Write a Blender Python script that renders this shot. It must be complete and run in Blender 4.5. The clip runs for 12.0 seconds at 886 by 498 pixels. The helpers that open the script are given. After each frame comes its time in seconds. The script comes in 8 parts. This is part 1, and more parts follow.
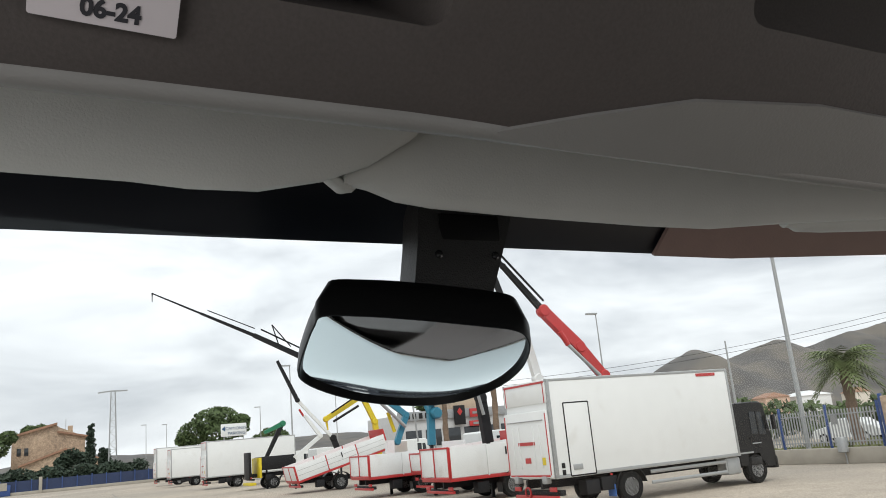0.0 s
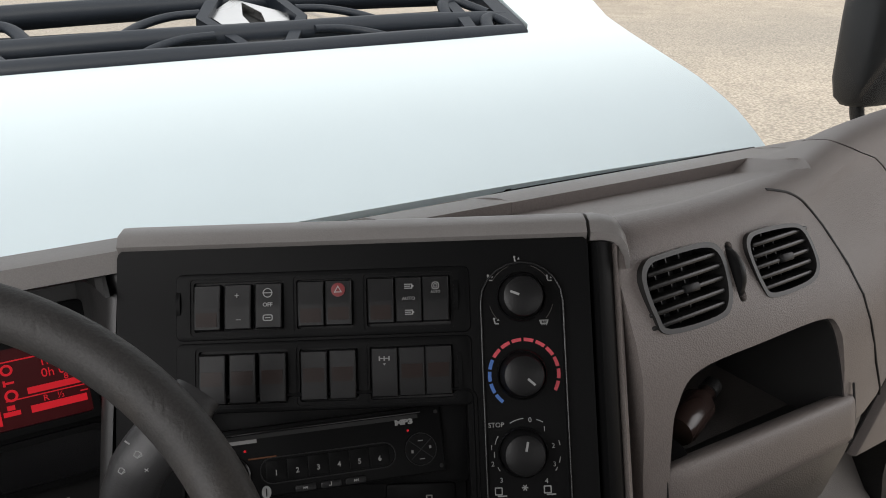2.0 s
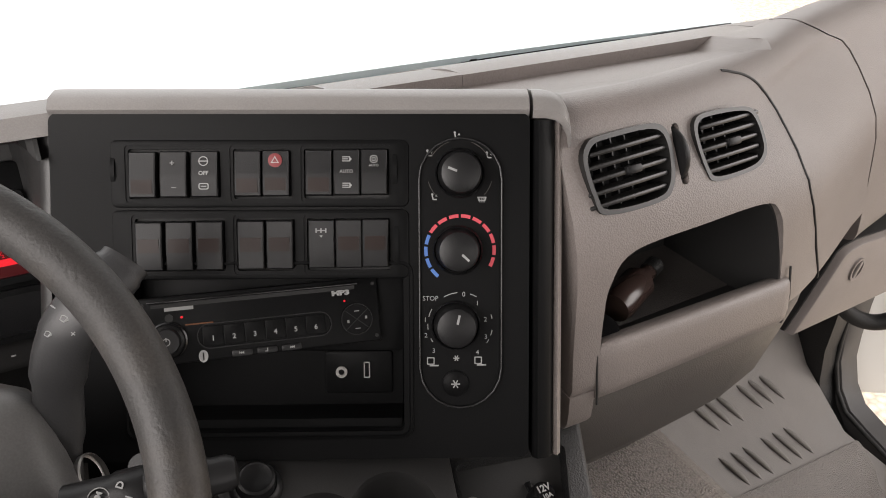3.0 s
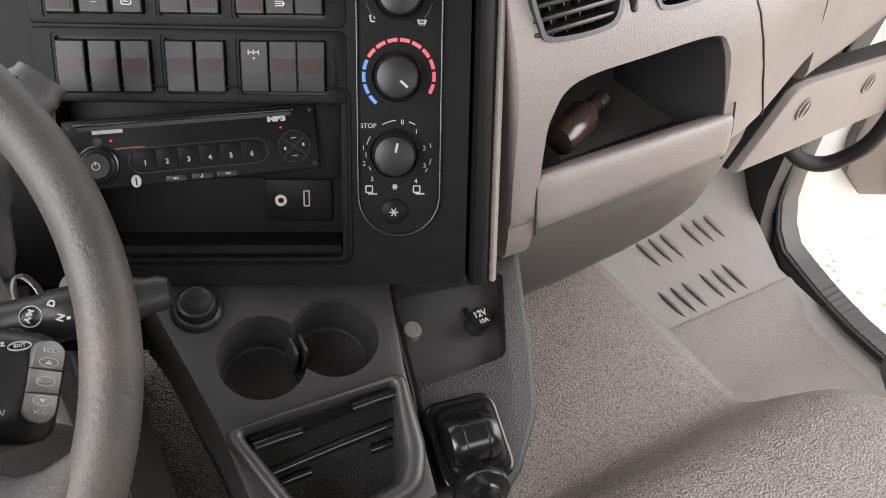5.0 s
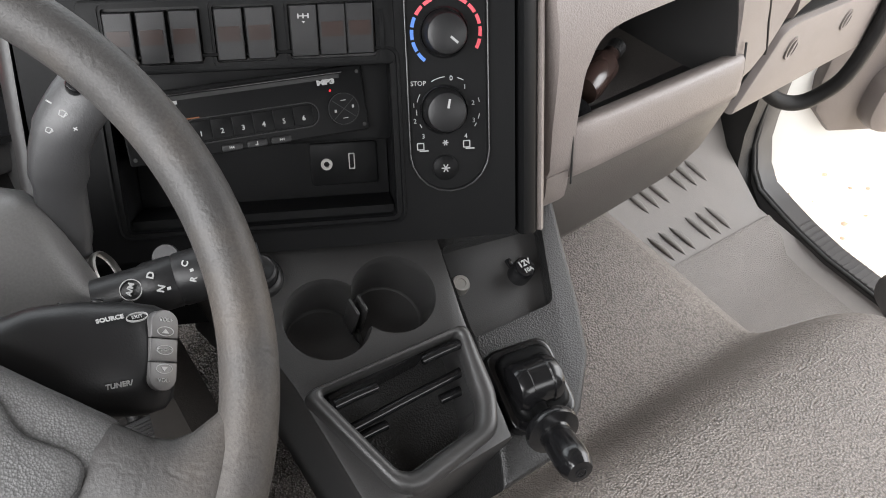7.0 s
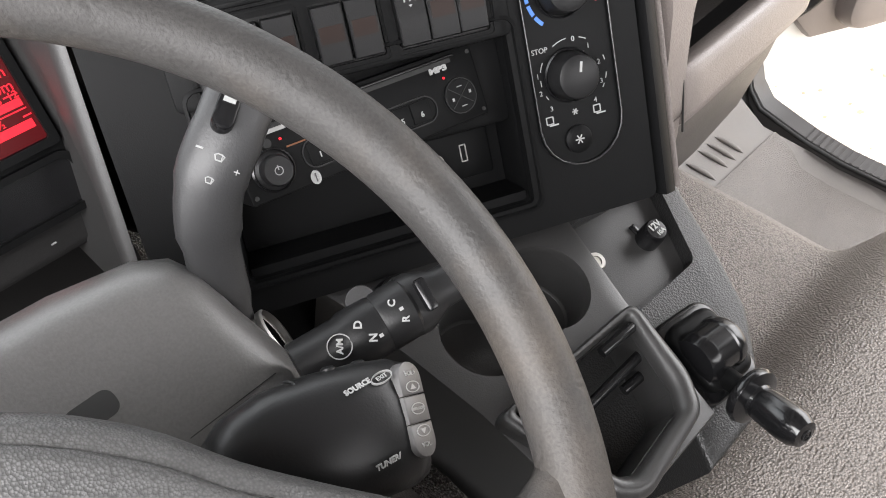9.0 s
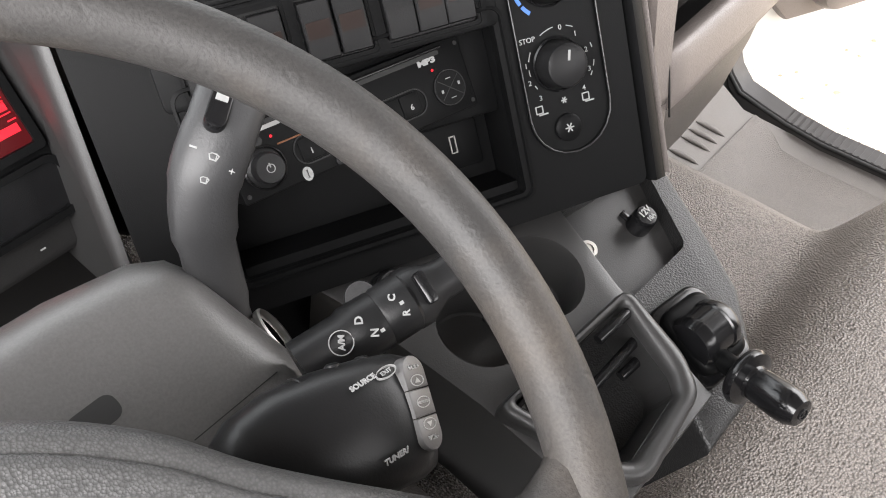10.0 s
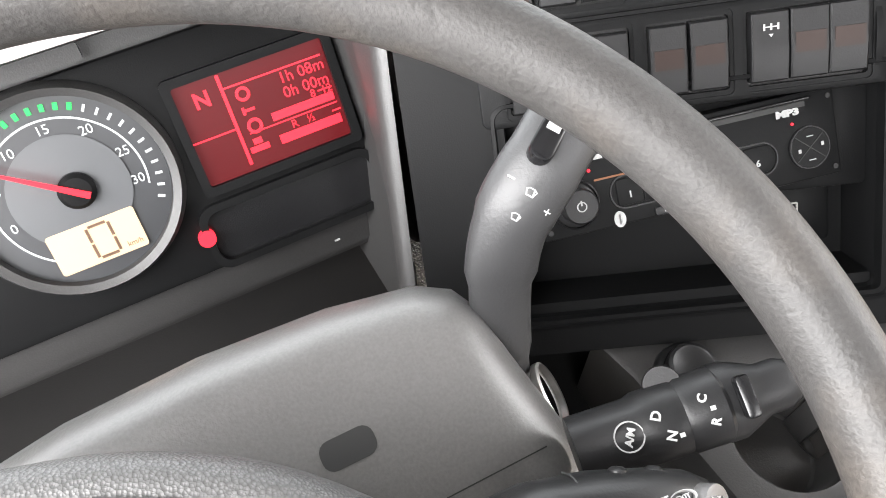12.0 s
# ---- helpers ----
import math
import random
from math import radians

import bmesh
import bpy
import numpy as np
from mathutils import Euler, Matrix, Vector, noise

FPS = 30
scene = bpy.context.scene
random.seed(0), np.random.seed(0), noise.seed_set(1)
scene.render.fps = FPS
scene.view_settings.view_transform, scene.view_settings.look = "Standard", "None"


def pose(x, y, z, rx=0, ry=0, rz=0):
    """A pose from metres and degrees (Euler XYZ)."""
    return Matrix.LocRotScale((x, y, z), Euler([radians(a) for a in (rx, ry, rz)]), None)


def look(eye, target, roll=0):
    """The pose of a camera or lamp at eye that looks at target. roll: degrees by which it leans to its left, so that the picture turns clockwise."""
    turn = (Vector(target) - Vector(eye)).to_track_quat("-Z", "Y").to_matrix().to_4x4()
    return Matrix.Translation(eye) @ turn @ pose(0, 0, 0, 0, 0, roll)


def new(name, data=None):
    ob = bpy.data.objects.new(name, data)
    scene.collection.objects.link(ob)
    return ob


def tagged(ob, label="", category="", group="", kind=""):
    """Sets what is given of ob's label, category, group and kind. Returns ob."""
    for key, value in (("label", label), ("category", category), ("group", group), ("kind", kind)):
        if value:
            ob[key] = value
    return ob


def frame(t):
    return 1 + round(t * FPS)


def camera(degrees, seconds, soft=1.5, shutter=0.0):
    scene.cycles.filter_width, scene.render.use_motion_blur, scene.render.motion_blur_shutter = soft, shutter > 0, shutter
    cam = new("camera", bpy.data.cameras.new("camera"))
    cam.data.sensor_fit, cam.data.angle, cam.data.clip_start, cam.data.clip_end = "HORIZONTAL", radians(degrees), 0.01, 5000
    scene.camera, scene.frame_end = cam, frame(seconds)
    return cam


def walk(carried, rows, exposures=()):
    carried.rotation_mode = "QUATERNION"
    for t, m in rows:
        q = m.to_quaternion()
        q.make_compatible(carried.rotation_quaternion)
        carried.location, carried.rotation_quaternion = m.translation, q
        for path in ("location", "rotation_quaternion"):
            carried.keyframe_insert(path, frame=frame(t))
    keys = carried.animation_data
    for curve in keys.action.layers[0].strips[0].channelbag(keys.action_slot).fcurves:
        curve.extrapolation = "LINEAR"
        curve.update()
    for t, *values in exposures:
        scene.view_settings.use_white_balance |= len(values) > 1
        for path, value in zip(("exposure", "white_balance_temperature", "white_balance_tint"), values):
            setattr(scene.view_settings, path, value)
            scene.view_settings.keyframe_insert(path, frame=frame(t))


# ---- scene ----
cam = camera(58.6, 12.0, soft=0.95)
PATH = [
    (0, (0.042, 0.065, 2.322), (0.952, 1.782, 2.793), -5.3),
    (0.5, (0.032, 0.013, 2.268), (0.966, 1.774, 2.428), -3.7),
    (1, (0.05, 0.0, 2.241), (0.971, 1.766, 2.053), -2.4),
    (1.5, (0.073, -0.005, 2.224), (0.954, 1.716, 1.711), -1.5),
    (2, (0.095, -0.001, 2.214), (0.935, 1.642, 1.442), -0.4),
    (2.5, (0.114, -0.005, 2.219), (0.939, 1.545, 1.261), 1.1),
    (3, (0.127, -0.013, 2.218), (0.937, 1.472, 1.152), 2.1),
    (3.2, (0.127, -0.014, 2.219), (0.947, 1.442, 1.119), 2.7),
    (4.8, (0.14, -0.025, 2.211), (0.94, 1.232, 0.877), 5.2),
    (5, (0.141, -0.025, 2.209), (0.934, 1.192, 0.834), 5.6),
    (5.5, (0.145, -0.026, 2.203), (0.923, 1.104, 0.748), 6.5),
    (6, (0.146, -0.027, 2.201), (0.948, 1.065, 0.73), 7.0),
    (6.5, (0.118, -0.029, 2.208), (0.967, 1.063, 0.763), 6.7),
    (7, (0.063, 0.003, 2.206), (0.931, 1.103, 0.779), 5.2),
    (7.5, (0.023, 0.053, 2.194), (0.9, 1.157, 0.775), 2.3),
    (7.7, (0.001, 0.076, 2.184), (0.88, 1.169, 0.759), 1.1),
    (9.3, (-0.018, 0.141, 2.165), (0.938, 1.111, 0.7), -3.0),
    (9.5, (-0.019, 0.143, 2.165), (0.943, 1.102, 0.697), -3.0),
    (10, (-0.022, 0.143, 2.165), (0.945, 1.09, 0.693), -3.2),
    (10.5, (-0.024, 0.144, 2.166), (0.945, 1.091, 0.695), -3.2),
    (11, (-0.025, 0.146, 2.167), (0.906, 1.139, 0.701), -3.9),
    (11.5, (-0.013, 0.17, 2.155), (0.75, 1.319, 0.706), -6.9),
    (12, (-0.007, 0.2, 2.14), (0.456, 1.558, 0.747), -10.3),
]
EXPOSURES = [(0.0, 0.45, 6500, 10), (0.5, 0.0, 6500, 10), (0.9, -0.02, 6500, 10), (1.5, 0.85, 6700, 12), (2.0, 0.85, 6700, 12), (2.5, 0.92, 7000, 16), (3.0, 1.92, 7050, 15), (5.0, 2.85, 6700, 13), (7.0, 2.8, 6550, 11), (7.5, 3.0, 6600, 12), (9.5, 3.0, 6650, 12), (11.0, 3.05, 6750, 13), (12.0, 3.88, 6650, 11)]
walk(cam, [(t, look(eye, target, roll)) for t, eye, target, roll in PATH], EXPOSURES)

# ---- light: a bright overcast noon ----
world = bpy.data.worlds.new("overcast_sky")
scene.world = world
world.use_nodes = True
wt = world.node_tree
wt.nodes.clear()
w_out = wt.nodes.new("ShaderNodeOutputWorld")
w_bg = wt.nodes.new("ShaderNodeBackground")
w_sky = wt.nodes.new("ShaderNodeTexSky")
w_sky.sky_type = 'NISHITA'
w_sky.sun_disc = False
w_sky.sun_elevation = radians(48)
w_sky.sun_rotation = radians(200)
w_sky.dust_density = 4.0
w_sky.air_density = 1.0
w_co = wt.nodes.new("ShaderNodeTexCoord")
w_map = wt.nodes.new("ShaderNodeMapping")
w_map.inputs["Scale"].default_value = (1.0, 1.0, 3.2)
w_no = wt.nodes.new("ShaderNodeTexNoise")
w_no.inputs["Scale"].default_value = 2.6
w_no.inputs["Detail"].default_value = 7.0
w_no.inputs["Roughness"].default_value = 0.55
w_no.inputs["Distortion"].default_value = 0.4
w_ra = wt.nodes.new("ShaderNodeValToRGB")
w_ra.color_ramp.elements[0].position, w_ra.color_ramp.elements[0].color = 0.33, (5.2, 5.35, 5.6, 1)
w_ra.color_ramp.elements[1].position, w_ra.color_ramp.elements[1].color = 0.66, (10.2, 10.2, 10.2, 1)
w_mix = wt.nodes.new("ShaderNodeMix")
w_mix.data_type = 'RGBA'
w_mix.inputs[0].default_value = 0.93
wt.links.new(w_co.outputs["Generated"], w_map.inputs[0])
wt.links.new(w_map.outputs[0], w_no.inputs["Vector"])
wt.links.new(w_no.outputs["Fac"], w_ra.inputs[0])
wt.links.new(w_sky.outputs[0], w_mix.inputs[6])
wt.links.new(w_ra.outputs[0], w_mix.inputs[7])
wt.links.new(w_mix.outputs[2], w_bg.inputs[0])
w_bg.inputs[1].default_value = 0.1
wt.links.new(w_bg.outputs[0], w_out.inputs[0])

sun = new("sun", bpy.data.lights.new("sun", 'SUN'))
sun.data.energy = 1.1
sun.data.angle = radians(25)
sun.data.color = (1.0, 0.96, 0.9)
sun.matrix_world = look((0, 0, 30), (6, 18, 0))


# ---- materials ----
def mat(name, color, rough=0.5, metal=0.0, var=0.12, scale=20.0, bump=0.0, bscale=200.0, coat=0.0, voro=False, spec=0.5, stain=None, stain_scale=3.0, stain_lo=0.55, stain_hi=0.75, grain=0.0, relief=0.35, crease=None):
    """Procedural paint, plastic or mineral: colour variation at two scales and fine relief."""
    m = bpy.data.materials.new(name)
    m.use_nodes = True
    nt = m.node_tree
    b = nt.nodes["Principled BSDF"]
    b.inputs["Roughness"].default_value = rough
    b.inputs["Metallic"].default_value = metal
    b.inputs["Specular IOR Level"].default_value = spec
    b.inputs["Coat Weight"].default_value = coat
    b.inputs["Coat Roughness"].default_value = 0.08
    co = nt.nodes.new("ShaderNodeTexCoord")
    n1 = nt.nodes.new("ShaderNodeTexNoise")
    n1.inputs["Scale"].default_value = scale
    n1.inputs["Detail"].default_value = 6
    n2 = nt.nodes.new("ShaderNodeTexNoise")
    n2.inputs["Scale"].default_value = scale * 0.13
    n2.inputs["Detail"].default_value = 3
    for n in (n1, n2):
        nt.links.new(co.outputs["Object"], n.inputs["Vector"])
    add = nt.nodes.new("ShaderNodeMath")
    add.operation = 'ADD'
    nt.links.new(n1.outputs["Fac"], add.inputs[0])
    nt.links.new(n2.outputs["Fac"], add.inputs[1])
    mr = nt.nodes.new("ShaderNodeMapRange")
    mr.inputs[1].default_value, mr.inputs[2].default_value = 0.6, 1.4
    mr.inputs[3].default_value, mr.inputs[4].default_value = 1 - var, 1 + var
    nt.links.new(add.outputs[0], mr.inputs[0])
    mul = nt.nodes.new("ShaderNodeMix")
    mul.data_type, mul.blend_type = 'RGBA', 'MULTIPLY'
    mul.inputs[0].default_value = 1.0
    mul.inputs[6].default_value = (*color, 1)
    nt.links.new(mr.outputs[0], mul.inputs[7])
    col = mul.outputs[2]
    if stain:
        n3 = nt.nodes.new("ShaderNodeTexNoise")
        n3.inputs["Scale"].default_value = stain_scale
        n3.inputs["Detail"].default_value = 8
        nt.links.new(co.outputs["Object"], n3.inputs["Vector"])
        r3 = nt.nodes.new("ShaderNodeMapRange")
        r3.inputs[1].default_value, r3.inputs[2].default_value = stain_lo, stain_hi
        nt.links.new(n3.outputs["Fac"], r3.inputs[0])
        mx = nt.nodes.new("ShaderNodeMix")
        mx.data_type = 'RGBA'
        nt.links.new(r3.outputs[0], mx.inputs[0])
        nt.links.new(col, mx.inputs[6])
        mx.inputs[7].default_value = (*stain, 1)
        col = mx.outputs[2]
    nt.links.new(col, b.inputs["Base Color"])
    rr = nt.nodes.new("ShaderNodeMapRange")
    rr.inputs[1].default_value, rr.inputs[2].default_value = 0.3, 0.7
    rr.inputs[3].default_value, rr.inputs[4].default_value = max(0.02, rough - 0.06), min(1, rough + 0.06)
    nt.links.new(n2.outputs["Fac"], rr.inputs[0])
    nt.links.new(rr.outputs[0], b.inputs["Roughness"])
    if bump:
        if voro:
            t = nt.nodes.new("ShaderNodeTexVoronoi")
            t.inputs["Scale"].default_value = bscale
            out = t.outputs["Distance"]
        else:
            t = nt.nodes.new("ShaderNodeTexNoise")
            t.inputs["Scale"].default_value = bscale
            t.inputs["Detail"].default_value = 2
            out = t.outputs["Fac"]
        nt.links.new(co.outputs["Object"], t.inputs["Vector"])
        bp = nt.nodes.new("ShaderNodeBump")
        bp.inputs["Strength"].default_value = bump
        bp.inputs["Distance"].default_value = relief / bscale
        nt.links.new(out, bp.inputs["Height"])
        if grain:
            gr = nt.nodes.new("ShaderNodeMapRange")
            gr.inputs[1].default_value, gr.inputs[2].default_value = (0.1, 0.75) if voro else (0.3, 0.7)
            gr.inputs[3].default_value, gr.inputs[4].default_value = (1 + grain, 1 - grain) if voro else (1 - grain, 1 + grain)
            nt.links.new(out, gr.inputs[0])
            gm = nt.nodes.new("ShaderNodeMix")
            gm.data_type, gm.blend_type = 'RGBA', 'MULTIPLY'
            gm.inputs[0].default_value = 1.0
            nt.links.new(col, gm.inputs[6])
            nt.links.new(gr.outputs[0], gm.inputs[7])
            nt.links.new(gm.outputs[2], b.inputs["Base Color"])
        last = bp
        if crease:
            # wandering creases of a worn skin, in patches
            cs, cd = crease
            wv = nt.nodes.new("ShaderNodeTexNoise")
            wv.inputs["Scale"].default_value, wv.inputs["Detail"].default_value, wv.inputs["Distortion"].default_value = cs, 4, 1.6
            wv.noise_type = 'RIDGED_MULTIFRACTAL'
            nt.links.new(co.outputs["Object"], wv.inputs["Vector"])
            b2 = nt.nodes.new("ShaderNodeBump")
            b2.inputs["Strength"].default_value, b2.inputs["Distance"].default_value = 0.8, cd
            b2.invert = True
            nt.links.new(wv.outputs["Fac"], b2.inputs["Height"])
            nt.links.new(bp.outputs[0], b2.inputs["Normal"])
            last = b2
        nt.links.new(last.outputs[0], b.inputs["Normal"])
    return m


def glow(name, color, strength):
    m = bpy.data.materials.new(name)
    m.use_nodes = True
    b = m.node_tree.nodes["Principled BSDF"]
    b.inputs["Base Color"].default_value = (*[c * 0.10 for c in color], 1)
    b.inputs["Roughness"].default_value = 0.4
    b.inputs["Specular IOR Level"].default_value = 0.2
    b.inputs["Emission Color"].default_value = (*color, 1)
    b.inputs["Emission Strength"].default_value = strength
    return m


def glass(name, tint=(0.93, 0.97, 0.96), gloss=0.06):
    """A thin pane: clear, with a faint reflection that grows towards grazing."""
    m = bpy.data.materials.new(name)
    m.use_nodes = True
    nt = m.node_tree
    nt.nodes.clear()
    o = nt.nodes.new("ShaderNodeOutputMaterial")
    t = nt.nodes.new("ShaderNodeBsdfTransparent")
    t.inputs[0].default_value = (*tint, 1)
    g = nt.nodes.new("ShaderNodeBsdfGlossy")
    g.inputs["Roughness"].default_value = 0.02
    f = nt.nodes.new("ShaderNodeFresnel")
    f.inputs[0].default_value = 1.25
    mx = nt.nodes.new("ShaderNodeMixShader")
    nt.links.new(f.outputs[0], mx.inputs[0])
    nt.links.new(t.outputs[0], mx.inputs[1])
    nt.links.new(g.outputs[0], mx.inputs[2])
    nt.links.new(mx.outputs[0], o.inputs[0])
    return m


M_GREY = mat("warm_grey_plastic", (0.174, 0.152, 0.142), 0.46, bump=0.5, bscale=700, voro=True, var=0.06, spec=0.45, grain=0.10)
M_CAP = mat("smooth_grey_cap_plastic", (0.195, 0.184, 0.177), 0.40, bump=0.25, bscale=900, voro=True, var=0.05, spec=0.5, grain=0.06)
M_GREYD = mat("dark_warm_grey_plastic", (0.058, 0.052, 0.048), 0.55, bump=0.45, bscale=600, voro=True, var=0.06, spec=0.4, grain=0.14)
M_BLACK = mat("black_satin_plastic", (0.0052, 0.0053, 0.0055), 0.38, bump=0.25, bscale=1200, var=0.08, spec=0.07)
M_BLACKG = mat("black_gloss_plastic", (0.006, 0.006, 0.0065), 0.2, var=0.05, spec=0.4)
M_BLACKR = mat("black_grained_plastic", (0.016, 0.0158, 0.0158), 0.46, bump=0.7, bscale=620, voro=True, var=0.08, spec=0.4, grain=0.3)
M_SWITCH = mat("charcoal_switch_plastic", (0.0098, 0.0098, 0.0102), 0.36, bump=0.2, bscale=900, var=0.05, spec=0.22)
M_DARKSLOT = mat("dark_slot", (0.004, 0.004, 0.004), 0.6, var=0.02)
M_CONS = mat("charcoal_tray_plastic", (0.024, 0.0235, 0.0233), 0.42, bump=0.3, bscale=900, var=0.08, spec=0.5, grain=0.12)
M_COVER = mat("grained_vinyl_engine_cover", (0.190, 0.168, 0.152), 0.43, bump=1.0, bscale=430, voro=True, var=0.10, grain=0.44, spec=0.5, relief=1.0, stain=(0.21, 0.186, 0.168), stain_scale=5, stain_lo=0.55, stain_hi=0.8)
M_MAT = mat("grey_floor_mat", (0.165, 0.152, 0.141), 0.6, bump=0.5, bscale=700, voro=True, var=0.10, grain=0.12, stain=(0.165, 0.155, 0.146), stain_scale=7)
M_RIM = mat("wheel_leatherette", (0.026, 0.0248, 0.0240), 0.56, bump=0.5, bscale=700, var=0.16, scale=50, spec=0.28, grain=0.2, stain=(0.040, 0.034, 0.029), stain_scale=14, stain_lo=0.5, stain_hi=0.7, crease=(75, 0.0006))
M_PAD = mat("wheel_pad_grained", (0.052, 0.0515, 0.051), 0.52, bump=0.7, bscale=900, voro=True, var=0.1, spec=0.45, grain=0.3)
M_COL = mat("column_shroud_plastic", (0.072, 0.070, 0.069), 0.36, bump=0.3, bscale=700, var=0.08, spec=0.5, grain=0.1)
M_STALK = mat("stalk_plastic", (0.024, 0.024, 0.0248), 0.42, bump=0.3, bscale=700, var=0.08, spec=0.4)
M_ROOF = mat("roof_lining_plastic", (0.060, 0.051, 0.047), 0.7, bump=0.3, bscale=500, var=0.06, grain=0.1)
M_VISOR = mat("pale_grey_visor_vinyl", (0.50, 0.51, 0.485), 0.6, bump=0.4, bscale=600, var=0.05)
M_WHITEMARK = mat("printed_white_mark", (0.25, 0.253, 0.25), 0.5, var=0.04)
M_GREYMARK = mat("printed_grey_mark", (0.23, 0.23, 0.227), 0.5, var=0.04)
M_REDMARK = mat("printed_red_mark", (0.52, 0.05, 0.07), 0.5, var=0.04)
M_BLUEMARK = mat("printed_blue_mark", (0.05, 0.15, 0.45), 0.5, var=0.04)
M_CHROME = mat("chrome", (0.72, 0.71, 0.70), 0.28, metal=1.0, var=0.05)
M_PAINTW = mat("pale_truck_paint", (0.690, 0.768, 0.784), 0.5, coat=0.0, var=0.02, scale=8)
M_WHITE = mat("white_body_paint", (0.74, 0.75, 0.74), 0.4, var=0.04, scale=3, stain=(0.62, 0.61, 0.58), stain_scale=1.2, stain_lo=0.6, stain_hi=0.85)
M_RED = mat("red_paint", (0.45, 0.03, 0.03), 0.4, var=0.1)
M_YELLOW = mat("yellow_paint", (0.65, 0.5, 0.02), 0.45, var=0.1)
M_TEAL = mat("blue_crane_paint", (0.03, 0.19, 0.28), 0.4, var=0.1)
M_GREEN = mat("green_crane_paint", (0.02, 0.18, 0.09), 0.4, var=0.1)
M_DKSTEEL = mat("dark_chassis_steel", (0.012, 0.012, 0.0135), 0.6, var=0.25, scale=6, spec=0.3)
M_STEEL = mat("grey_galvanised_steel", (0.36, 0.37, 0.37), 0.5, metal=0.4, var=0.12)
M_TYRE = mat("tyre_rubber", (0.012, 0.012, 0.012), 0.85, var=0.2, spec=0.2)
M_GREYRIM = mat("grey_wheel_steel", (0.55, 0.55, 0.55), 0.45, metal=0.1, var=0.1)
M_GLASS = glass("clear_glass", (0.915, 0.957, 0.968))
M_DKGLASS = mat("dark_vehicle_glass", (0.03, 0.035, 0.04), 0.08, var=0.1)
M_FRIT = mat("black_ceramic_frit", (0.006, 0.007, 0.01), 0.3, var=0.1)
M_MIRROR = mat("silvered_mirror", (0.85, 0.88, 0.88), 0.03, metal=1.0, var=0.01)
M_GROUND = mat("pale_gravel_yard", (0.45, 0.385, 0.31), 0.9, var=0.20, scale=1.4, bump=1.0, bscale=26, voro=True, grain=0.30, stain=(0.365, 0.32, 0.265), stain_scale=0.07, stain_lo=0.44, stain_hi=0.60)
M_TRACK = mat("dark_tyre_track", (0.28, 0.25, 0.215), 0.9, var=0.25, scale=3)
M_STONE = mat("ochre_stone_wall", (0.44, 0.33, 0.235), 0.85, var=0.4, scale=1.6, bump=0.8, bscale=4, voro=True, grain=0.2)
M_ROOFTILE = mat("clay_roof_tile", (0.30, 0.17, 0.11), 0.8, var=0.25, scale=3)
M_LEAF = mat("pine_foliage", (0.070, 0.105, 0.034), 0.7, var=0.45, scale=2)
M_LEAF2 = mat("cypress_foliage", (0.03, 0.05, 0.03), 0.7, var=0.4, scale=2)
M_PALM = mat("palm_leaf", (0.115, 0.15, 0.05), 0.55, var=0.35, scale=3)
M_TRUNK = mat("palm_trunk_bark", (0.17, 0.12, 0.085), 0.9, var=0.4, scale=6)
M_CONC = mat("weathered_concrete", (0.36, 0.33, 0.28), 0.85, var=0.15, scale=2, bump=0.4, bscale=20)
M_HILL = mat("hazy_scrub_hill", (0.105, 0.10, 0.095), 0.95, var=0.35, scale=0.05, stain=(0.15, 0.135, 0.115), stain_scale=0.03, stain_lo=0.45, stain_hi=0.62)
M_BLUEFENCE = mat("blue_fence_paint", (0.03, 0.07, 0.22), 0.5, var=0.12)
M_BLDG = mat("pale_grey_cladding", (0.5, 0.5, 0.5), 0.6, var=0.06, scale=1)
M_CARPET = mat("dark_footwell_carpet", (0.026, 0.024, 0.023), 0.85, bump=0.8, bscale=350, var=0.2, grain=0.3, spec=0.2)


# ---- building helpers ----
def part(name, bm, material, parent=None, label=""):
    """Links a bmesh as one mesh object, under a thing or a part when one is given."""
    me = bpy.data.meshes.new(name)
    bm.to_mesh(me)
    bm.free()
    me.materials.append(material)
    ob = new(name, me)
    if parent:
        ob.parent = parent
    if label:
        tagged(ob, label)
    return ob


def thing(name, label, category, group="", kind="", at=None):
    e = new(name)
    if at is not None:
        e.matrix_world = at
    return tagged(e, label, category, group, kind)


def smooth(bm, deg=40):
    for f in bm.faces:
        f.smooth = True
    lim = radians(deg)
    for e in bm.edges:
        e.smooth = len(e.link_faces) == 2 and e.calc_face_angle(0) < lim
    return bm


def box(size, at=(0, 0, 0), m=None, bevel=0.0, seg=2, bm=None):
    bm2 = bmesh.new()
    bmesh.ops.create_cube(bm2, size=1.0)
    bmesh.ops.scale(bm2, vec=size, verts=bm2.verts)
    if bevel:
        bmesh.ops.bevel(bm2, geom=bm2.edges[:], offset=bevel, segments=seg, profile=0.5, affect='EDGES')
    bmesh.ops.translate(bm2, vec=at, verts=bm2.verts)
    if m is not None:
        bmesh.ops.transform(bm2, matrix=m, verts=bm2.verts)
    smooth(bm2)
    return join(bm, bm2)


def join(bm, other):
    if bm is None:
        return other
    me = bpy.data.meshes.new("tmp")
    other.to_mesh(me)
    other.free()
    bm.from_mesh(me)
    bpy.data.meshes.remove(me)
    return bm


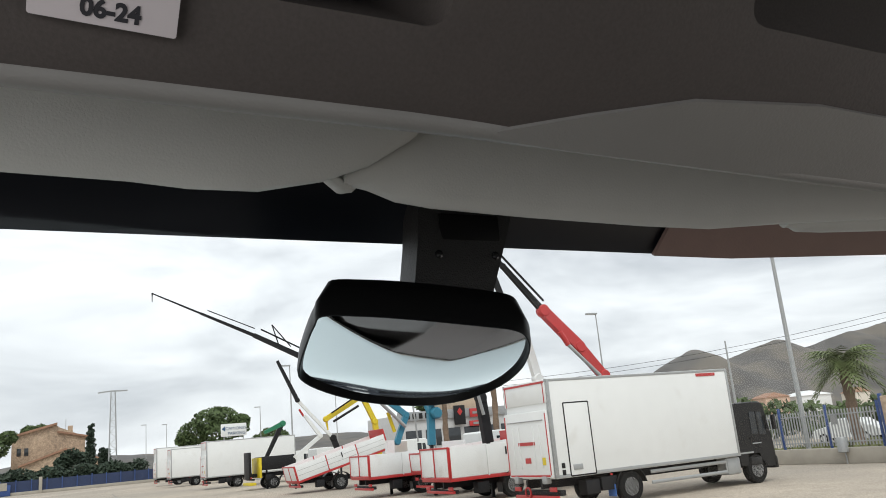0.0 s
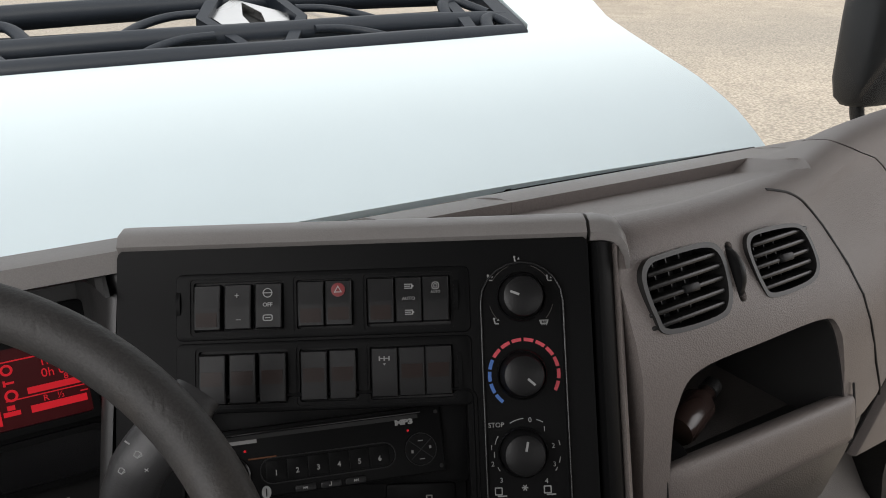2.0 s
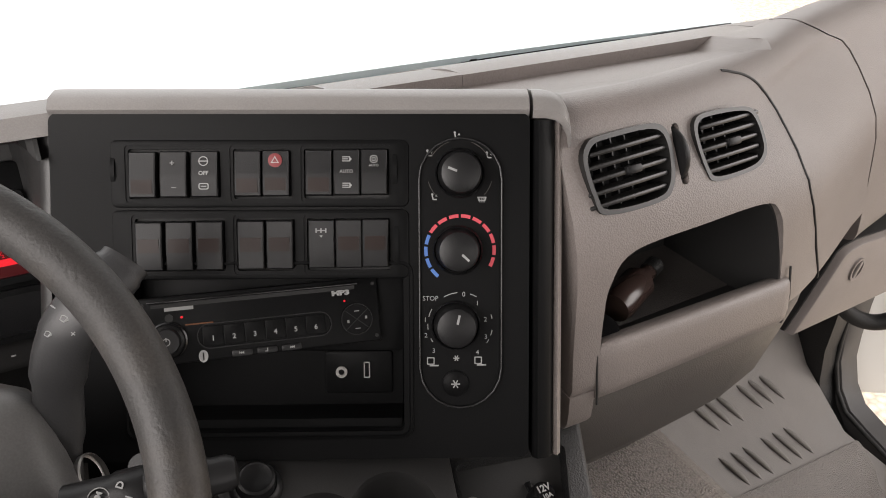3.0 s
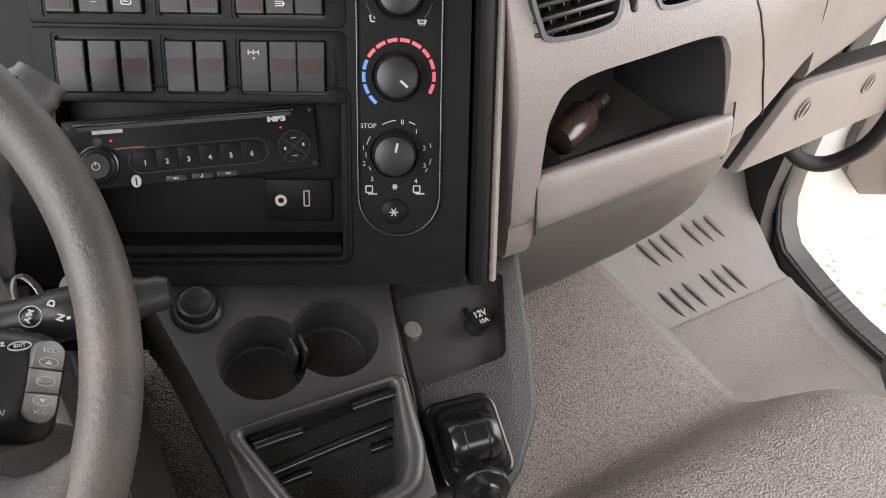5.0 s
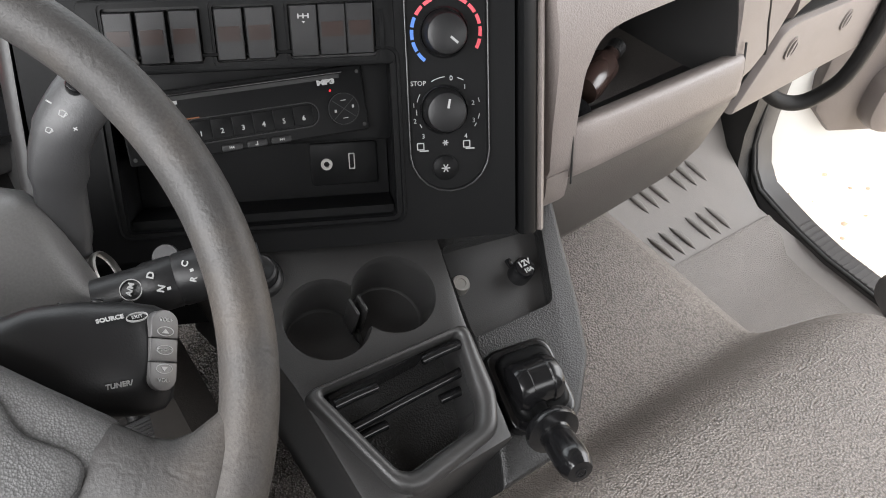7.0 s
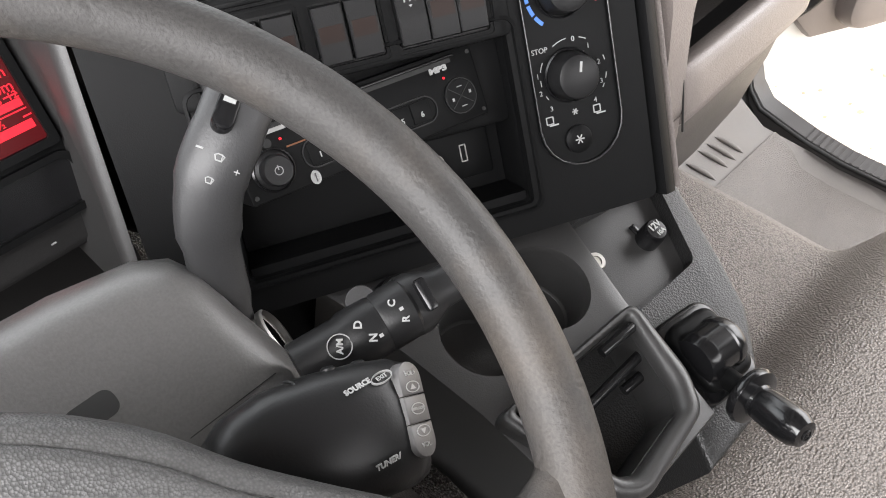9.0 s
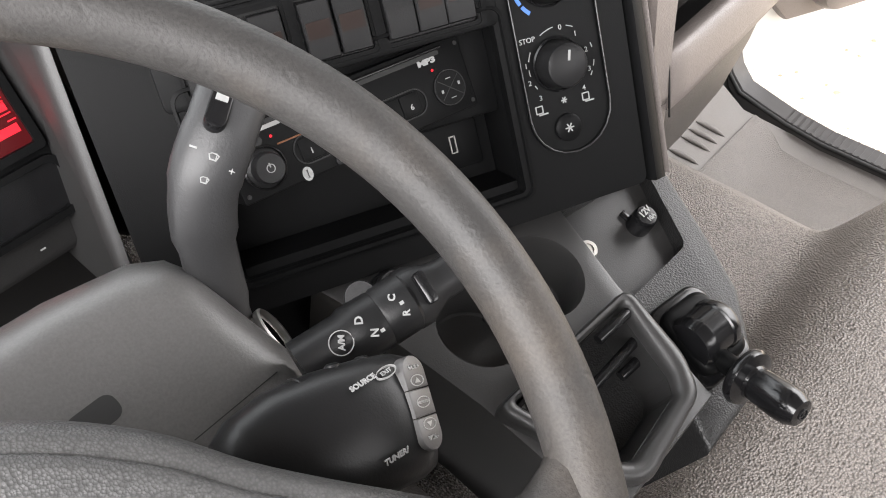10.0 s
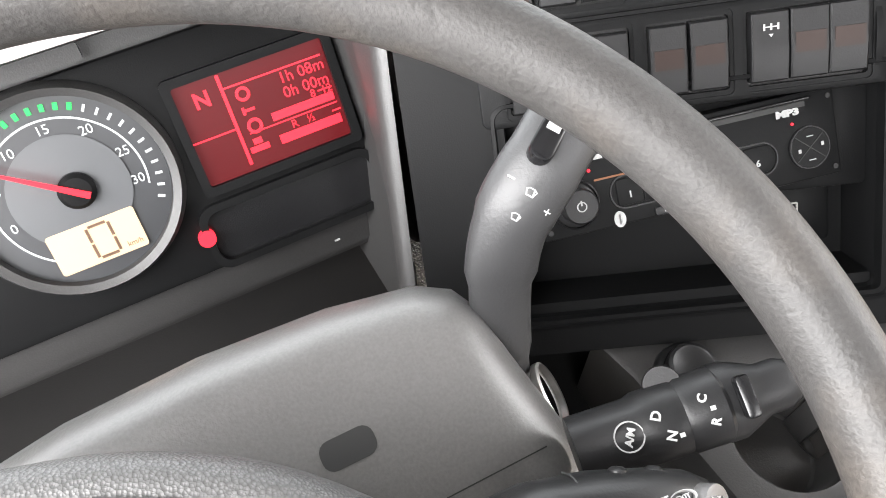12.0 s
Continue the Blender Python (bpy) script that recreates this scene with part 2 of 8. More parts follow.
def lathe(profile, seg=32, m=None, bm=None, cap=True, deg=40):
    """Turns (radius, height) pairs round z."""
    b = bmesh.new()
    rings = []
    for r, z in profile:
        rings.append([b.verts.new((r * math.cos(2 * math.pi * k / seg), r * math.sin(2 * math.pi * k / seg), z)) for k in range(seg)])
    for a, c in zip(rings, rings[1:]):
        for k in range(seg):
            b.faces.new((a[k], a[(k + 1) % seg], c[(k + 1) % seg], c[k]))
    if cap:
        b.faces.new(rings[0][::-1])
        b.faces.new(rings[-1])
    bmesh.ops.recalc_face_normals(b, faces=b.faces)
    if m is not None:
        bmesh.ops.transform(b, matrix=m, verts=b.verts)
    smooth(b, deg)
    return join(bm, b)


def loft(sections, bm=None, closed=True, cap=True, deg=40, m=None):
    """Skins loops of equal count."""
    b = bmesh.new()
    rings = [[b.verts.new(p) for p in s] for s in sections]
    n = len(rings[0])
    for a, c in zip(rings, rings[1:]):
        for k in range(n if closed else n - 1):
            b.faces.new((a[k], a[(k + 1) % n], c[(k + 1) % n], c[k]))
    if cap and closed:
        b.faces.new(rings[0][::-1])
        b.faces.new(rings[-1])
    bmesh.ops.recalc_face_normals(b, faces=b.faces)
    if m is not None:
        bmesh.ops.transform(b, matrix=m, verts=b.verts)
    smooth(b, deg)
    return join(bm, b)


def curve_points(pts, per=6, closed=False):
    """Catmull-Rom through points."""
    pts = [Vector(p) for p in pts]
    n = len(pts)
    out = []
    for i in range(n if closed else n - 1):
        if closed:
            p0, p1, p2, p3 = pts[i - 1], pts[i], pts[(i + 1) % n], pts[(i + 2) % n]
        else:
            p0, p1, p2, p3 = pts[max(i - 1, 0)], pts[i], pts[i + 1], pts[min(i + 2, n - 1)]
        for k in range(per):
            t = k / per
            out.append(0.5 * (2 * p1 + (p2 - p0) * t + (2 * p0 - 5 * p1 + 4 * p2 - p3) * t * t + (3 * p1 - p0 - 3 * p2 + p3) * t ** 3))
    if not closed:
        out.append(pts[-1])
    return out


def tube(pts, radius, seg=12, closed=False, bm=None, flat=1.0, up=(0, 0, 1), m=None, deg=50):
    """A round bar along points; radius may be a list; flat squashes it along the side axis."""
    pts = [Vector(p) for p in pts]
    n = len(pts)
    rad = radius if isinstance(radius, (list, tuple)) else [radius] * n
    secs = []
    side0 = None
    for i, p in enumerate(pts):
        a = pts[i - 1] if (i or closed) else p
        c = pts[(i + 1) % n] if (i < n - 1 or closed) else p
        d = (c - a).normalized()
        s = d.cross(Vector(up))
        if s.length < 1e-4:
            s = d.cross(Vector((1, 0, 0)))
        s.normalize()
        if side0 is not None and s.dot(side0) < 0:
            s = -s
        side0 = s
        w = s.cross(d).normalized()
        secs.append([p + rad[i] * (math.cos(2 * math.pi * k / seg) * s + flat * math.sin(2 * math.pi * k / seg) * w) for k in range(seg)])
    if closed:
        secs.append(secs[0])
    b = loft(secs, cap=not closed, deg=deg, m=m)
    if closed:
        bmesh.ops.remove_doubles(b, verts=b.verts, dist=1e-6)
    return join(bm, b)


def round_rect(w, h, r, n=5, cx=0.0, cy=0.0):
    out = []
    for sx, sy, a0 in ((1, 1, 0), (-1, 1, 90), (-1, -1, 180), (1, -1, 270)):
        for k in range(n + 1):
            a = radians(a0 + 90 * k / n)
            out.append((cx + sx * (w / 2 - r) + r * math.cos(a), cy + sy * (h / 2 - r) + r * math.sin(a)))
    return out


def prism(outline, z0, z1, m=None, bevel=0.0, bm=None, seg=2, deg=40):
    """A 2D outline raised from z0 to z1."""
    b = bmesh.new()
    lo = [b.verts.new((x, y, z0)) for x, y in outline]
    hi = [b.verts.new((x, y, z1)) for x, y in outline]
    n = len(lo)
    b.faces.new(lo[::-1])
    top = b.faces.new(hi)
    for k in range(n):
        b.faces.new((lo[k], lo[(k + 1) % n], hi[(k + 1) % n], hi[k]))
    bmesh.ops.recalc_face_normals(b, faces=b.faces)
    if bevel:
        bmesh.ops.bevel(b, geom=list(top.edges), offset=bevel, segments=seg, profile=0.5, affect='EDGES')
    if m is not None:
        bmesh.ops.transform(b, matrix=m, verts=b.verts)
    smooth(b, deg)
    return join(bm, b)


def ring_prism(outer, inner, z0, z1, m=None, bm=None, deg=40):
    """A frame between two outlines of equal count."""
    b = bmesh.new()
    n = len(outer)
    v = [[b.verts.new((x, y, z)) for x, y in o] for o, z in ((outer, z0), (outer, z1), (inner, z1), (inner, z0))]
    for a, c in zip(v, v[1:] + v[:1]):
        for k in range(n):
            b.faces.new((a[k], a[(k + 1) % n], c[(k + 1) % n], c[k]))
    bmesh.ops.recalc_face_normals(b, faces=b.faces)
    if m is not None:
        bmesh.ops.transform(b, matrix=m, verts=b.verts)
    smooth(b, deg)
    return join(bm, b)


def cut(bm, cutters):
    """Takes solids out of a solid and returns what is left."""
    obs = []
    for k, c in enumerate([bm] + list(cutters)):
        me = bpy.data.meshes.new("tmp")
        c.to_mesh(me)
        c.free()
        obs.append(new("tmp", me))
    for o in obs[1:]:
        md = obs[0].modifiers.new("cut", 'BOOLEAN')
        md.operation, md.solver, md.object = 'DIFFERENCE', 'EXACT', o
    dg = bpy.context.evaluated_depsgraph_get()
    dg.update()
    me = bpy.data.meshes.new_from_object(obs[0].evaluated_get(dg))
    out = bmesh.new()
    out.from_mesh(me)
    bpy.data.meshes.remove(me)
    for o in obs:
        d = o.data
        bpy.data.objects.remove(o)
        bpy.data.meshes.remove(d)
    return smooth(out, 35)


def words(text, size, m, material, parent, name="lettering", depth=0.0003, align='CENTER', bold=0.0):
    """Raised letters in the built-in font."""
    cu = bpy.data.curves.new(name, 'FONT')
    cu.body, cu.size, cu.extrude = text, size, depth
    cu.align_x, cu.align_y = align, 'CENTER'
    cu.offset = bold
    cu.resolution_u = 3
    o = new("tmp", cu)
    dg = bpy.context.evaluated_depsgraph_get()
    dg.update()
    me = bpy.data.meshes.new_from_object(o.evaluated_get(dg))
    bpy.data.objects.remove(o)
    bpy.data.curves.remove(cu)
    b = bmesh.new()
    b.from_mesh(me)
    bpy.data.meshes.remove(me)
    bmesh.ops.transform(b, matrix=m, verts=b.verts)
    return part(name, b, material, parent)


def axes(o, x, y, z):
    """A pose from an origin and three directions."""
    m = Matrix((Vector(x), Vector(y), Vector(z))).transposed().to_4x4()
    m.translation = Vector(o)
    return m


def T(x, y, z):
    return Matrix.Translation((x, y, z))


def face_y(o, tilt=0.0, yaw=0.0, spin=0.0):
    """A board's pose: its x to the right, its y up, its z towards the back of the cab (-y), leaning back by tilt."""
    return T(*o) @ Euler((0, 0, radians(yaw))).to_matrix().to_4x4() @ Euler((radians(90 - tilt), 0, 0)).to_matrix().to_4x4() @ Euler((0, 0, radians(spin))).to_matrix().to_4x4()


# ---- the yard outside ----
bm = bmesh.new()
bmesh.ops.create_grid(bm, x_segments=60, y_segments=60, size=1500)
tagged(part("ground", bm, M_GROUND), "pale beige gravel yard with faint tyre tracks", "ground", kind="structure")

CX = 0.515          # the truck's middle line


# ---- cab shell ----
def slab(name, size, at, material, label, category="wall", bevel=0.0, m=None):
    return tagged(part(name, box(size, at, m, bevel), material), label, category, kind="structure")


# cab floor: level by the seats, sloping up to the toe board, with a rounded sill
fl = []
for y, z in ((-1.1, 1.035), (0.2, 1.035), (0.44, 1.04), (0.50, 1.05), (0.60, 1.115), (0.72, 1.195), (0.80, 1.30), (0.88, 1.52)):
    fl.append([(min(x, 1.372) if y >= 0.6 else x, y, z + (dz if y < 0.6 else 0)) for x, dz in ((-0.53, 0), (0.3, 0), (0.9, 0), (1.2, 0.0), (1.30, 0.0), (1.35, 0.005), (1.395, 0.015), (1.416, 0.022))] + [(1.372 if y >= 0.6 else 1.416, y + 0.01, z - 0.09), (-0.53, y + 0.01, z - 0.09)])
tagged(part("floor", loft(fl, deg=50), M_MAT), "grey rubber-covered cab floor rising to the toe board", "floor", kind="structure")
slab("wall_back", (2.1, 0.05, 1.75), (CX, -1.13, 1.86), M_ROOF, "dark grey rear wall of the cab")
slab("ceiling", (2.1, 1.95, 0.05), (CX, -0.2, 2.84), M_ROOF, "dark grey cab roof lining", "ceiling")
wl = cut(box((0.06, 1.9, 1.95), (CX - 1.06, -0.2, 1.86)), [box((0.3, 1.05, 0.72), (CX - 1.06, 0.0, 2.30), None, 0.06)])
tagged(part("wall_left", wl, M_GREYD), "dark grey driver's side of the cab with its window", "wall", kind="structure")
wr = cut(box((0.06, 1.95, 1.95), (CX + 0.93, -0.2, 1.86)), [box((0.3, 1.30, 1.62), (CX + 0.93, 0.05, 1.86), None, 0.10, 5)])
tagged(part("wall_right", wr, M_BLACKR), "black trimmed door opening on the passenger's side", "wall", kind="structure")
slab("wall_front", (1.9, 0.04, 0.85), (CX - 0.05, 0.905, 1.40), M_GREYD, "dark bulkhead under the windscreen")
tagged(part("driver_mat", loft([[(x, y, z + dz) for x, dz in ((-0.52, 0.008), (0.112, 0.008), (0.112, 0.002), (-0.52, 0.002))] for y, z in ((-1.0, 1.035), (0.2, 1.035), (0.44, 1.04), (0.50, 1.05), (0.60, 1.115), (0.72, 1.195), (0.80, 1.30), (0.88, 1.52))], deg=50), M_CARPET), "dark carpet in the driver's footwell", "floor", kind="structure")
M_MATG = mat("grained_floor_covering", (0.165, 0.150, 0.138), 0.5, bump=0.8, bscale=480, voro=True, var=0.10, grain=0.28, relief=0.8)
tagged(part("passenger_mat", loft([[(x, y, z + dz) for x, dz in ((0.62, 0.010), (1.385, 0.010), (1.395, 0.002), (0.62, 0.002))] for y, z in ((-1.0, 1.035), (0.2, 1.035), (0.44, 1.04), (0.50, 1.05), (0.56, 1.089), (0.578, 1.095))], deg=50), M_MATG), "grey grained rubber covering on the passenger's floor", "floor", kind="structure")
# sill tread plates along the passenger's door opening
M_SILL = mat("grey_sill_plastic", (0.045, 0.043, 0.043), 0.5, bump=0.3, bscale=600, var=0.06)
sill = thing("door_sill", "dark ribbed rubber sill strip along the open passenger's door", "door sill")
sill_path = ((-0.5, 1.066), (0.3, 1.066), (0.44, 1.070), (0.52, 1.082), (0.585, 1.098), (0.634, 1.112), (0.665, 1.145), (0.688, 1.20), (0.694, 1.25), (0.698, 1.32), (0.70, 1.5), (0.68, 1.72))
part("sill_strip", loft([[(1.418, y, z), (1.424, y - 0.004, z + 0.010), (1.470, y - 0.004, z + 0.010), (1.480, y, z), (1.480, y + 0.06, z - 0.12), (1.418, y + 0.06, z - 0.12)] for y, z in sill_path], deg=40), M_SILL, sill)
part("sill_seal", tube([(1.415, y, z + 0.007) for y, z in sill_path], 0.005, 8), M_DARKSLOT, sill)
rib_bm = box((0.044, 0.006, 0.004), (0, 0, 0))
rib_me = bpy.data.meshes.new("tread_rib")
rib_bm.to_mesh(rib_me)
rib_bm.free()
rib_me.materials.append(M_SILL)
for k in range(60):
    o = new("tread_rib", rib_me)
    o.parent = sill
    ry = -0.33 + 0.0145 * k
    o.location = (1.447, ry, float(np.interp(ry, [p[0] for p in sill_path], [p[1] for p in sill_path])) + 0.0095)
kp = thing("kick_panel", "black kick panel ahead of the passenger's door opening", "trim", kind="structure")
part("kick_plate", prism([(0.694, 1.316), (0.694, 1.245), (0.683, 1.178), (0.66, 1.12), (0.60, 1.06), (0.90, 1.06), (0.90, 1.74), (0.70, 1.74)], 1.374, 1.425, axes((0, 0, 0), (0, 1, 0), (0, 0, 1), (1, 0, 0)), 0.006), M_BLACKR, kp)
# moulded ribs on the toe board
toe = thing("toe_board_ribs", "raised moulded ribs on the grey toe board", "floor rib")
for gx, gy in ((1.090, 0.588), (1.198, 0.590), (1.085, 0.676), (1.200, 0.682)):
    for k in range(3):
        x = gx + 0.030 * k
        z0 = 1.115 + (gy + 0.0 - 0.60) * 0.667
        pts = [(x + 0.018 - 0.036 * f, gy + 0.052 * f, z0 + 0.035 * f + 0.004 * math.sin(math.pi * f)) for f in (0, 0.15, 0.35, 0.65, 0.85, 1)]
        part("rib", tube(pts, [0.001, 0.004, 0.0055, 0.0055, 0.004, 0.001], 8), M_MAT, toe)

# windscreen surround
HEADER = ((CX - 0.95, -0.03, 0.012), (CX - 0.5, 0, 0.014), (CX, 0.0, 0.012), (CX + 0.3, 0.0, 0.011), (CX + 0.62, -0.01, 0.022), (CX + 0.95, -0.05, 0.066))
bm = loft([[(x, 0.765 + dy, 2.505 + dz), (x, 0.775 + dy, 2.52 + dz), (x, 0.72 + dy, 2.72), (x, 0.64, 2.86), (x, 0.60, 2.86), (x, 0.66, 2.60)] for x, dy, dz in HEADER])
tagged(part("header_trim", bm, M_FRIT), "black band above the windscreen", "trim", kind="structure")
for sx, nm in ((-1, "pillar_left"), (1, "pillar_right")):
    bm = tube([(CX + sx * 1.0, 0.86, 1.75), (CX + sx * 0.98, 0.83, 2.15), (CX + sx * 0.94, 0.74, 2.52), (CX + sx * 0.92, 0.64, 2.84)], 0.04, 10)
    tagged(part(nm, bm, M_BLACKR), "black windscreen pillar trim", "trim", kind="structure")
bm = bmesh.new()
vs = [[bm.verts.new((CX + sx, 0.94 - 0.06 * sx * sx - 0.17 * k, 1.838 + 0.68 * k)) for sx in (-0.95, -0.7, -0.35, 0, 0.35, 0.7, 0.95)] for k in (0, 0.5, 1)]
for a, c in zip(vs, vs[1:]):
    for k in range(6):
        bm.faces.new((a[k], a[k + 1], c[k + 1], c[k]))
windscreen = tagged(part("window_1", smooth(bm), M_GLASS), "clear laminated windscreen of the truck", "window", kind="structure")
windscreen.visible_shadow = False
tagged(part("window_seal", tube([(CX + sx, 0.930 - 0.06 * sx * sx, 1.834) for sx in (-0.95, -0.7, -0.35, 0, 0.35, 0.7, 0.95)], 0.012, 8), M_BLACKG), "black windscreen seal", "trim", kind="structure")

# ---- open passenger's door ----
door = thing("passenger_door", "white cab door with dark grey lower trim, swung wide open", "door")
DOOR = T(1.50, 0.80, 1.0) @ Euler((0, 0, radians(-24))).to_matrix().to_4x4()
ol = [(0.0, 0.25), (0.04, 0.10), (0.14, 0.02), (0.30, 0.0), (1.15, 0.0), (1.22, 0.06), (1.22, 1.70), (0.25, 1.70), (0.0, 0.95)]
dm = DOOR @ Euler((radians(90), 0, 0)).to_matrix().to_4x4()
part("door_skin", prism(ol, -0.03, 0.03, dm, 0.012), M_WHITE, door)
part("door_trim", prism([(0.13, 0.30), (0.15, 0.22), (0.21, 0.16), (1.1, 0.14), (1.16, 0.18), (1.16, 0.85), (0.13, 0.85)], 0.03, 0.06, dm, 0.012), M_GREY, door)
part("armrest", prism(round_rect(0.6, 0.16, 0.06, 5, 0.56, 0.46), 0.06, 0.12, dm, 0.02), M_GREY, door)
part("map_pocket", prism(round_rect(0.8, 0.17, 0.06, 5, 0.65, 0.265), 0.055, 0.11, dm, 0.025), M_GREY, door)

# ---- the rest of the cab that the windows light ----
for nm, x in (("driver_seat", -0.04), ("passenger_seat", 1.12)):
    st = thing(nm, "dark grey cloth cab seat with a high back", "seat")
    part("seat_base", box((0.36, 0.42, 0.36), (x, -0.62, 1.20), None, 0.03), M_BLACKR, st)
    part("cushion", box((0.48, 0.50, 0.14), (x, -0.58, 1.45), None, 0.05, 3), M_GREYD, st)
    part("backrest", box((0.48, 0.14, 0.72), (x, -0.88, 1.84), None, 0.05, 3), M_GREYD, st)
buckle = thing("belt_buckle", "black seat buckle housing beside the passenger seat", "belt buckle")
part("housing", lathe([(0.03, -0.12), (0.05, -0.01), (0.058, 0.008), (0.058, 0.05), (0.04, 0.065), (0.01, 0.068)], 20, T(0.985, 0.150, 1.465) @ Euler((radians(35), radians(-50), 0)).to_matrix().to_4x4()), M_BLACKR, buckle)

# area lamps added behind the camera: sky light at side window and door, rear-wall fill
for nm, loc, tgt, w, h, e in (("left_window_daylight", (-0.50, 0.0, 2.30), (0.3, 0.1, 1.9), 1.0, 0.66, 4.4), ("door_opening_daylight", (1.40, -0.10, 2.28), (0.4, 0.05, 1.75), 0.9, 0.62, 1.3), ("rear_wall_fill", (CX, -1.09, 2.25), (CX, 0.5, 1.8), 1.2, 0.6, 2.4)):
    L = new(nm, bpy.data.lights.new(nm, 'AREA'))
    L.data.shape, L.data.size, L.data.size_y, L.data.energy = 'RECTANGLE', w, h, e
    L.data.color = (0.97, 0.985, 1.0)
    L.matrix_world = look(loc, tgt)

# ---- dashboard ----
def dash_profile(x, skew=0.0, low=0.0, inset=0.0):
    """Closed outline across the dashboard near x: from the glass, over the deck and ridge, down the face and under; skew swings it into the curved joint."""
    out = []
    for i in range(18):
        xi = x + skew * (-0.043, -0.043, -0.043, -0.043, -0.043, -0.043, -0.040, -0.012, 0.036, 0.052, 0.078, 0.094, 0.094, 0.094, 0.094, 0.08, 0.04, 0.0)[i]
        f, r = dash_line(xi)
        f, r, top = f + inset, r + inset, 1.985 - inset
        y, z = [(0.925, 1.840), (0.78, 1.905), (0.66, 1.952), (0.60, 1.968), (r + 0.06, top - 0.008), (r + 0.03, top + 0.001), (r + 0.010, top), (r - 0.006, top - 0.012),
                (r - 0.018, top - 0.035), (f + 0.012, 1.885), (f, 1.80), (f - 0.006, 1.76 - low), (f - 0.004, 1.75 - low), (f + 0.004, 1.745 - low), (f + 0.03, 1.74 - low),
                (f + 0.10, 1.70 - low), (0.70, 1.66 - low), (0.90, 1.66 - low)][i]
        out.append(Vector((xi, y, z - (inset if i < 4 else 0))))
    return curve_points(out[:12], 3) + out[12:]


# face and ridge lines of the dashboard along its length
DASH_LINE = [tuple(p) for p in curve_points([(0.40, 0.386, 0.448), (0.50, 0.382, 0.448), (0.58, 0.384, 0.449), (0.66, 0.390, 0.462), (0.74, 0.400, 0.484), (0.79, 0.412, 0.506), (0.84, 0.432, 0.528), (0.90, 0.459, 0.548), (0.96, 0.486, 0.566), (1.02, 0.508, 0.580), (1.12, 0.535, 0.60), (1.25, 0.575, 0.625), (1.36, 0.61, 0.65), (1.50, 0.66, 0.68)], 5)]


def dash_line(x):
    xs = [p[0] for p in DASH_LINE]
    return float(np.interp(x, xs, [p[1] for p in DASH_LINE])), float(np.interp(x, xs, [p[2] for p in DASH_LINE]))


def dash_y(x, z):
    """Where the dashboard's face stands at x and height z."""
    p = dash_profile(x)[15:34]
    p = sorted((q.z, q.y) for q in p)
    return float(np.interp(z, [a for a, b in p], [b for a, b in p]))


DASH = [0.47 + 0.43 * k / 18 for k in range(19)]
END = [(0.904, 1.0), (0.93, 0.9), (0.96, 0.78), (1.0, 0.6), (1.05, 0.4), (1.12, 0.2), (1.20, 0.05), (1.28, 0.0), (1.36, 0.0), (1.415, 0.0)]
dash = thing("dashboard", "warm grey moulded plastic truck dashboard under the windscreen", "dashboard")
VENT = face_y((0.586, 0.437, 1.962), 27, 3)
BIN = face_y((0.623, 0.390, 1.80), 10, 3)
bin_outline = [(p[0], p[1]) for p in curve_points([(-0.126, -0.045, 0), (-0.125, 0.02, 0), (-0.1195, 0.055, 0), (-0.095, 0.078, 0), (-0.02, 0.082, 0), (0.060, 0.081, 0), (0.086, 0.067, 0), (0.102, 0.02, 0), (0.112, -0.045, 0)], 5)]
cutters = [prism(bin_outline, -0.17, 0.08, BIN)]
VL = [(p[0], p[1]) for p in curve_points([(-0.100, -0.012, 0), (-0.096, -0.042, 0), (-0.086, -0.058, 0), (-0.030, -0.060, 0), (-0.012, -0.050, 0), (-0.007, -0.024, 0), (-0.011, -0.003, 0), (-0.028, 0.005, 0), (-0.075, 0.005, 0), (-0.092, 0.002, 0)], 4, True)]
VR = [(p[0], p[1]) for p in curve_points([(0.020, -0.014, 0), (0.027, -0.046, 0), (0.038, -0.057, 0), (0.085, -0.056, 0), (0.102, -0.046, 0), (0.103, -0.028, 0), (0.095, -0.006, 0), (0.078, 0.001, 0), (0.04, 0.003, 0), (0.024, 0.0, 0)], 4, True)]
cutters += [prism(VL, -0.05, 0.05, VENT), prism(VR, -0.05, 0.05, VENT), prism(round_rect(0.009, 0.052, 0.004, 4, 0.002, -0.026), -0.02, 0.05, VENT)]
# shallow tray in the deck along the glass
cutters.append(loft([[(x, 0.590, 1.957 + d), (x, 0.500, 1.979 + d), (x, 0.500, 2.1), (x, 0.590, 2.1)] for x, d in ((0.3, 0), (0.60, 0), (0.752, 0), (0.772, 0.013))]))
bm = cut(loft([dash_profile(x, min(1.0, max(0.0, (x - 0.78) / 0.12))) for x in DASH], deg=50), cutters)
part("dash_body", bm, M_GREY, dash)
part("dash_deck", loft([[(x, 0.925, 1.840), (x, 0.78, 1.905), (x, 0.66, 1.952), (x, 0.60, 1.968), (x, 0.590, 1.9695), (x, 0.5895, 1.957), (x, y, 1.9668), (x, y, 1.94), (x, 0.90, 1.79)] for x, y in ((0.35, 0.566), (0.40, 0.553), (0.4695, 0.55))], deg=40), M_GREY, dash)
part("dash_foot", loft([[(x, 0.3765, 1.752), (x, 0.3750, 1.735), (x, 0.3752, 1.722), (x, 0.3795, 1.714), (x, 0.44, 1.705), (x, 0.44, 1.752)] for x in (0.4685, 0.4945)], deg=50), M_GREY, dash)
bm = loft([dash_profile(x, k, 0.04) for x, k in END], deg=50)
part("dash_end", bm, M_GREY, dash)
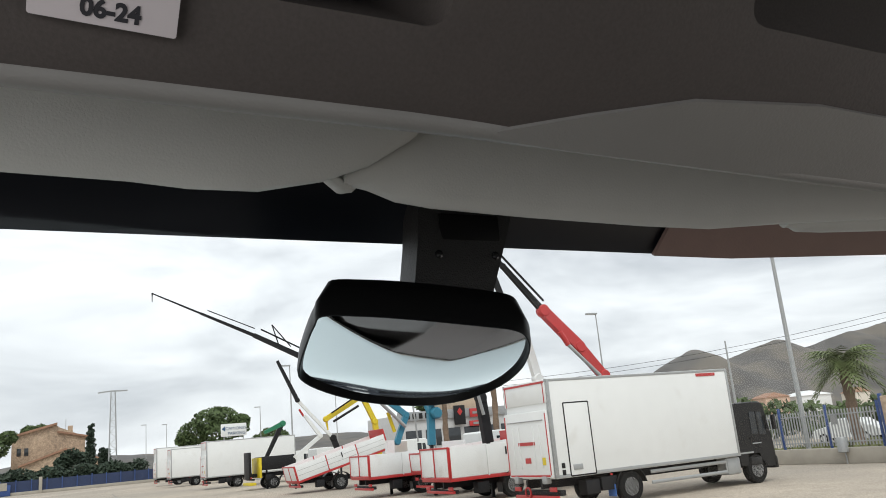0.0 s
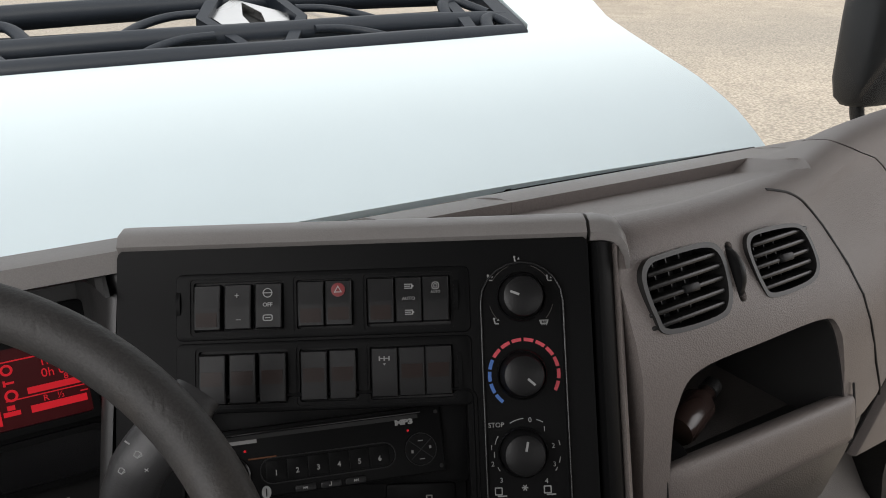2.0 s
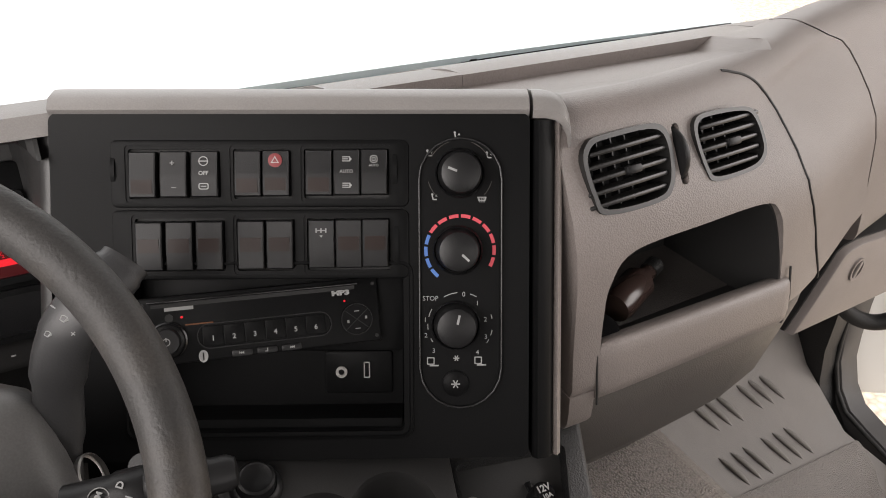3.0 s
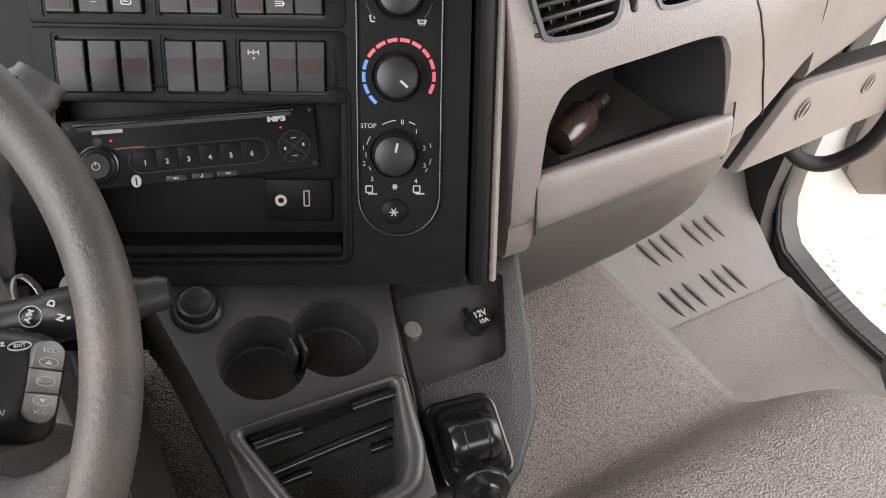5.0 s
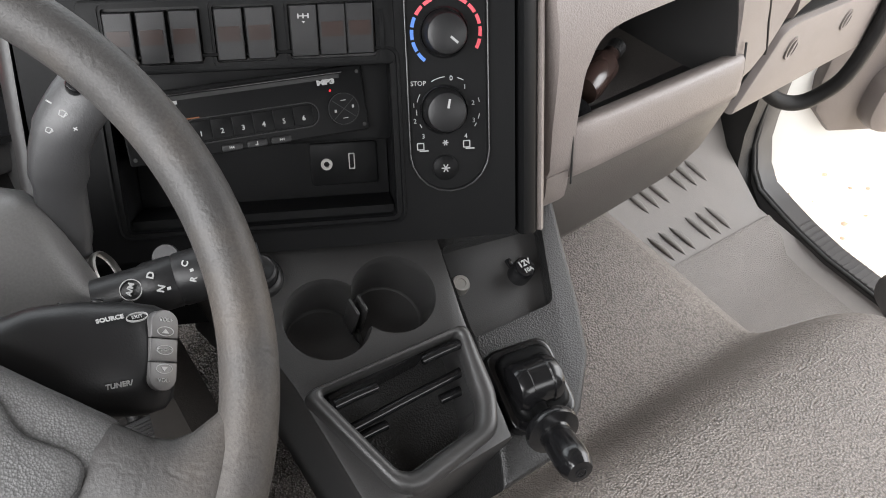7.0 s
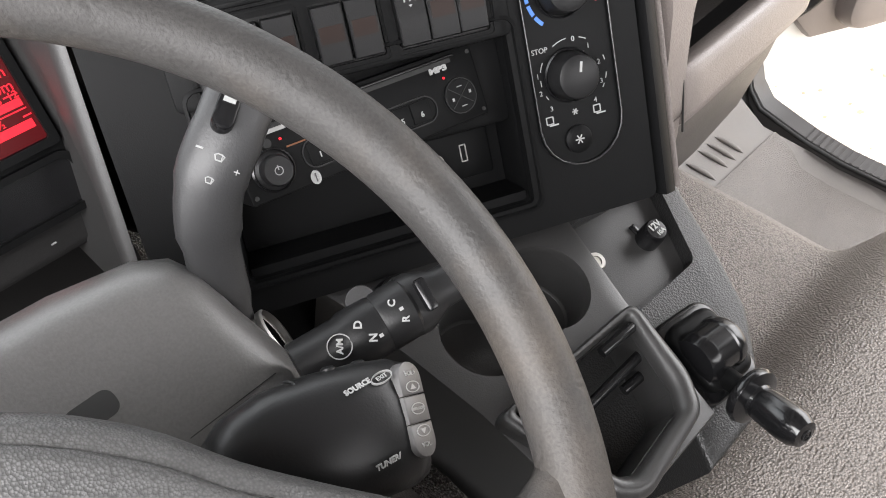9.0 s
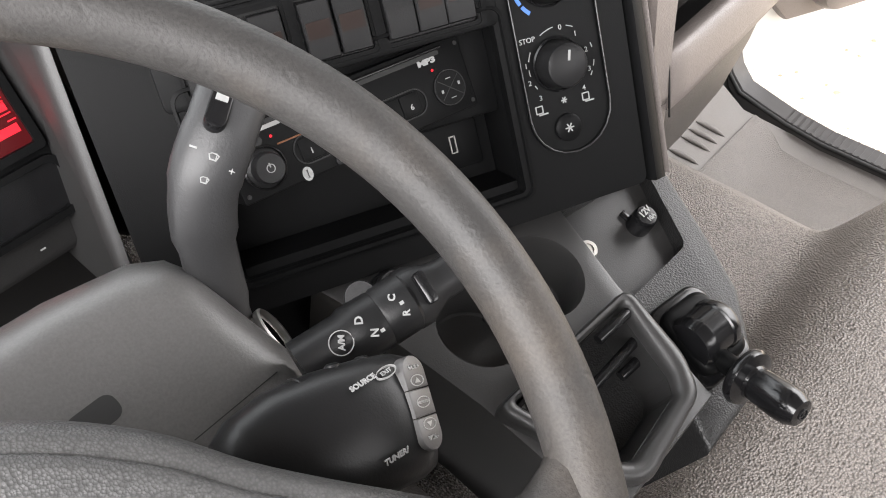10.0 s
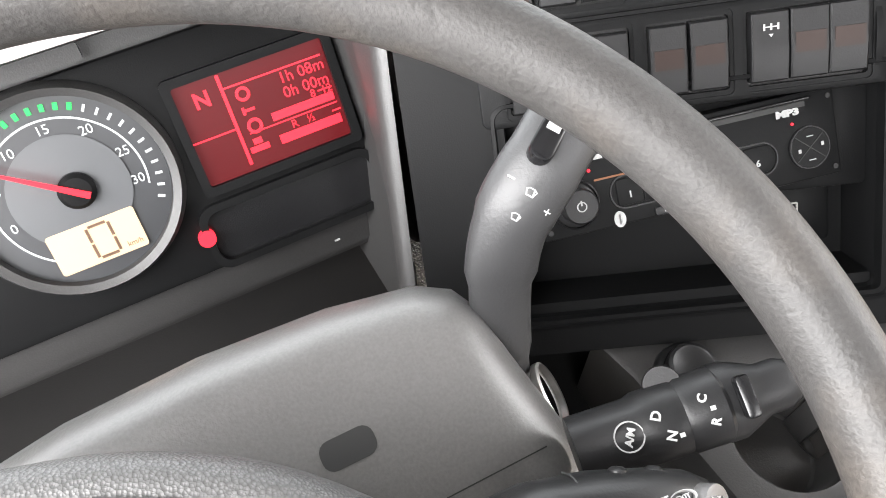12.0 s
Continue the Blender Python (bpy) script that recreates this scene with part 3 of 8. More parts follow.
bm = loft([dash_profile(x, 1.0, 0.0, 0.006) for x in (0.880, 0.902, 0.925)], deg=50)
part("dash_joint", bm, M_DARKSLOT, dash)
lo_, li_ = bin_outline, [(-0.009 + (x + 0.009) * 0.985, 0.015 + (y - 0.015) * 0.975) for x, y in bin_outline]
liner = part("bin_liner", ring_prism(lo_, li_, -0.165, -0.004, BIN), M_CONS, dash, "black liner of the open bin")
part("liner_back", prism(lo_, -0.168, -0.160, BIN), M_CONS, liner)
# drop-down lip of the bin
lip = []
for x, w in ((-0.1275, -0.0015), (-0.125, 0.0005), (-0.10, 0.002), (0.0, 0.003), (0.105, 0.003), (0.114, 0.002), (0.1175, 0.0)):
    e = 0.5 if x in (-0.1275, 0.1175) else 1
    y0 = -0.006 - 0.03 * (x + 0.129)
    lip.append([(x, y0, -0.012), (x, y0 + 0.002 * e, -0.004), (x, y0 + 0.0015, w - 0.002), (x, y0 - 0.003, w + 0.001), (x, y0 - 0.012, w + 0.002), (x, -0.045, w + 0.002), (x, -0.056, w), (x, -0.062, w - 0.008), (x, -0.05, -0.02), (x, y0 - 0.004, -0.02)])
part("bin_lip", loft(lip, m=BIN, deg=50), M_GREY, dash)
part("lip_seam", tube([BIN @ Vector((-0.1285, y, z)) for y, z in ((-0.002, -0.0005), (-0.03, 0.0005), (-0.062, 0.001))], 0.0010, 6), M_DARKSLOT, dash)
part("lip_seam", tube([BIN @ Vector(p) for p in ((0.1190, 0.0, -0.002), (0.1195, -0.03, 0.0), (0.1165, -0.050, 0.001), (0.1085, -0.058, 0.002))], 0.0012, 6), M_DARKSLOT, dash)
# lower fairing
bm = loft([[(x, f + 0.012, 1.746), (x, f + 0.002, 1.735), (x, f + 0.004, 1.69), (x, f + 0.02, 1.62), (x, f + 0.06, 1.555), (x, f + 0.13, 1.50), (x, 0.70, 1.45), (x, 0.86, 1.45), (x, 0.88, 1.74)] for x, f in ((0.47, 0.386), (0.50, 0.385), (0.62, 0.389), (0.72, 0.398), (0.79, 0.416), (0.85, 0.445), (0.895, 0.49), (0.93, 0.56), (0.95, 0.64))], deg=60)
part("lower_fairing", bm, M_GREYD, dash, "dark grey lower fairing")
part("vent_panel_seam", tube([(x, dash_y(x, z) + 0.0005, z) for x, y, z in curve_points([(0.668, 0, 1.9845), (0.6785, 0, 1.9825), (0.697, 0, 1.977), (0.7165, 0, 1.9645), (0.733, 0, 1.946), (0.742, 0, 1.920), (0.750, 0, 1.890), (0.765, 0, 1.855), (0.788, 0, 1.815), (0.816, 0, 1.765), (0.824, 0, 1.750)], 6)], 0.0016, 8), M_DARKSLOT, dash)
# fuse flap with two turn-locks
FLAP = face_y((1.046, 0.508, 1.645), 0, 10.4)
fo = [(-0.126, -0.057), (-0.094, -0.021), (-0.047, 0.037), (-0.030, 0.041), (0.0, 0.040), (0.26, -0.004), (0.37, -0.02), (0.37, -0.138)]
part("fuse_flap", prism(fo, -0.03, 0.0, FLAP, 0.004), M_GREY, dash, "grey fuse cover with two turn locks")
part("flap_joint", prism([(-0.004 + x, y + 0.003) for x, y in fo], -0.04, -0.012, FLAP), M_DARKSLOT, dash)
for lx, ly in ((0.0, 0.0), (0.203, -0.028)):
    lk = part("turn_lock", ring_prism([(0.017 * math.cos(a), 0.017 * math.sin(a)) for a in [k * math.pi / 8 for k in range(16)]], [(0.0135 * math.cos(a), 0.0135 * math.sin(a)) for a in [k * math.pi / 8 for k in range(16)]], -0.002, 0.003, FLAP @ T(lx, ly, 0)), M_GREY, dash)
    part("lock_well", lathe([(0.0135, -0.006), (0.0135, 0.0012)], 16, FLAP @ T(lx, ly, 0)), M_DARKSLOT, lk)
    part("lock_bar", box((0.007, 0.025, 0.004), (0, 0, 0.002), FLAP @ T(lx, ly, 0) @ Euler((0, 0, -0.5)).to_matrix().to_4x4(), 0.001), M_GREY, lk)
# grab handle at the end of the dashboard
grab = thing("grab_handle", "black curved grab handle by the passenger's door", "grab handle")
part("bar", tube(curve_points([(1.30, 0.69, 1.43), (1.34, 0.66, 1.375), (1.38, 0.63, 1.36), (1.405, 0.60, 1.39), (1.41, 0.57, 1.46), (1.41, 0.56, 1.60), (1.41, 0.58, 1.72)], 6), 0.015, 12), M_BLACKR, grab)

# air vents
def vent(outline, cx, cy, w, h, slats):
    v = part("vent", ring_prism(outline, [(cx + (x - cx) * 0.91, cy + (y - cy) * 0.875) for x, y in outline], -0.03, 0.0025, VENT), M_VENT, dash, "black louvred air vent")
    part("vent_back", prism([(cx + (x - cx) * 0.98, cy + (y - cy) * 0.98) for x, y in outline], -0.047, -0.035, VENT), M_DARKSLOT, v)
    for k in range(slats):
        f = (k + 1) / (slats + 1)
        y = cy + h * (0.5 - f) * 0.97
        ww = w * (0.90 - 0.06 * abs(2 * f - 1) ** 3)
        part("louvre", box((ww, 0.0042, 0.013), (0, 0, 0), VENT @ T(cx + 0.012 * (0.5 - f), y, -0.006) @ Euler((radians(8), 0, radians(1.5))).to_matrix().to_4x4(), 0.0017), M_VENT, v)
    for k in range(5):
        part("vane", box((0.0012, h * 0.86, 0.010), (cx + w * (k - 2) * 0.16, cy, -0.022), VENT), M_VENT, v)
    part("vent_slider", box((0.016, 0.0075, 0.006), (cx + 0.004, cy, 0.0), VENT, 0.002), M_SWITCH, v)


M_VENT = mat("satin_vent_plastic", (0.012, 0.0117, 0.0115), 0.34, var=0.06, spec=0.5)
vent(VL, -0.054, -0.028, 0.094, 0.064, 5)
vent(VR, 0.062, -0.027, 0.083, 0.060, 5)
part("vent_wheel", lathe([(0.006, -0.0028), (0.026, -0.0028), (0.027, 0), (0.026, 0.0028), (0.006, 0.0028)], 30, VENT @ T(0.002, -0.026, -0.017) @ Euler((0, radians(90), 0)).to_matrix().to_4x4()), M_SWITCH, dash)
# odds and ends in the bin
sg = thing("jar_lid", "round black ribbed lid lying in the open bin", "lid")
part("shell", lathe([(0.001, 0.0), (0.0175, 0.0), (0.0185, 0.002), (0.0185, 0.010), (0.0165, 0.013), (0.012, 0.0135), (0.001, 0.0125)], 28, T(0.519, 0.412, 1.779) @ Euler((0.25, 0.1, 0)).to_matrix().to_4x4()), M_BLACKG, sg)
bt = thing("bottle", "brown plastic bottle lying in the open bin", "bottle")
part("body", lathe([(0.002, 0), (0.015, 0.002), (0.017, 0.01), (0.017, 0.05), (0.008, 0.064), (0.008, 0.076), (0.002, 0.077)], 24, T(0.560, 0.440, 1.776) @ Euler((0, radians(84), radians(24))).to_matrix().to_4x4()), mat("brown_bottle_plastic", (0.045, 0.028, 0.024), 0.22, var=0.1), bt)
part("cap", lathe([(0.0095, 0.072), (0.0095, 0.086), (0.001, 0.087)], 20, T(0.560, 0.440, 1.776) @ Euler((0, radians(84), radians(24))).to_matrix().to_4x4()), M_BLACKR, bt)
gl = thing("glove", "bright green work glove stuffed into the open bin", "glove")
M_LIME = mat("lime_fabric", (0.16, 0.36, 0.04), 0.7, var=0.2, bump=0.4, bscale=300)
part("cloth", box((0.05, 0.035, 0.016), (0, 0, 0), T(0.518, 0.405, 1.776) @ Euler((0.3, 0.2, 0.4)).to_matrix().to_4x4(), 0.005), M_LIME, gl)

# ---- binnacle on the driver's side ----
prof = [(0.925, 1.832), (0.70, 1.947), (0.63, 1.977), (0.612, 1.974), (0.606, 1.964), (0.625, 1.955), (0.668, 1.942), (0.641, 1.865), (0.617, 1.80), (0.604, 1.768), (0.608, 1.759), (0.70, 1.752), (0.72, 1.55), (0.90, 1.55)]
secs = []
for x, d in ((-0.50, 0.0), (-0.3, 0.0), (0.0, 0.0), (0.098, 0.0), (0.101, 0.004), (0.107, 0.020), (0.112, 0.044), (0.115, 0.052)):
    secs.append([(x, max(y - d, 0.585) if 1.70 < z < 1.97 and 5 <= i <= 10 else y, z) for i, (y, z) in enumerate(prof)])
part("binnacle", loft(secs, deg=50), M_CONS, dash, "charcoal instrument binnacle")
part("binnacle_cap", loft([[(x, 0.90, 1.860), (x, 0.70, 1.954), (x, 0.63, 1.984), (x, 0.609, 1.981), (x, 0.602, 1.966), (x, 0.62, 1.958), (x, 0.70, 1.93)] for x in (-0.5, 0.0, 0.134)], deg=50), M_CAP, dash)
cheek = []
for z in (1.966, 1.955, 1.92, 1.88, 1.83, 1.79, 1.762, 1.745):
    k = (1.988 - z) / 0.238
    ex, ey, cy = 0.133 - 0.057 * k - 0.007, 0.62 - 0.113 * k, 0.628 + 0.364 * (z - 1.8486)
    cx, back = 0.097, 0.74 if z < 1.90 else 0.668
    cheek.append([(cx - 0.004, cy - 0.001, z), (cx + 0.003, cy - 0.010, z), (cx + 0.30 * (ex - cx) + 0.002, cy + 0.42 * (ey - cy), z), (ex - 0.003, ey + 0.012, z), (ex, ey + 0.002, z), (ex + 0.004, ey, z), (ex + 0.006, ey + 0.006, z), (ex + 0.006, back, z), (cx - 0.004, back, z)])
part("binnacle_cheek", loft(cheek, deg=50), M_CONS, dash, "satin grey side wall of the instrument binnacle")
CLU = face_y((-0.0004, 0.6277, 1.8486), 20, 0) @ Matrix.Scale(0.94, 4)
cluster = thing("instrument_cluster", "lit truck instrument cluster with rev counter and red display", "instrument cluster")
part("cluster_plate", prism(round_rect(0.40, 0.155, 0.012, 4, -0.092, 0.012), -0.01, 0.004, CLU, 0.002), M_BLACK, cluster)
DC = CLU @ T(-0.086, 0.021, 0)
dial = part("dial_face", lathe([(0.001, 0.004), (0.060, 0.004), (0.060, 0.0055), (0.001, 0.0055)], 48, DC), mat("dial_black", (0.02, 0.021, 0.023), 0.35, var=0.1), cluster)
circ = [k * 2 * math.pi / 48 for k in range(48)]
part("dial_bezel", lathe([(0.0600, 0.003), (0.0605, 0.012), (0.0655, 0.014), (0.069, 0.006), (0.069, 0.003)], 56, DC, cap=False), M_CONS, cluster)
part("dial_inner", lathe([(0.036, 0.0056), (0.0365, 0.0066), (0.001, 0.0068)], 40, DC, cap=False), mat("dial_grey", (0.045, 0.047, 0.05), 0.4, var=0.1), dial)
def arc(r0, r1, a0, a1, z, n=24):
    o = []
    for k in range(n + 1):
        a = radians(a0 + (a1 - a0) * k / n)
        o.append((r1 * math.cos(a), r1 * math.sin(a)))
    for k in range(n, -1, -1):
        a = radians(a0 + (a1 - a0) * k / n)
        o.append((r0 * math.cos(a), r0 * math.sin(a)))
    return prism(o, z, z + 0.0004, DC)
M_LITW = glow("lit_white", (0.85, 0.9, 0.92), 0.10)
M_LITG = glow("lit_green", (0.02, 0.65, 0.12), 0.16)
M_LITR = glow("lit_red", (0.95, 0.02, 0.035), 0.24)
M_LITDK = glow("lit_red_ground", (0.26, 0.008, 0.014), 0.030)
M_LCD = glow("lit_amber_lcd", (0.95, 0.66, 0.42), 0.11)
part("scale_arc", arc(0.0460, 0.0472, 235, -15, 0.0056, 50), M_LITW, dial)
for k in range(30):
    a = 225 - 240 * k / 29
    green = 12 <= k <= 18
    if 5 < k < 30:
        part("tick", box((0.0045, 0.0028 if green else 0.0016, 0.0005), (0.0535, 0, 0.0060), DC @ Euler((0, 0, radians(a - 10))).to_matrix().to_4x4()), M_LITG if green else M_LITW, dial)
for txt, a in (("0", 198), ("5", 163), ("10", 128), ("15", 92), ("20", 57), ("25", 22), ("30", -6)):
    words(txt, 0.0085, DC @ T(0.0405 * math.cos(radians(a - 4)), 0.0405 * math.sin(radians(a - 4)), 0.0060), M_LITW, dial, "numeral")
part("needle_hub", lathe([(0.0115, 0.006), (0.0115, 0.010), (0.009, 0.0125), (0.001, 0.013)], 28, DC @ T(0.004, 0.0, 0)), M_BLACK, dial)
part("needle", prism([(0.008, -0.0022), (0.008, 0.0022), (-0.048, 0.0008), (-0.048, -0.0008)], 0.0132, 0.0142, DC @ T(0.004, 0, 0) @ Euler((0, 0, radians(-36))).to_matrix().to_4x4()), M_LITR, dial)
lcd = part("speed_display", prism(round_rect(0.056, 0.028, 0.002, 3, -0.085, -0.0145), 0.006, 0.0072, CLU), M_LCD, cluster)
M_LCDTXT = mat("lcd_segment_dark", (0.06, 0.03, 0.015), 0.5, var=0.05)
for x, y, w, h in ((-0.0755, -0.0015, 0.008, 0.0014), (-0.0755, -0.0175, 0.008, 0.0014), (-0.0805, -0.0055, 0.0014, 0.007), (-0.0805, -0.0135, 0.0014, 0.007), (-0.0705, -0.0055, 0.0014, 0.007), (-0.0705, -0.0135, 0.0014, 0.007)):
    part("segment", box((w * 1.4, h * 1.35, 0.0004), (-0.0815 + (x + 0.0755) * 1.4, -0.0145 + (y + 0.0095) * 1.35, 0.0074), CLU), M_LCDTXT, lcd)
words("km/h", 0.005, CLU @ T(-0.0645, -0.0235, 0.0073), M_LCDTXT, lcd, "unit")
disp = part("trip_display", prism(round_rect(0.103, 0.070, 0.002, 3, 0.044, 0.0255), 0.004, 0.0055, CLU), M_LITDK, cluster)
part("display_frame", ring_prism(round_rect(0.113, 0.080, 0.004, 4, 0.044, 0.0255), round_rect(0.101, 0.068, 0.002, 4, 0.044, 0.0255), 0.003, 0.010, CLU), M_BLACK, cluster)
for x, y, w, h in ((0.0235, 0.027, 0.0022, 0.062), (0.058, 0.0485, 0.067, 0.0011), (0.0085, 0.0215, 0.030, 0.0011), (0.061, 0.0155, 0.062, 0.0009), (0.0695, 0.0205, 0.044, 0.0055), (0.0695, 0.0045, 0.044, 0.0062), (0.087, 0.0265, 0.010, 0.001), (0.090, 0.0105, 0.006, 0.001), (0.033, 0.0045, 0.013, 0.004), (0.033, 0.0095, 0.006, 0.004), (0.035, 0.0305, 0.008, 0.0018), (0.0315, 0.0305, 0.0018, 0.005)):
    part("bar", box((w, h, 0.0004), (x, y, 0.0058), CLU), M_LITR, disp)
words("N", 0.014, CLU @ T(0.0095, 0.046, 0.0057), M_LITR, disp, "gear_letter", bold=0.0004)
words("1h 08m", 0.0105, CLU @ T(0.092, 0.0425, 0.0057), M_LITR, disp, "trip_time", align='RIGHT')
words("0h 00m", 0.0105, CLU @ T(0.092, 0.0325, 0.0057), M_LITR, disp, "trip_time", align='RIGHT')
words("8  12", 0.0075, CLU @ T(0.092, 0.0260, 0.0057), M_LITR, disp, "scale_number", align='RIGHT')
words("R   ½", 0.0075, CLU @ T(0.075, 0.0112, 0.0057), M_LITR, disp, "scale_number", align='RIGHT')
for x, y, r in ((0.035, 0.0415, 0.0048), (0.035, 0.0195, 0.0052)):
    part("symbol", ring_prism([(x + r * math.cos(a), y + r * math.sin(a)) for a in circ], [(x + 0.6 * r * math.cos(a), y + 0.6 * r * math.sin(a)) for a in circ], 0.0055, 0.006, CLU), M_LITR, disp)
slot = part("warning_strip", ring_prism(round_rect(0.128, 0.046, 0.012, 5, 0.04, -0.0425), round_rect(0.118, 0.036, 0.009, 5, 0.04, -0.0425), 0.0, 0.010, CLU), M_BLACK, cluster)
part("strip_lens", prism(round_rect(0.119, 0.037, 0.009, 5, 0.04, -0.0425), 0.0, 0.005, CLU), M_BLACKG, slot)
part("parking_lamp", lathe([(0.001, 0.0112), (0.0058, 0.0112), (0.0058, 0.0050)], 20, CLU @ T(-0.0225, -0.0395, 0)), M_LITR, slot, "glowing red warning lamp")
part("wire", box((0.004, 0.0012, 0.001), (0.06, -0.080, 0.001), CLU), M_WHITEMARK, slot)
part("cluster_lens_edge", prism(round_rect(0.06, 0.012, 0.003, 3, -0.075, 0.098), 0.0, 0.006, CLU), M_CONS, cluster)

# ---- centre panel angled towards the driver ----
PAN = face_y((0.382, 0.429, 1.8956), 28, -26.5, 1.3)
panel = thing("centre_panel", "black plastic centre console panel angled towards the driver", "control panel")
ROW1 = [(-0.2365, "blank"), (-0.2135, "pm"), (-0.1905, "off"), (-0.1585, "blank"), (-0.1375, "hazard"), (-0.1055, "blank"), (-0.0845, "auto"), (-0.0640, "brake")]
ROW2 = [(-0.2330, ""), (-0.2105, ""), (-0.1880, ""), (-0.1570, ""), (-0.1355, ""), (-0.1040, "axle"), (-0.0835, ""), (-0.0635, "")]
cuts = [prism(round_rect(0.207, 0.122, 0.004, 3, -0.146, -0.079), -0.13, 0.05, PAN)]
GANGS = ((0, 2), (3, 4), (5, 7))
for row, w0, w1 in ((ROW1, 0.0405, 0.0770), (ROW2, -0.0140, 0.0250)):
    for a, b in GANGS:
        cuts.append(prism(round_rect(row[b][0] - row[a][0] + 0.0236, w1 - w0 + 0.004, 0.002, 3, (row[a][0] + row[b][0]) / 2, (w0 + w1) / 2), -0.006, 0.05, PAN))
bm = cut(prism(round_rect(0.360, 0.266, 0.006, 3, -0.126, -0.029), -0.17, 0.0, PAN), cuts)
part("panel_face", bm, M_BLACK, panel)
part("top_cap", loft([[PAN @ Vector((u, w, n)) for w, n in ((0.1005, -0.17), (0.1015, -0.002), (0.1065, 0.003), (0.1155, 0.0), (0.1230, -0.012), (0.1265, -0.035), (0.1265, -0.17))] for u in (-0.3055, -0.1, 0.0535)], deg=50), M_CAP, panel, "grey top cap of the panel")
part("cap_cover", prism(round_rect(0.085, 0.06, 0.004, 3, -0.258, 0), -0.001, 0.0006, PAN @ T(0, 0.1265, -0.072) @ Euler((radians(-90), 0, 0)).to_matrix().to_4x4()), M_CAP, panel)
part("side_cheek", loft([[PAN @ Vector((u, w, n)) for u, n in ((0.057, -0.20), (0.0575, -0.002), (0.061, 0.002), (0.070, -0.001), (0.074, -0.008), (0.076, -0.20))] for w in (-0.163, 0.0, 0.09, 0.099)], deg=50), M_BLACK, panel)
part("cheek_edge", loft([[PAN @ Vector((u, w, n)) for u, n in ((0.0765, -0.20), (0.0745, -0.010), (0.0775, -0.006), (0.081, -0.012), (0.085, -0.20))] for w in (-0.163, 0.0, 0.09, 0.100, 0.106)], deg=50), M_GREY, panel)
part("cheek_top", loft([[PAN @ Vector((u, w - d, n)) for w, n in ((0.0995, -0.17), (0.1005, -0.002), (0.1065, 0.002), (0.1155, -0.002), (0.1230, -0.014), (0.1265, -0.035), (0.1265, -0.17))] for u, d in ((0.0565, 0.0), (0.066, 0.0), (0.074, 0.0015), (0.080, 0.005), (0.084, 0.012), (0.0855, 0.022))], deg=50), M_CAP, panel)

# rocker switches in bezels
M_AMBER = mat("unlit_amber_window", (0.019, 0.0118, 0.0100), 0.35, var=0.2, scale=60, spec=0.15)


for cy, hh, row, w0, w1 in ((0.0590, 0.0505, ROW1, 0.0405, 0.0770), (0.0055, 0.0525, ROW2, -0.0140, 0.0250)):
    holes = [prism(round_rect(row[b][0] - row[a][0] + 0.0270, w1 - w0 + 0.0065, 0.003, 3, (row[a][0] + row[b][0]) / 2, (w0 + w1) / 2), -0.02, 0.05, PAN) for a, b in GANGS]
    part("switch_row_frame", cut(prism(round_rect(0.223, hh, 0.005, 4, -0.1495, cy), -0.001, 0.0014, PAN, 0.0012), holes), M_BLACK, panel)


def bezel(u0, u1, w0, w1):
    cx, cy = (u0 + u1) / 2, (w0 + w1) / 2
    part("switch_bezel", ring_prism(round_rect(u1 - u0 + 0.006, w1 - w0 + 0.007, 0.003, 3, cx, cy), round_rect(u1 - u0 + 0.001, w1 - w0 + 0.001, 0.002, 3, cx, cy), -0.006, 0.0005, PAN), M_BLACK, panel)
    part("bezel_floor", prism(round_rect(u1 - u0 + 0.003, w1 - w0 + 0.003, 0.002, 3, cx, cy), -0.0058, -0.004, PAN), M_DARKSLOT, panel)


for a, b in GANGS:
    bezel(ROW1[a][0] - 0.0108, ROW1[b][0] + 0.0108, 0.0405, 0.0770)
    bezel(ROW2[a][0] - 0.0108, ROW2[b][0] + 0.0108, -0.0140, 0.0250)


def rocker(u, w, h, kind, tilt):
    """A rocker switch with its amber window and printed marks."""
    pm = PAN @ T(u, w, 0) @ Euler((radians(tilt), 0, 0)).to_matrix().to_4x4()
    sec = []
    for y, z in ((-h / 2, 0.0035), (-h / 2 + 0.001, 0.0052), (-0.002, 0.0062), (0.001, 0.0058), (h / 2 - 0.001, 0.0048), (h / 2, 0.003)):
        sec.append([(-0.0098, y, -0.004), (-0.0098, y, z - 0.0008), (-0.0090, y, z), (0.0090, y, z), (0.0098, y, z - 0.0008), (0.0098, y, -0.004)])
    s = part("rocker_switch", loft(sec, m=pm, deg=30), M_SWITCH, panel)
    if kind in ("blank", ""):
        part("window", box((0.0155, 0.0105, 0.0008), (0, 0.0005 if kind == "" else -0.009, 0.0058), pm), M_AMBER, s)
    return s, pm


def mark(b, s, material=M_WHITEMARK, name="symbol"):
    part(name, b, material, s)


circ24 = [k * 2 * math.pi / 24 for k in range(24)]


def ringmark(cx, cy, r, wd, z, pm):
    return ring_prism([(cx + r * math.cos(a), cy + r * math.sin(a)) for a in circ24], [(cx + (r - wd) * math.cos(a), cy + (r - wd) * math.sin(a)) for a in circ24], z, z + 0.0003, pm)


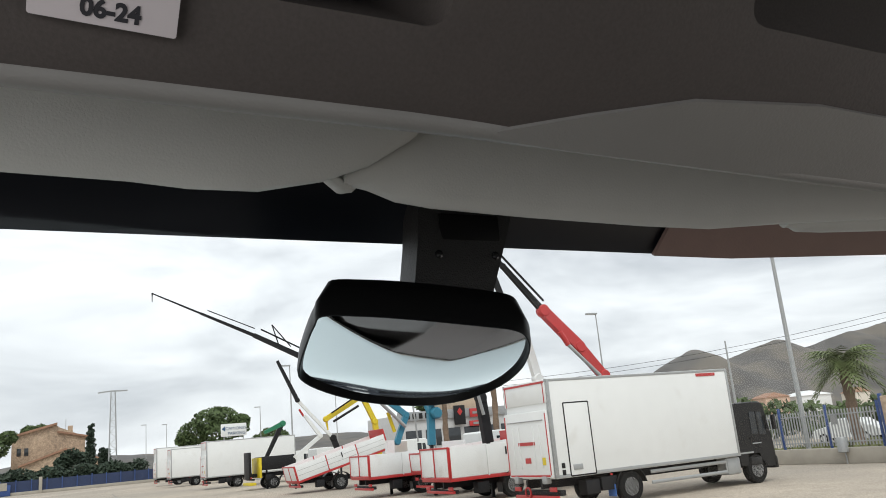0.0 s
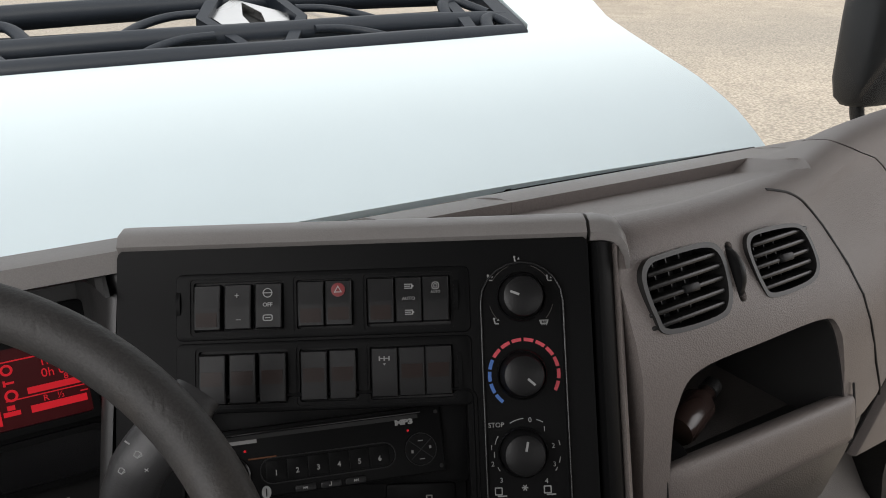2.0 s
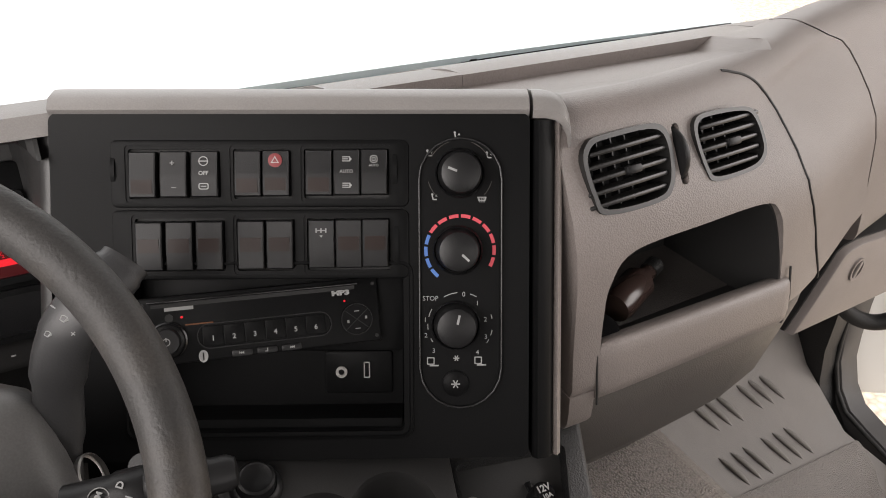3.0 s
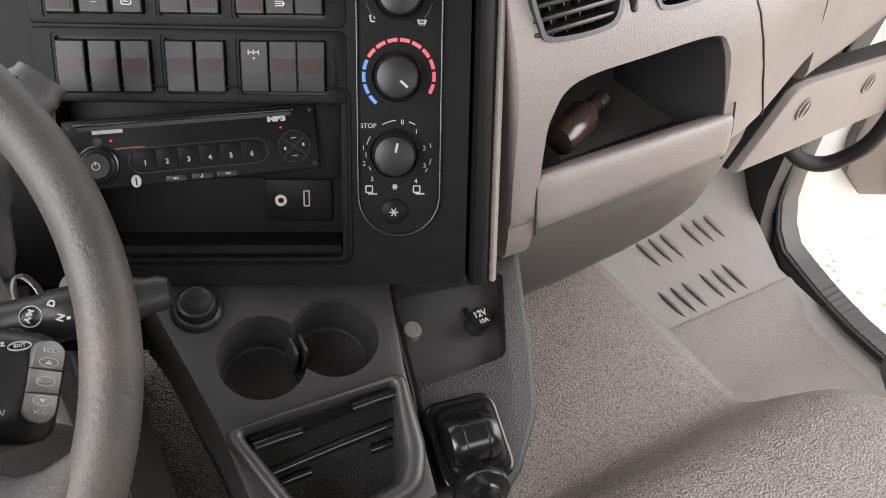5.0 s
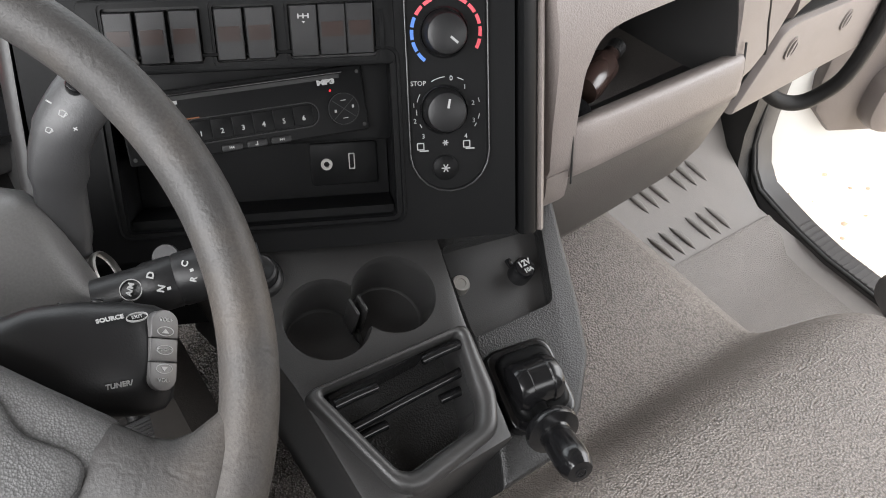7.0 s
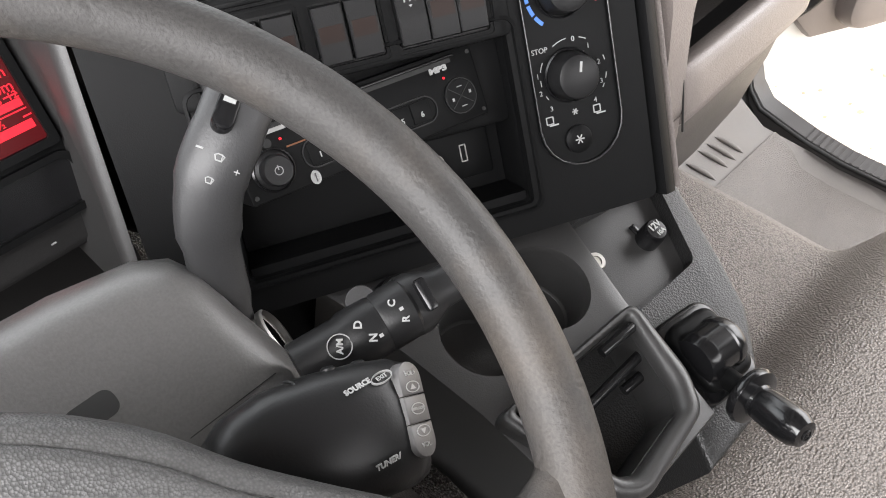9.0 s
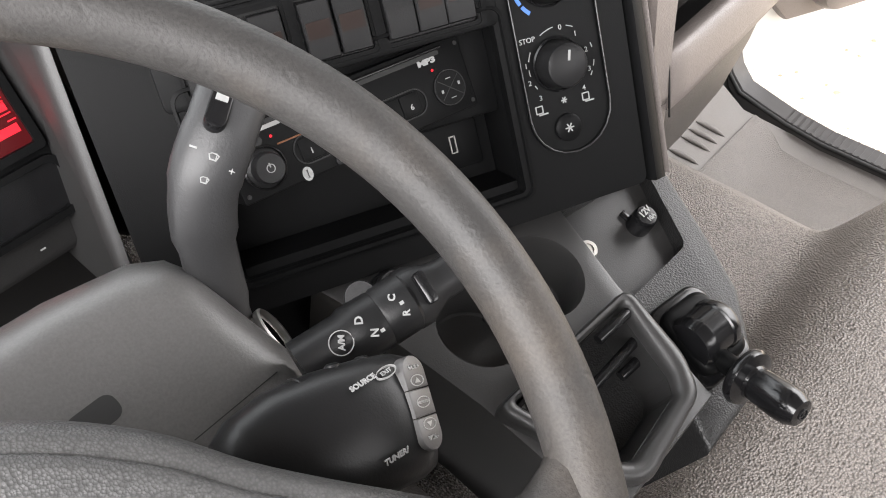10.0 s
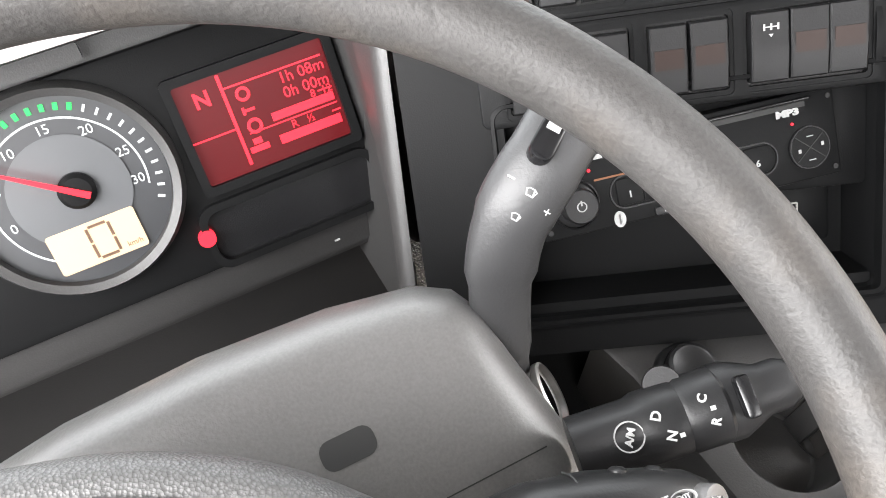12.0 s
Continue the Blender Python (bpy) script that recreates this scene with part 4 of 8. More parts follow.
for u, kind in ROW1:
    s, pm = rocker(u, 0.0590 + (u + 0.15) * 0.01, 0.0345, kind, -2)
    z = 0.0064
    if kind == "pm":
        words("+", 0.007, pm @ T(0, 0.008, z), M_WHITEMARK, s, "symbol")
        words("–", 0.007, pm @ T(0.001, -0.0095, z), M_WHITEMARK, s, "symbol")
    if kind == "off":
        words("OFF", 0.0042, pm @ T(0, 0.0005, z), M_WHITEMARK, s, "lettering", bold=0.0001)
        mark(ringmark(0, 0.0095, 0.0036, 0.0007, z - 0.0004, pm), s)
        mark(box((0.0075, 0.0007, 0.0003), (0, 0.0095, z), pm @ Euler((0, 0, 0)).to_matrix().to_4x4() @ T(0, 0, 0)), s)
        mark(ring_prism(round_rect(0.0075, 0.0048, 0.0015, 3, 0, -0.0092), round_rect(0.0060, 0.0034, 0.001, 3, 0, -0.0092), z - 0.0004, z, pm), s)
        mark(box((0.0042, 0.0007, 0.0003), (0, -0.0092, z), pm), s)
    if kind == "hazard":
        part("warning_lens", lathe([(0.0052, 0.0045), (0.0052, 0.0062), (0.001, 0.0066)], 24, pm @ T(0, 0.0095, 0)), glow("hazard_lens", (0.85, 0.16, 0.17), 0.05), s)
        tri3 = [(0.0036 * math.cos(radians(a)), 0.0092 + 0.0036 * math.sin(radians(a))) for a in (90, 210, 330)]
        mark(ring_prism(tri3, [(x * 0.6, 0.0092 + (y - 0.0092) * 0.6) for x, y in tri3], z, z + 0.0004, pm), s, M_WHITEMARK)
        part("window", box((0.0155, 0.010, 0.0006), (0, -0.008, 0.0058), pm), M_AMBER, s)
    if kind == "auto":
        words("AUTO", 0.0036, pm @ T(0, 0.0005, z), M_WHITEMARK, s, "lettering")
        for dy in (0.0098, -0.0098):
            mark(box((0.0060, 0.0007, 0.0003), (0, dy + 0.0015, z), pm), s)
            mark(box((0.0045, 0.0007, 0.0003), (-0.0007, dy, z), pm), s)
            mark(box((0.0060, 0.0007, 0.0003), (0, dy - 0.0015, z), pm), s)
            mark(prism([(0.0022, dy - 0.002), (0.0042, dy), (0.0022, dy + 0.002)], z - 0.0003, z, pm), s)
    if kind == "brake":
        mark(ringmark(0, 0.0095, 0.0030, 0.0006, z - 0.0004, pm), s)
        mark(ringmark(0, 0.0095, 0.0016, 0.0005, z - 0.0004, pm), s)
        words("AUTO", 0.0026, pm @ T(0, 0.0048, z), M_WHITEMARK, s, "lettering")
for u, kind in ROW2:
    s, pm = rocker(u, 0.0055 + (u + 0.15) * 0.01, 0.0370, kind, 2)
    if kind == "axle":
        z = 0.0062
        mark(box((0.0075, 0.0007, 0.0003), (0, 0.0105, z), pm), s)
        for dx in (-0.0036, 0, 0.0036):
            mark(box((0.0010, 0.0034, 0.0003), (dx, 0.0105, z), pm), s)
        mark(prism([(-0.0012, 0.0068), (0, 0.0052), (0.0012, 0.0068)], z - 0.0003, z, pm), s)
for x, w, h in ((-0.0485, 0.062, 0.028), (-0.0475, 0.004, 0.038), (-0.2590, 0.062, 0.022)):
    part("grip_tab", loft([[PAN @ Vector((x + dx, w + h / 2 * f, 0.0005 + 0.003 * (1 - f * f))) for dx in (-0.0016, 0.0016)] + [PAN @ Vector((x + dx, w + h / 2 * f, -0.002)) for dx in (0.0016, -0.0016)] for f in (-1, -0.5, 0, 0.5, 1)]), M_BLACK, panel)

# heater pod: raised rim, knobs and symbols
pod_o, pod_i = round_rect(0.064, 0.208, 0.0315, 10, 0.001, -0.018), round_rect(0.0605, 0.2045, 0.030, 10, 0.001, -0.018)
pod = part("heater_pod", ring_prism(pod_o, pod_i, -0.001, 0.0035, PAN), M_BLACK, panel, "black heater control pod")
part("pod_face", prism(round_rect(0.0605, 0.2045, 0.030, 10, 0.001, -0.018), -0.001, 0.0012, PAN), M_BLACK, pod)
for w, ang, nm in ((0.0590, 158, "a"), (0.0005, -42, "b"), (-0.0570, 78, "c")):
    km = PAN @ T(0.0008 - (0.059 - w) * 0.03, w, 0)
    kn = part("knob", lathe([(0.0170, 0.001), (0.0165, 0.006), (0.0152, 0.009), (0.0152, 0.017), (0.0144, 0.0185), (0.0115, 0.0195), (0.001, 0.0195)], 40, km), M_SWITCH, panel)
    part("knob_ring", lathe([(0.0184, 0.001), (0.0190, 0.0035), (0.0180, 0.0048)], 40, km, cap=False), M_BLACKG, kn)
    part("pointer", box((0.0070, 0.0017, 0.0006), (0.0068, 0, 0.0196), km @ Euler((0, 0, radians(ang))).to_matrix().to_4x4()), M_WHITEMARK, kn)


def podarc(w, r0, r1, a0, a1, material, name="scale_mark"):
    o = []
    n = 8
    for k in range(n + 1):
        a = radians(a0 + (a1 - a0) * k / n)
        o.append((0.0008 + r1 * math.cos(a), w + r1 * math.sin(a)))
    for k in range(n, -1, -1):
        a = radians(a0 + (a1 - a0) * k / n)
        o.append((0.0008 + r0 * math.cos(a), w + r0 * math.sin(a)))
    part(name, prism(o, 0.0012, 0.0017, PAN), material, pod)


for k in range(4):
    podarc(0.0005, 0.0248, 0.0274, 154 + 20 * k, 170 + 20 * k, M_BLUEMARK)
for k in range(9):
    podarc(0.0005, 0.0248, 0.0274, 133 - 20.2 * k, 149 - 20.2 * k, M_REDMARK)
for a0, a1 in ((150, 110), (70, 30), (195, 225), (-15, -42)):
    podarc(0.0590, 0.0246, 0.0250, a0, a1, M_GREYD)
for a0, a1 in ((120, 95), (72, 60), (165, 150), (188, 178), (205, 212), (10, 18), (-20, -10), (-35, -28)):
    podarc(-0.0570, 0.0246, 0.0252, a0, a1, M_WHITEMARK)
for txt, x, w, sz in (("STOP", -0.0190, -0.0335, 0.0050), ("0", 0.0065, -0.0305, 0.0052), ("1", 0.0170, -0.0375, 0.0050), ("2", 0.0232, -0.0500, 0.0050), ("3", 0.0235, -0.0635, 0.0050), ("4", 0.0170, -0.0755, 0.0050), ("1", -0.0230, -0.0500, 0.0050), ("2", -0.0225, -0.0620, 0.0050), ("3", -0.0165, -0.0740, 0.0050)):
    words(txt, sz, PAN @ T(x - 0.0030, w - 0.0030, 0.0022), M_WHITEMARK, pod, "lettering")
for x, w, way in ((-0.0018, 0.0870, 90), (-0.0225, 0.0735, 30), (0.0225, 0.0720, 60), (-0.0190, 0.0405, -40)):
    fm = PAN @ T(x, w, 0.0012)
    part("symbol", lathe([(0.0009, 0.0), (0.0009, 0.0004), (0.0001, 0.0004)], 10, fm @ T(-0.0012, 0.0024, 0)), M_WHITEMARK, pod)
    part("symbol", box((0.0010, 0.0030, 0.0004), (0, 0, 0.0002), fm @ T(-0.0009, 0.0, 0) @ Euler((0, 0, 0.25)).to_matrix().to_4x4()), M_WHITEMARK, pod)
    part("symbol", box((0.0028, 0.0009, 0.0004), (0.0008, -0.0014, 0.0002), fm), M_WHITEMARK, pod)
    part("symbol", prism([(-0.0008, -0.0009), (0.0010, 0.0), (-0.0008, 0.0009)], 0.0, 0.0004, fm @ T(0.0020, 0.0012, 0) @ Euler((0, 0, radians(way))).to_matrix().to_4x4()), M_WHITEMARK, pod)
part("symbol", ring_prism([(0.0175 + a, 0.0395 + b) for a, b in ((-0.0036, 0.0015), (0.0036, 0.0015), (0.0026, -0.0016), (-0.0026, -0.0016))], [(0.0175 + a, 0.0395 + b) for a, b in ((-0.0026, 0.0009), (0.0026, 0.0009), (0.0019, -0.0010), (-0.0019, -0.0010))], 0.0012, 0.0016, PAN), M_WHITEMARK, pod)
for dx in (-0.0016, 0.0, 0.0016):
    part("symbol", box((0.0005, 0.0040, 0.0004), (0.0175 + dx, 0.0388, 0.0014), PAN), M_WHITEMARK, pod)
for x, w in ((-0.0205, -0.0860), (0.0160, -0.0858)):
    part("symbol", ring_prism(round_rect(0.0058, 0.0058, 0.0006, 2, x - 0.0014, w + 0.001), round_rect(0.0042, 0.0042, 0.0005, 2, x - 0.0014, w + 0.001), 0.0012, 0.0016, PAN), M_WHITEMARK, pod)
    part("symbol", box((0.0070, 0.0010, 0.0004), (x + 0.0012, w - 0.0026, 0.0015), PAN), M_WHITEMARK, pod)
for a in (0, 60, 120):
    part("symbol", box((0.0046, 0.0008, 0.0004), (0, 0, 0.0015), PAN @ T(-0.0022, -0.0830, 0) @ Euler((0, 0, radians(a))).to_matrix().to_4x4()), M_WHITEMARK, pod)
acb = part("ac_button", lathe([(0.0100, 0.001), (0.0100, 0.0035), (0.0088, 0.0045), (0.001, 0.0045)], 28, PAN @ T(-0.0030, -0.1025, 0)), M_BLACK, panel)
for a in (0, 60, 120):
    part("symbol", box((0.0068, 0.0009, 0.0004), (0, 0, 0.0047), PAN @ T(-0.0030, -0.1025, 0) @ Euler((0, 0, radians(a))).to_matrix().to_4x4()), M_WHITEMARK, acb)

M_GLINT = mat("glint_panel_edge", (0.016, 0.016, 0.0165), 0.25, var=0.05, spec=0.5)


def bead(w, h, r, cx, cy, z, rad, name, material=M_GLINT):
    """A fine lighter bead round a rounded rectangle on the panel, added for the glint on its edge."""
    part(name, tube([PAN @ Vector((x, y, z)) for x, y in round_rect(w, h, r, 5, cx, cy)], rad, 8, True), material, panel)


bead(0.0625, 0.2065, 0.0308, 0.001, -0.018, 0.0032, 0.0007, "pod_rim_glint")
M_PORT = mat("dull_port_metal", (0.30, 0.29, 0.28), 0.4, metal=0.8, var=0.05)
# radio and the pocket beneath it
part("recess_rim", loft([[(x, y, z) for x, y in round_rect(w, h, r, 4, -0.146, -0.0765)] for w, h, r, z in ((0.222, 0.139, 0.009, -0.002), (0.221, 0.138, 0.009, 0.0016), (0.217, 0.134, 0.008, 0.0022), (0.206, 0.124, 0.005, -0.011), (0.2045, 0.1225, 0.004, -0.060))], cap=False, m=PAN, deg=30), M_BLACK, panel)
RAD = PAN @ T(-0.1496, -0.0523, 0.0020) @ Euler((radians(-5), radians(13), radians(3.8))).to_matrix().to_4x4()
part("radio_surround", prism(round_rect(0.206, 0.066, 0.003, 3, -0.146, -0.048), -0.035, -0.021, PAN, 0.001), M_BLACK, panel)
radio = thing("car_radio", "black single-slot truck radio with small white numbered buttons", "radio")
part("fascia", prism(round_rect(0.178, 0.050, 0.002, 3), -0.10, 0.004, RAD, 0.001), M_BLACK, radio)
part("tape_slot", box((0.150, 0.0030, 0.001), (-0.004, 0.0185, 0.0042), RAD), M_DARKSLOT, radio)
part("slot_lip", box((0.155, 0.0018, 0.003), (-0.004, 0.0212, 0.005), RAD, 0.0005), M_BLACKG, radio)
kn = part("volume_knob", lathe([(0.0125, 0.003), (0.0125, 0.006), (0.0098, 0.0075), (0.0098, 0.016), (0.0088, 0.0175), (0.001, 0.0175)], 36, RAD @ T(-0.0690, -0.0075, 0)), M_SWITCH, radio)
part("knob_ring", lathe([(0.0128, 0.003), (0.0140, 0.006), (0.0128, 0.007)], 36, RAD @ T(-0.0690, -0.0075, 0), cap=False), M_BLACKG, kn)
mark(ringmark(0, 0, 0.0028, 0.0006, 0.0176, RAD @ T(-0.0690, -0.0075, 0)), kn)
mark(box((0.0007, 0.0028, 0.0004), (0, 0.002, 0.0179), RAD @ T(-0.0690, -0.0075, 0)), kn)
part("button_band", ring_prism(round_rect(0.100, 0.019, 0.009, 6, 0.0015, -0.0070), round_rect(0.0985, 0.0175, 0.0083, 6, 0.0015, -0.0070), 0.004, 0.0049, RAD), M_SWITCH, radio)
for k in range(6):
    b = part("preset_button", prism(round_rect(0.0146, 0.0150, 0.001, 3, -0.0370 + 0.0152 * k, -0.0070), 0.004, 0.0050, RAD, 0.0003), M_BLACK, radio)
    words(str(k + 1), 0.0052, RAD @ T(-0.0370 + 0.0152 * k, -0.0090, 0.0053), M_WHITEMARK, b, "numeral", bold=0.0001)
for k, sx in enumerate((-0.0170, 0.0015, 0.0195)):
    b = part("seek_button", prism(round_rect(0.0150, 0.0050, 0.0015, 3, sx, -0.0220), 0.004, 0.0058, RAD, 0.0004), M_SWITCH, radio)
    if k == 1:
        mark(box((0.0007, 0.0026, 0.0003), (sx, -0.0216, 0.0060), RAD), b)
        mark(box((0.0020, 0.0007, 0.0003), (sx - 0.0008, -0.0228, 0.0060), RAD), b)
    else:
        way = k - 1
        for q in (0.0, 0.0015):
            mark(prism([(sx + way * (q - 0.0012), -0.0229), (sx + way * (q + 0.0003), -0.0219), (sx + way * (q - 0.0012), -0.0209)], 0.0057, 0.0061, RAD), b)
        mark(box((0.0004, 0.0020, 0.0003), (sx + way * 0.0020, -0.0219, 0.0060), RAD), b)
part("bluetooth_badge", lathe([(0.0038, 0.004), (0.0038, 0.0046), (0.001, 0.0046)], 20, RAD @ T(-0.0450, -0.0215, 0) @ Matrix.Diagonal((0.9, 1.2, 1, 1))), M_WHITEMARK, radio, "white oval badge")
part("badge_mark", box((0.0008, 0.0055, 0.0003), (-0.0450, -0.0215, 0.0049), RAD), M_BLACKG, radio)
part("brand_bar", box((0.0205, 0.0026, 0.0006), (-0.0595, 0.0155, 0.0045), RAD), M_GREYMARK, radio)
# orange glint on the fascia, painted as a faintly emitting bar
part("glint_line", box((0.020, 0.0010, 0.0004), (-0.046, 0.0030, 0.0045), RAD), glow("amber_glint", (0.55, 0.22, 0.10), 0.03), radio)
part("release_hole", lathe([(0.0030, 0.0035), (0.0030, 0.0046)], 16, RAD @ T(-0.0670, 0.0090, 0)), M_DARKSLOT, radio)
part("power_led", lathe([(0.0009, 0.004), (0.0009, 0.0048), (0.0002, 0.0049)], 10, RAD @ T(-0.0580, 0.0090, 0)), M_LITR, radio)
words("MP3", 0.0050, RAD @ T(0.0600, 0.0150, 0.0050) @ Matrix.Diagonal((1.55, 1, 1, 1)), M_WHITEMARK, radio, "lettering", bold=0.0003)
part("alarm_led", lathe([(0.0008, 0.004), (0.0008, 0.0048), (0.0002, 0.0049)], 10, RAD @ T(0.0625, 0.0085, 0)), M_LITR, radio)
pad4 = part("function_pad", lathe([(0.0118, 0.004), (0.0118, 0.0048), (0.0112, 0.0054), (0.001, 0.0054)], 32, RAD @ T(0.0710, -0.0065, 0)), M_BLACK, radio)
part("pad_ring", ring_prism([(0.0710 + 0.0122 * math.cos(a), -0.0065 + 0.0122 * math.sin(a)) for a in circ24], [(0.0710 + 0.0116 * math.cos(a), -0.0065 + 0.0116 * math.sin(a)) for a in circ24], 0.004, 0.0053, RAD), M_SWITCH, pad4)
for turn in (40, 140):
    part("pad_split", box((0.022, 0.0005, 0.0003), (0, 0, 0.0055), RAD @ T(0.0710, -0.0065, 0) @ Euler((0, 0, radians(turn))).to_matrix().to_4x4()), M_DARKSLOT, pad4)
for dx, dy in ((0, 0.0065), (-0.007, -0.001), (0.007, 0.001), (0, -0.007)):
    mark(box((0.0040 if dx == 0 else 0.0016, 0.0006 if dx == 0 else 0.0022, 0.0003), (0.0710 + dx, -0.0065 + dy, 0.0062), RAD), pad4, M_GREYMARK)
for sx, sy in ((-0.085, 0.020), (-0.085, -0.0205), (0.0855, 0.020), (0.0855, -0.0205)):
    part("screw_hole", lathe([(0.0015, 0.0035), (0.0015, 0.0046)], 12, RAD @ T(sx, sy, 0)), M_DARKSLOT, radio)
part("pocket_floor", box((0.203, 0.012, 0.11), (-0.146, -0.1385, -0.065), PAN), M_BLACK, panel)
part("pocket_back", prism(round_rect(0.203, 0.075, 0.003, 3, -0.146, -0.105), -0.060, -0.052, PAN), M_BLACK, panel)
part("socket_plate", prism(round_rect(0.056, 0.036, 0.003, 3, -0.081, -0.105), -0.056, -0.050, PAN, 0.001), M_BLACK, panel)
part("aux_jack", ring_prism([(-0.0955 + 0.0048 * math.cos(a), -0.1045 + 0.0048 * math.sin(a)) for a in circ24], [(-0.0955 + 0.0024 * math.cos(a), -0.1045 + 0.0024 * math.sin(a)) for a in circ24], -0.051, -0.0475, PAN), M_PORT, panel)
part("usb_port", ring_prism(round_rect(0.0052, 0.0135, 0.0006, 2, -0.0745, -0.1030), round_rect(0.0034, 0.0118, 0.0004, 2, -0.0745, -0.1030), -0.051, -0.0485, PAN), M_PORT, panel)
part("lower_fascia", prism(round_rect(0.19, 0.08, 0.004, 3, -0.215, -0.200), -0.14, -0.055, PAN, 0.002), M_BLACK, panel)

# ---- engine cover ----
def cover_edge(y):
    return float(np.interp(y, [-1.1, 0.08, 0.14, 0.19, 0.235, 0.27, 0.36, 0.46, 0.62, 0.86], [0.97, 0.935, 0.917, 0.897, 0.862, 0.832, 0.804, 0.780, 0.735, 0.70]))


def cover_top(y):
    return float(np.interp(y, [-1.1, -0.2, 0.04, 0.135, 0.180, 0.205, 0.224, 0.242, 0.259, 0.273, 0.285, 0.308, 0.36, 0.46, 0.60, 0.86], [1.545, 1.545, 1.545, 1.542, 1.534, 1.520, 1.500, 1.474, 1.453, 1.444, 1.443, 1.450, 1.468, 1.492, 1.53, 1.60]))


sec = []
for k in range(120):
    y = -1.05 + 1.88 * (k / 119) ** 0.7
    xe, b = cover_edge(y), cover_top(y)
    fz = 1.0
    row = [(0.11, fz), (0.125, b - 0.12), (0.15, b - 0.03), (0.19, b - 0.005), (0.30, b), (0.45, b + 0.004), (0.58, b + 0.004), (xe - 0.12, b), (xe - 0.08, b - 0.002), (xe - 0.05, b - 0.010), (xe - 0.022, b - 0.030), (xe - 0.004, b - 0.07), (xe + 0.02, b - 0.2), (xe + 0.045, fz)]
    sec.append([(x, y, z) for x, z in row])
tagged(part("engine_cover", loft(sec, closed=False, deg=80), M_COVER), "grey grained vinyl engine cover between the seats", "engine cover")
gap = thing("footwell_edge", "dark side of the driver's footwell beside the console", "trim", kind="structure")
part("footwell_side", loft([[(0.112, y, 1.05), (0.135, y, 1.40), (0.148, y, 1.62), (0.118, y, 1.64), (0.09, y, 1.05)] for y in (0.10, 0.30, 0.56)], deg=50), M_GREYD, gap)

# ---- lower console ----
console = thing("lower_console", "charcoal plastic console with cup holders and open tray", "console")
TRAY = face_y((0.27, 0.36, 1.722), 74.4, 0)
body = prism([(-0.104, 0.10), (-0.096, 0.069), (-0.082, -0.040), (-0.078, -0.150), (0.045, -0.150), (0.066, -0.050), (0.090, 0.035), (0.10, 0.10)], -0.14, 0.0, TRAY, 0.004)
cups = [lathe([(0.0325, -0.052), (0.0335, -0.01), (0.0345, -0.002), (0.0360, 0.002), (0.0360, 0.05)], 40, TRAY @ T(cx, cy, 0)) for cx, cy in ((-0.033, 0.0), (0.025, -0.004))]
cups.append(prism(round_rect(0.030, 0.031, 0.010, 4, -0.004, -0.002), -0.048, 0.05, TRAY))
# the open bin's well
BINF = face_y((0.27, 0.30, 1.712), 70, 0)


def round_poly(pts, r, n=4):
    """The corners of a polygon rounded off."""
    out = []
    for k, p in enumerate(pts):
        p, a, b = Vector(p), Vector(pts[k - 1]), Vector(pts[(k + 1) % len(pts)])
        p0, p1 = p + (a - p).normalized() * r, p + (b - p).normalized() * r
        for i in range(n + 1):
            f = i / n
            q = p0 * (1 - f) ** 2 + p * 2 * f * (1 - f) + p1 * f * f
            out.append((q.x, q.y))
    return out


inner = [(-0.069, 0.006), (0.047, -0.001), (0.030, -0.058), (0.021, -0.069), (-0.038, -0.074), (-0.046, -0.068)]
cups.append(prism(inner, -0.052, 0.08, BINF))
part("console_body", cut(body, cups), M_CONS, console)
for cx, cy in ((-0.033, 0.0), (0.025, -0.004)):
    part("cup_floor", lathe([(0.001, -0.0515), (0.0305, -0.0515), (0.0325, -0.0495), (0.0330, -0.0470)], 40, TRAY @ T(cx, cy, 0), cap=False), M_CONS, console)
for dx in (-0.006, 0.002):
    part("cup_divider", box((0.0028, 0.016, 0.040), (dx, 0.004, -0.030), TRAY, 0.001), M_CONS, console)
outer = [(-0.083, 0.012), (0.060, 0.005), (0.052, -0.055), (0.036, -0.082), (-0.040, -0.092), (-0.056, -0.082)]
oc, ic = round_poly(outer, 0.010), round_poly(inner, 0.005)
rim_loops = []
for f, z in ((0.0, -0.030), (0.0, 0.0), (0.10, 0.0055), (0.30, 0.0085), (0.60, 0.0085), (0.85, 0.0055), (0.97, -0.001), (1.0, -0.045)):
    rim_loops.append([(p[0] * (1 - f) + q[0] * f, p[1] * (1 - f) + q[1] * f, z) for p, q in zip(oc, ic)])
bin_frame = part("bin_frame", loft(rim_loops, cap=False, m=BINF, deg=60), M_CONS, console, "raised rounded rim of the open bin")
part("bin_mat", prism(inner, -0.050, -0.044, BINF), M_BLACKR, bin_frame)
for a, b, dz in (((-0.064, -0.006), (-0.030, -0.008), 0.001), ((0.012, -0.006), (0.046, -0.008), 0.001), ((-0.060, -0.025), (0.042, -0.026), -0.012), ((-0.056, -0.032), (-0.030, -0.033), -0.024), ((0.018, -0.036), (0.042, -0.038), -0.024)):
    part("clip", tube([BINF @ Vector((a[0], a[1], dz)), BINF @ Vector(((a[0] + b[0]) / 2, (a[1] + b[1]) / 2, dz + 0.002)), BINF @ Vector((b[0], b[1], dz))], 0.0042, 8), M_BLACKG, bin_frame)
part("bin_back", box((0.108, 0.003, 0.05), (-0.010, 0.002, -0.030), BINF), M_BLACKG, bin_frame)
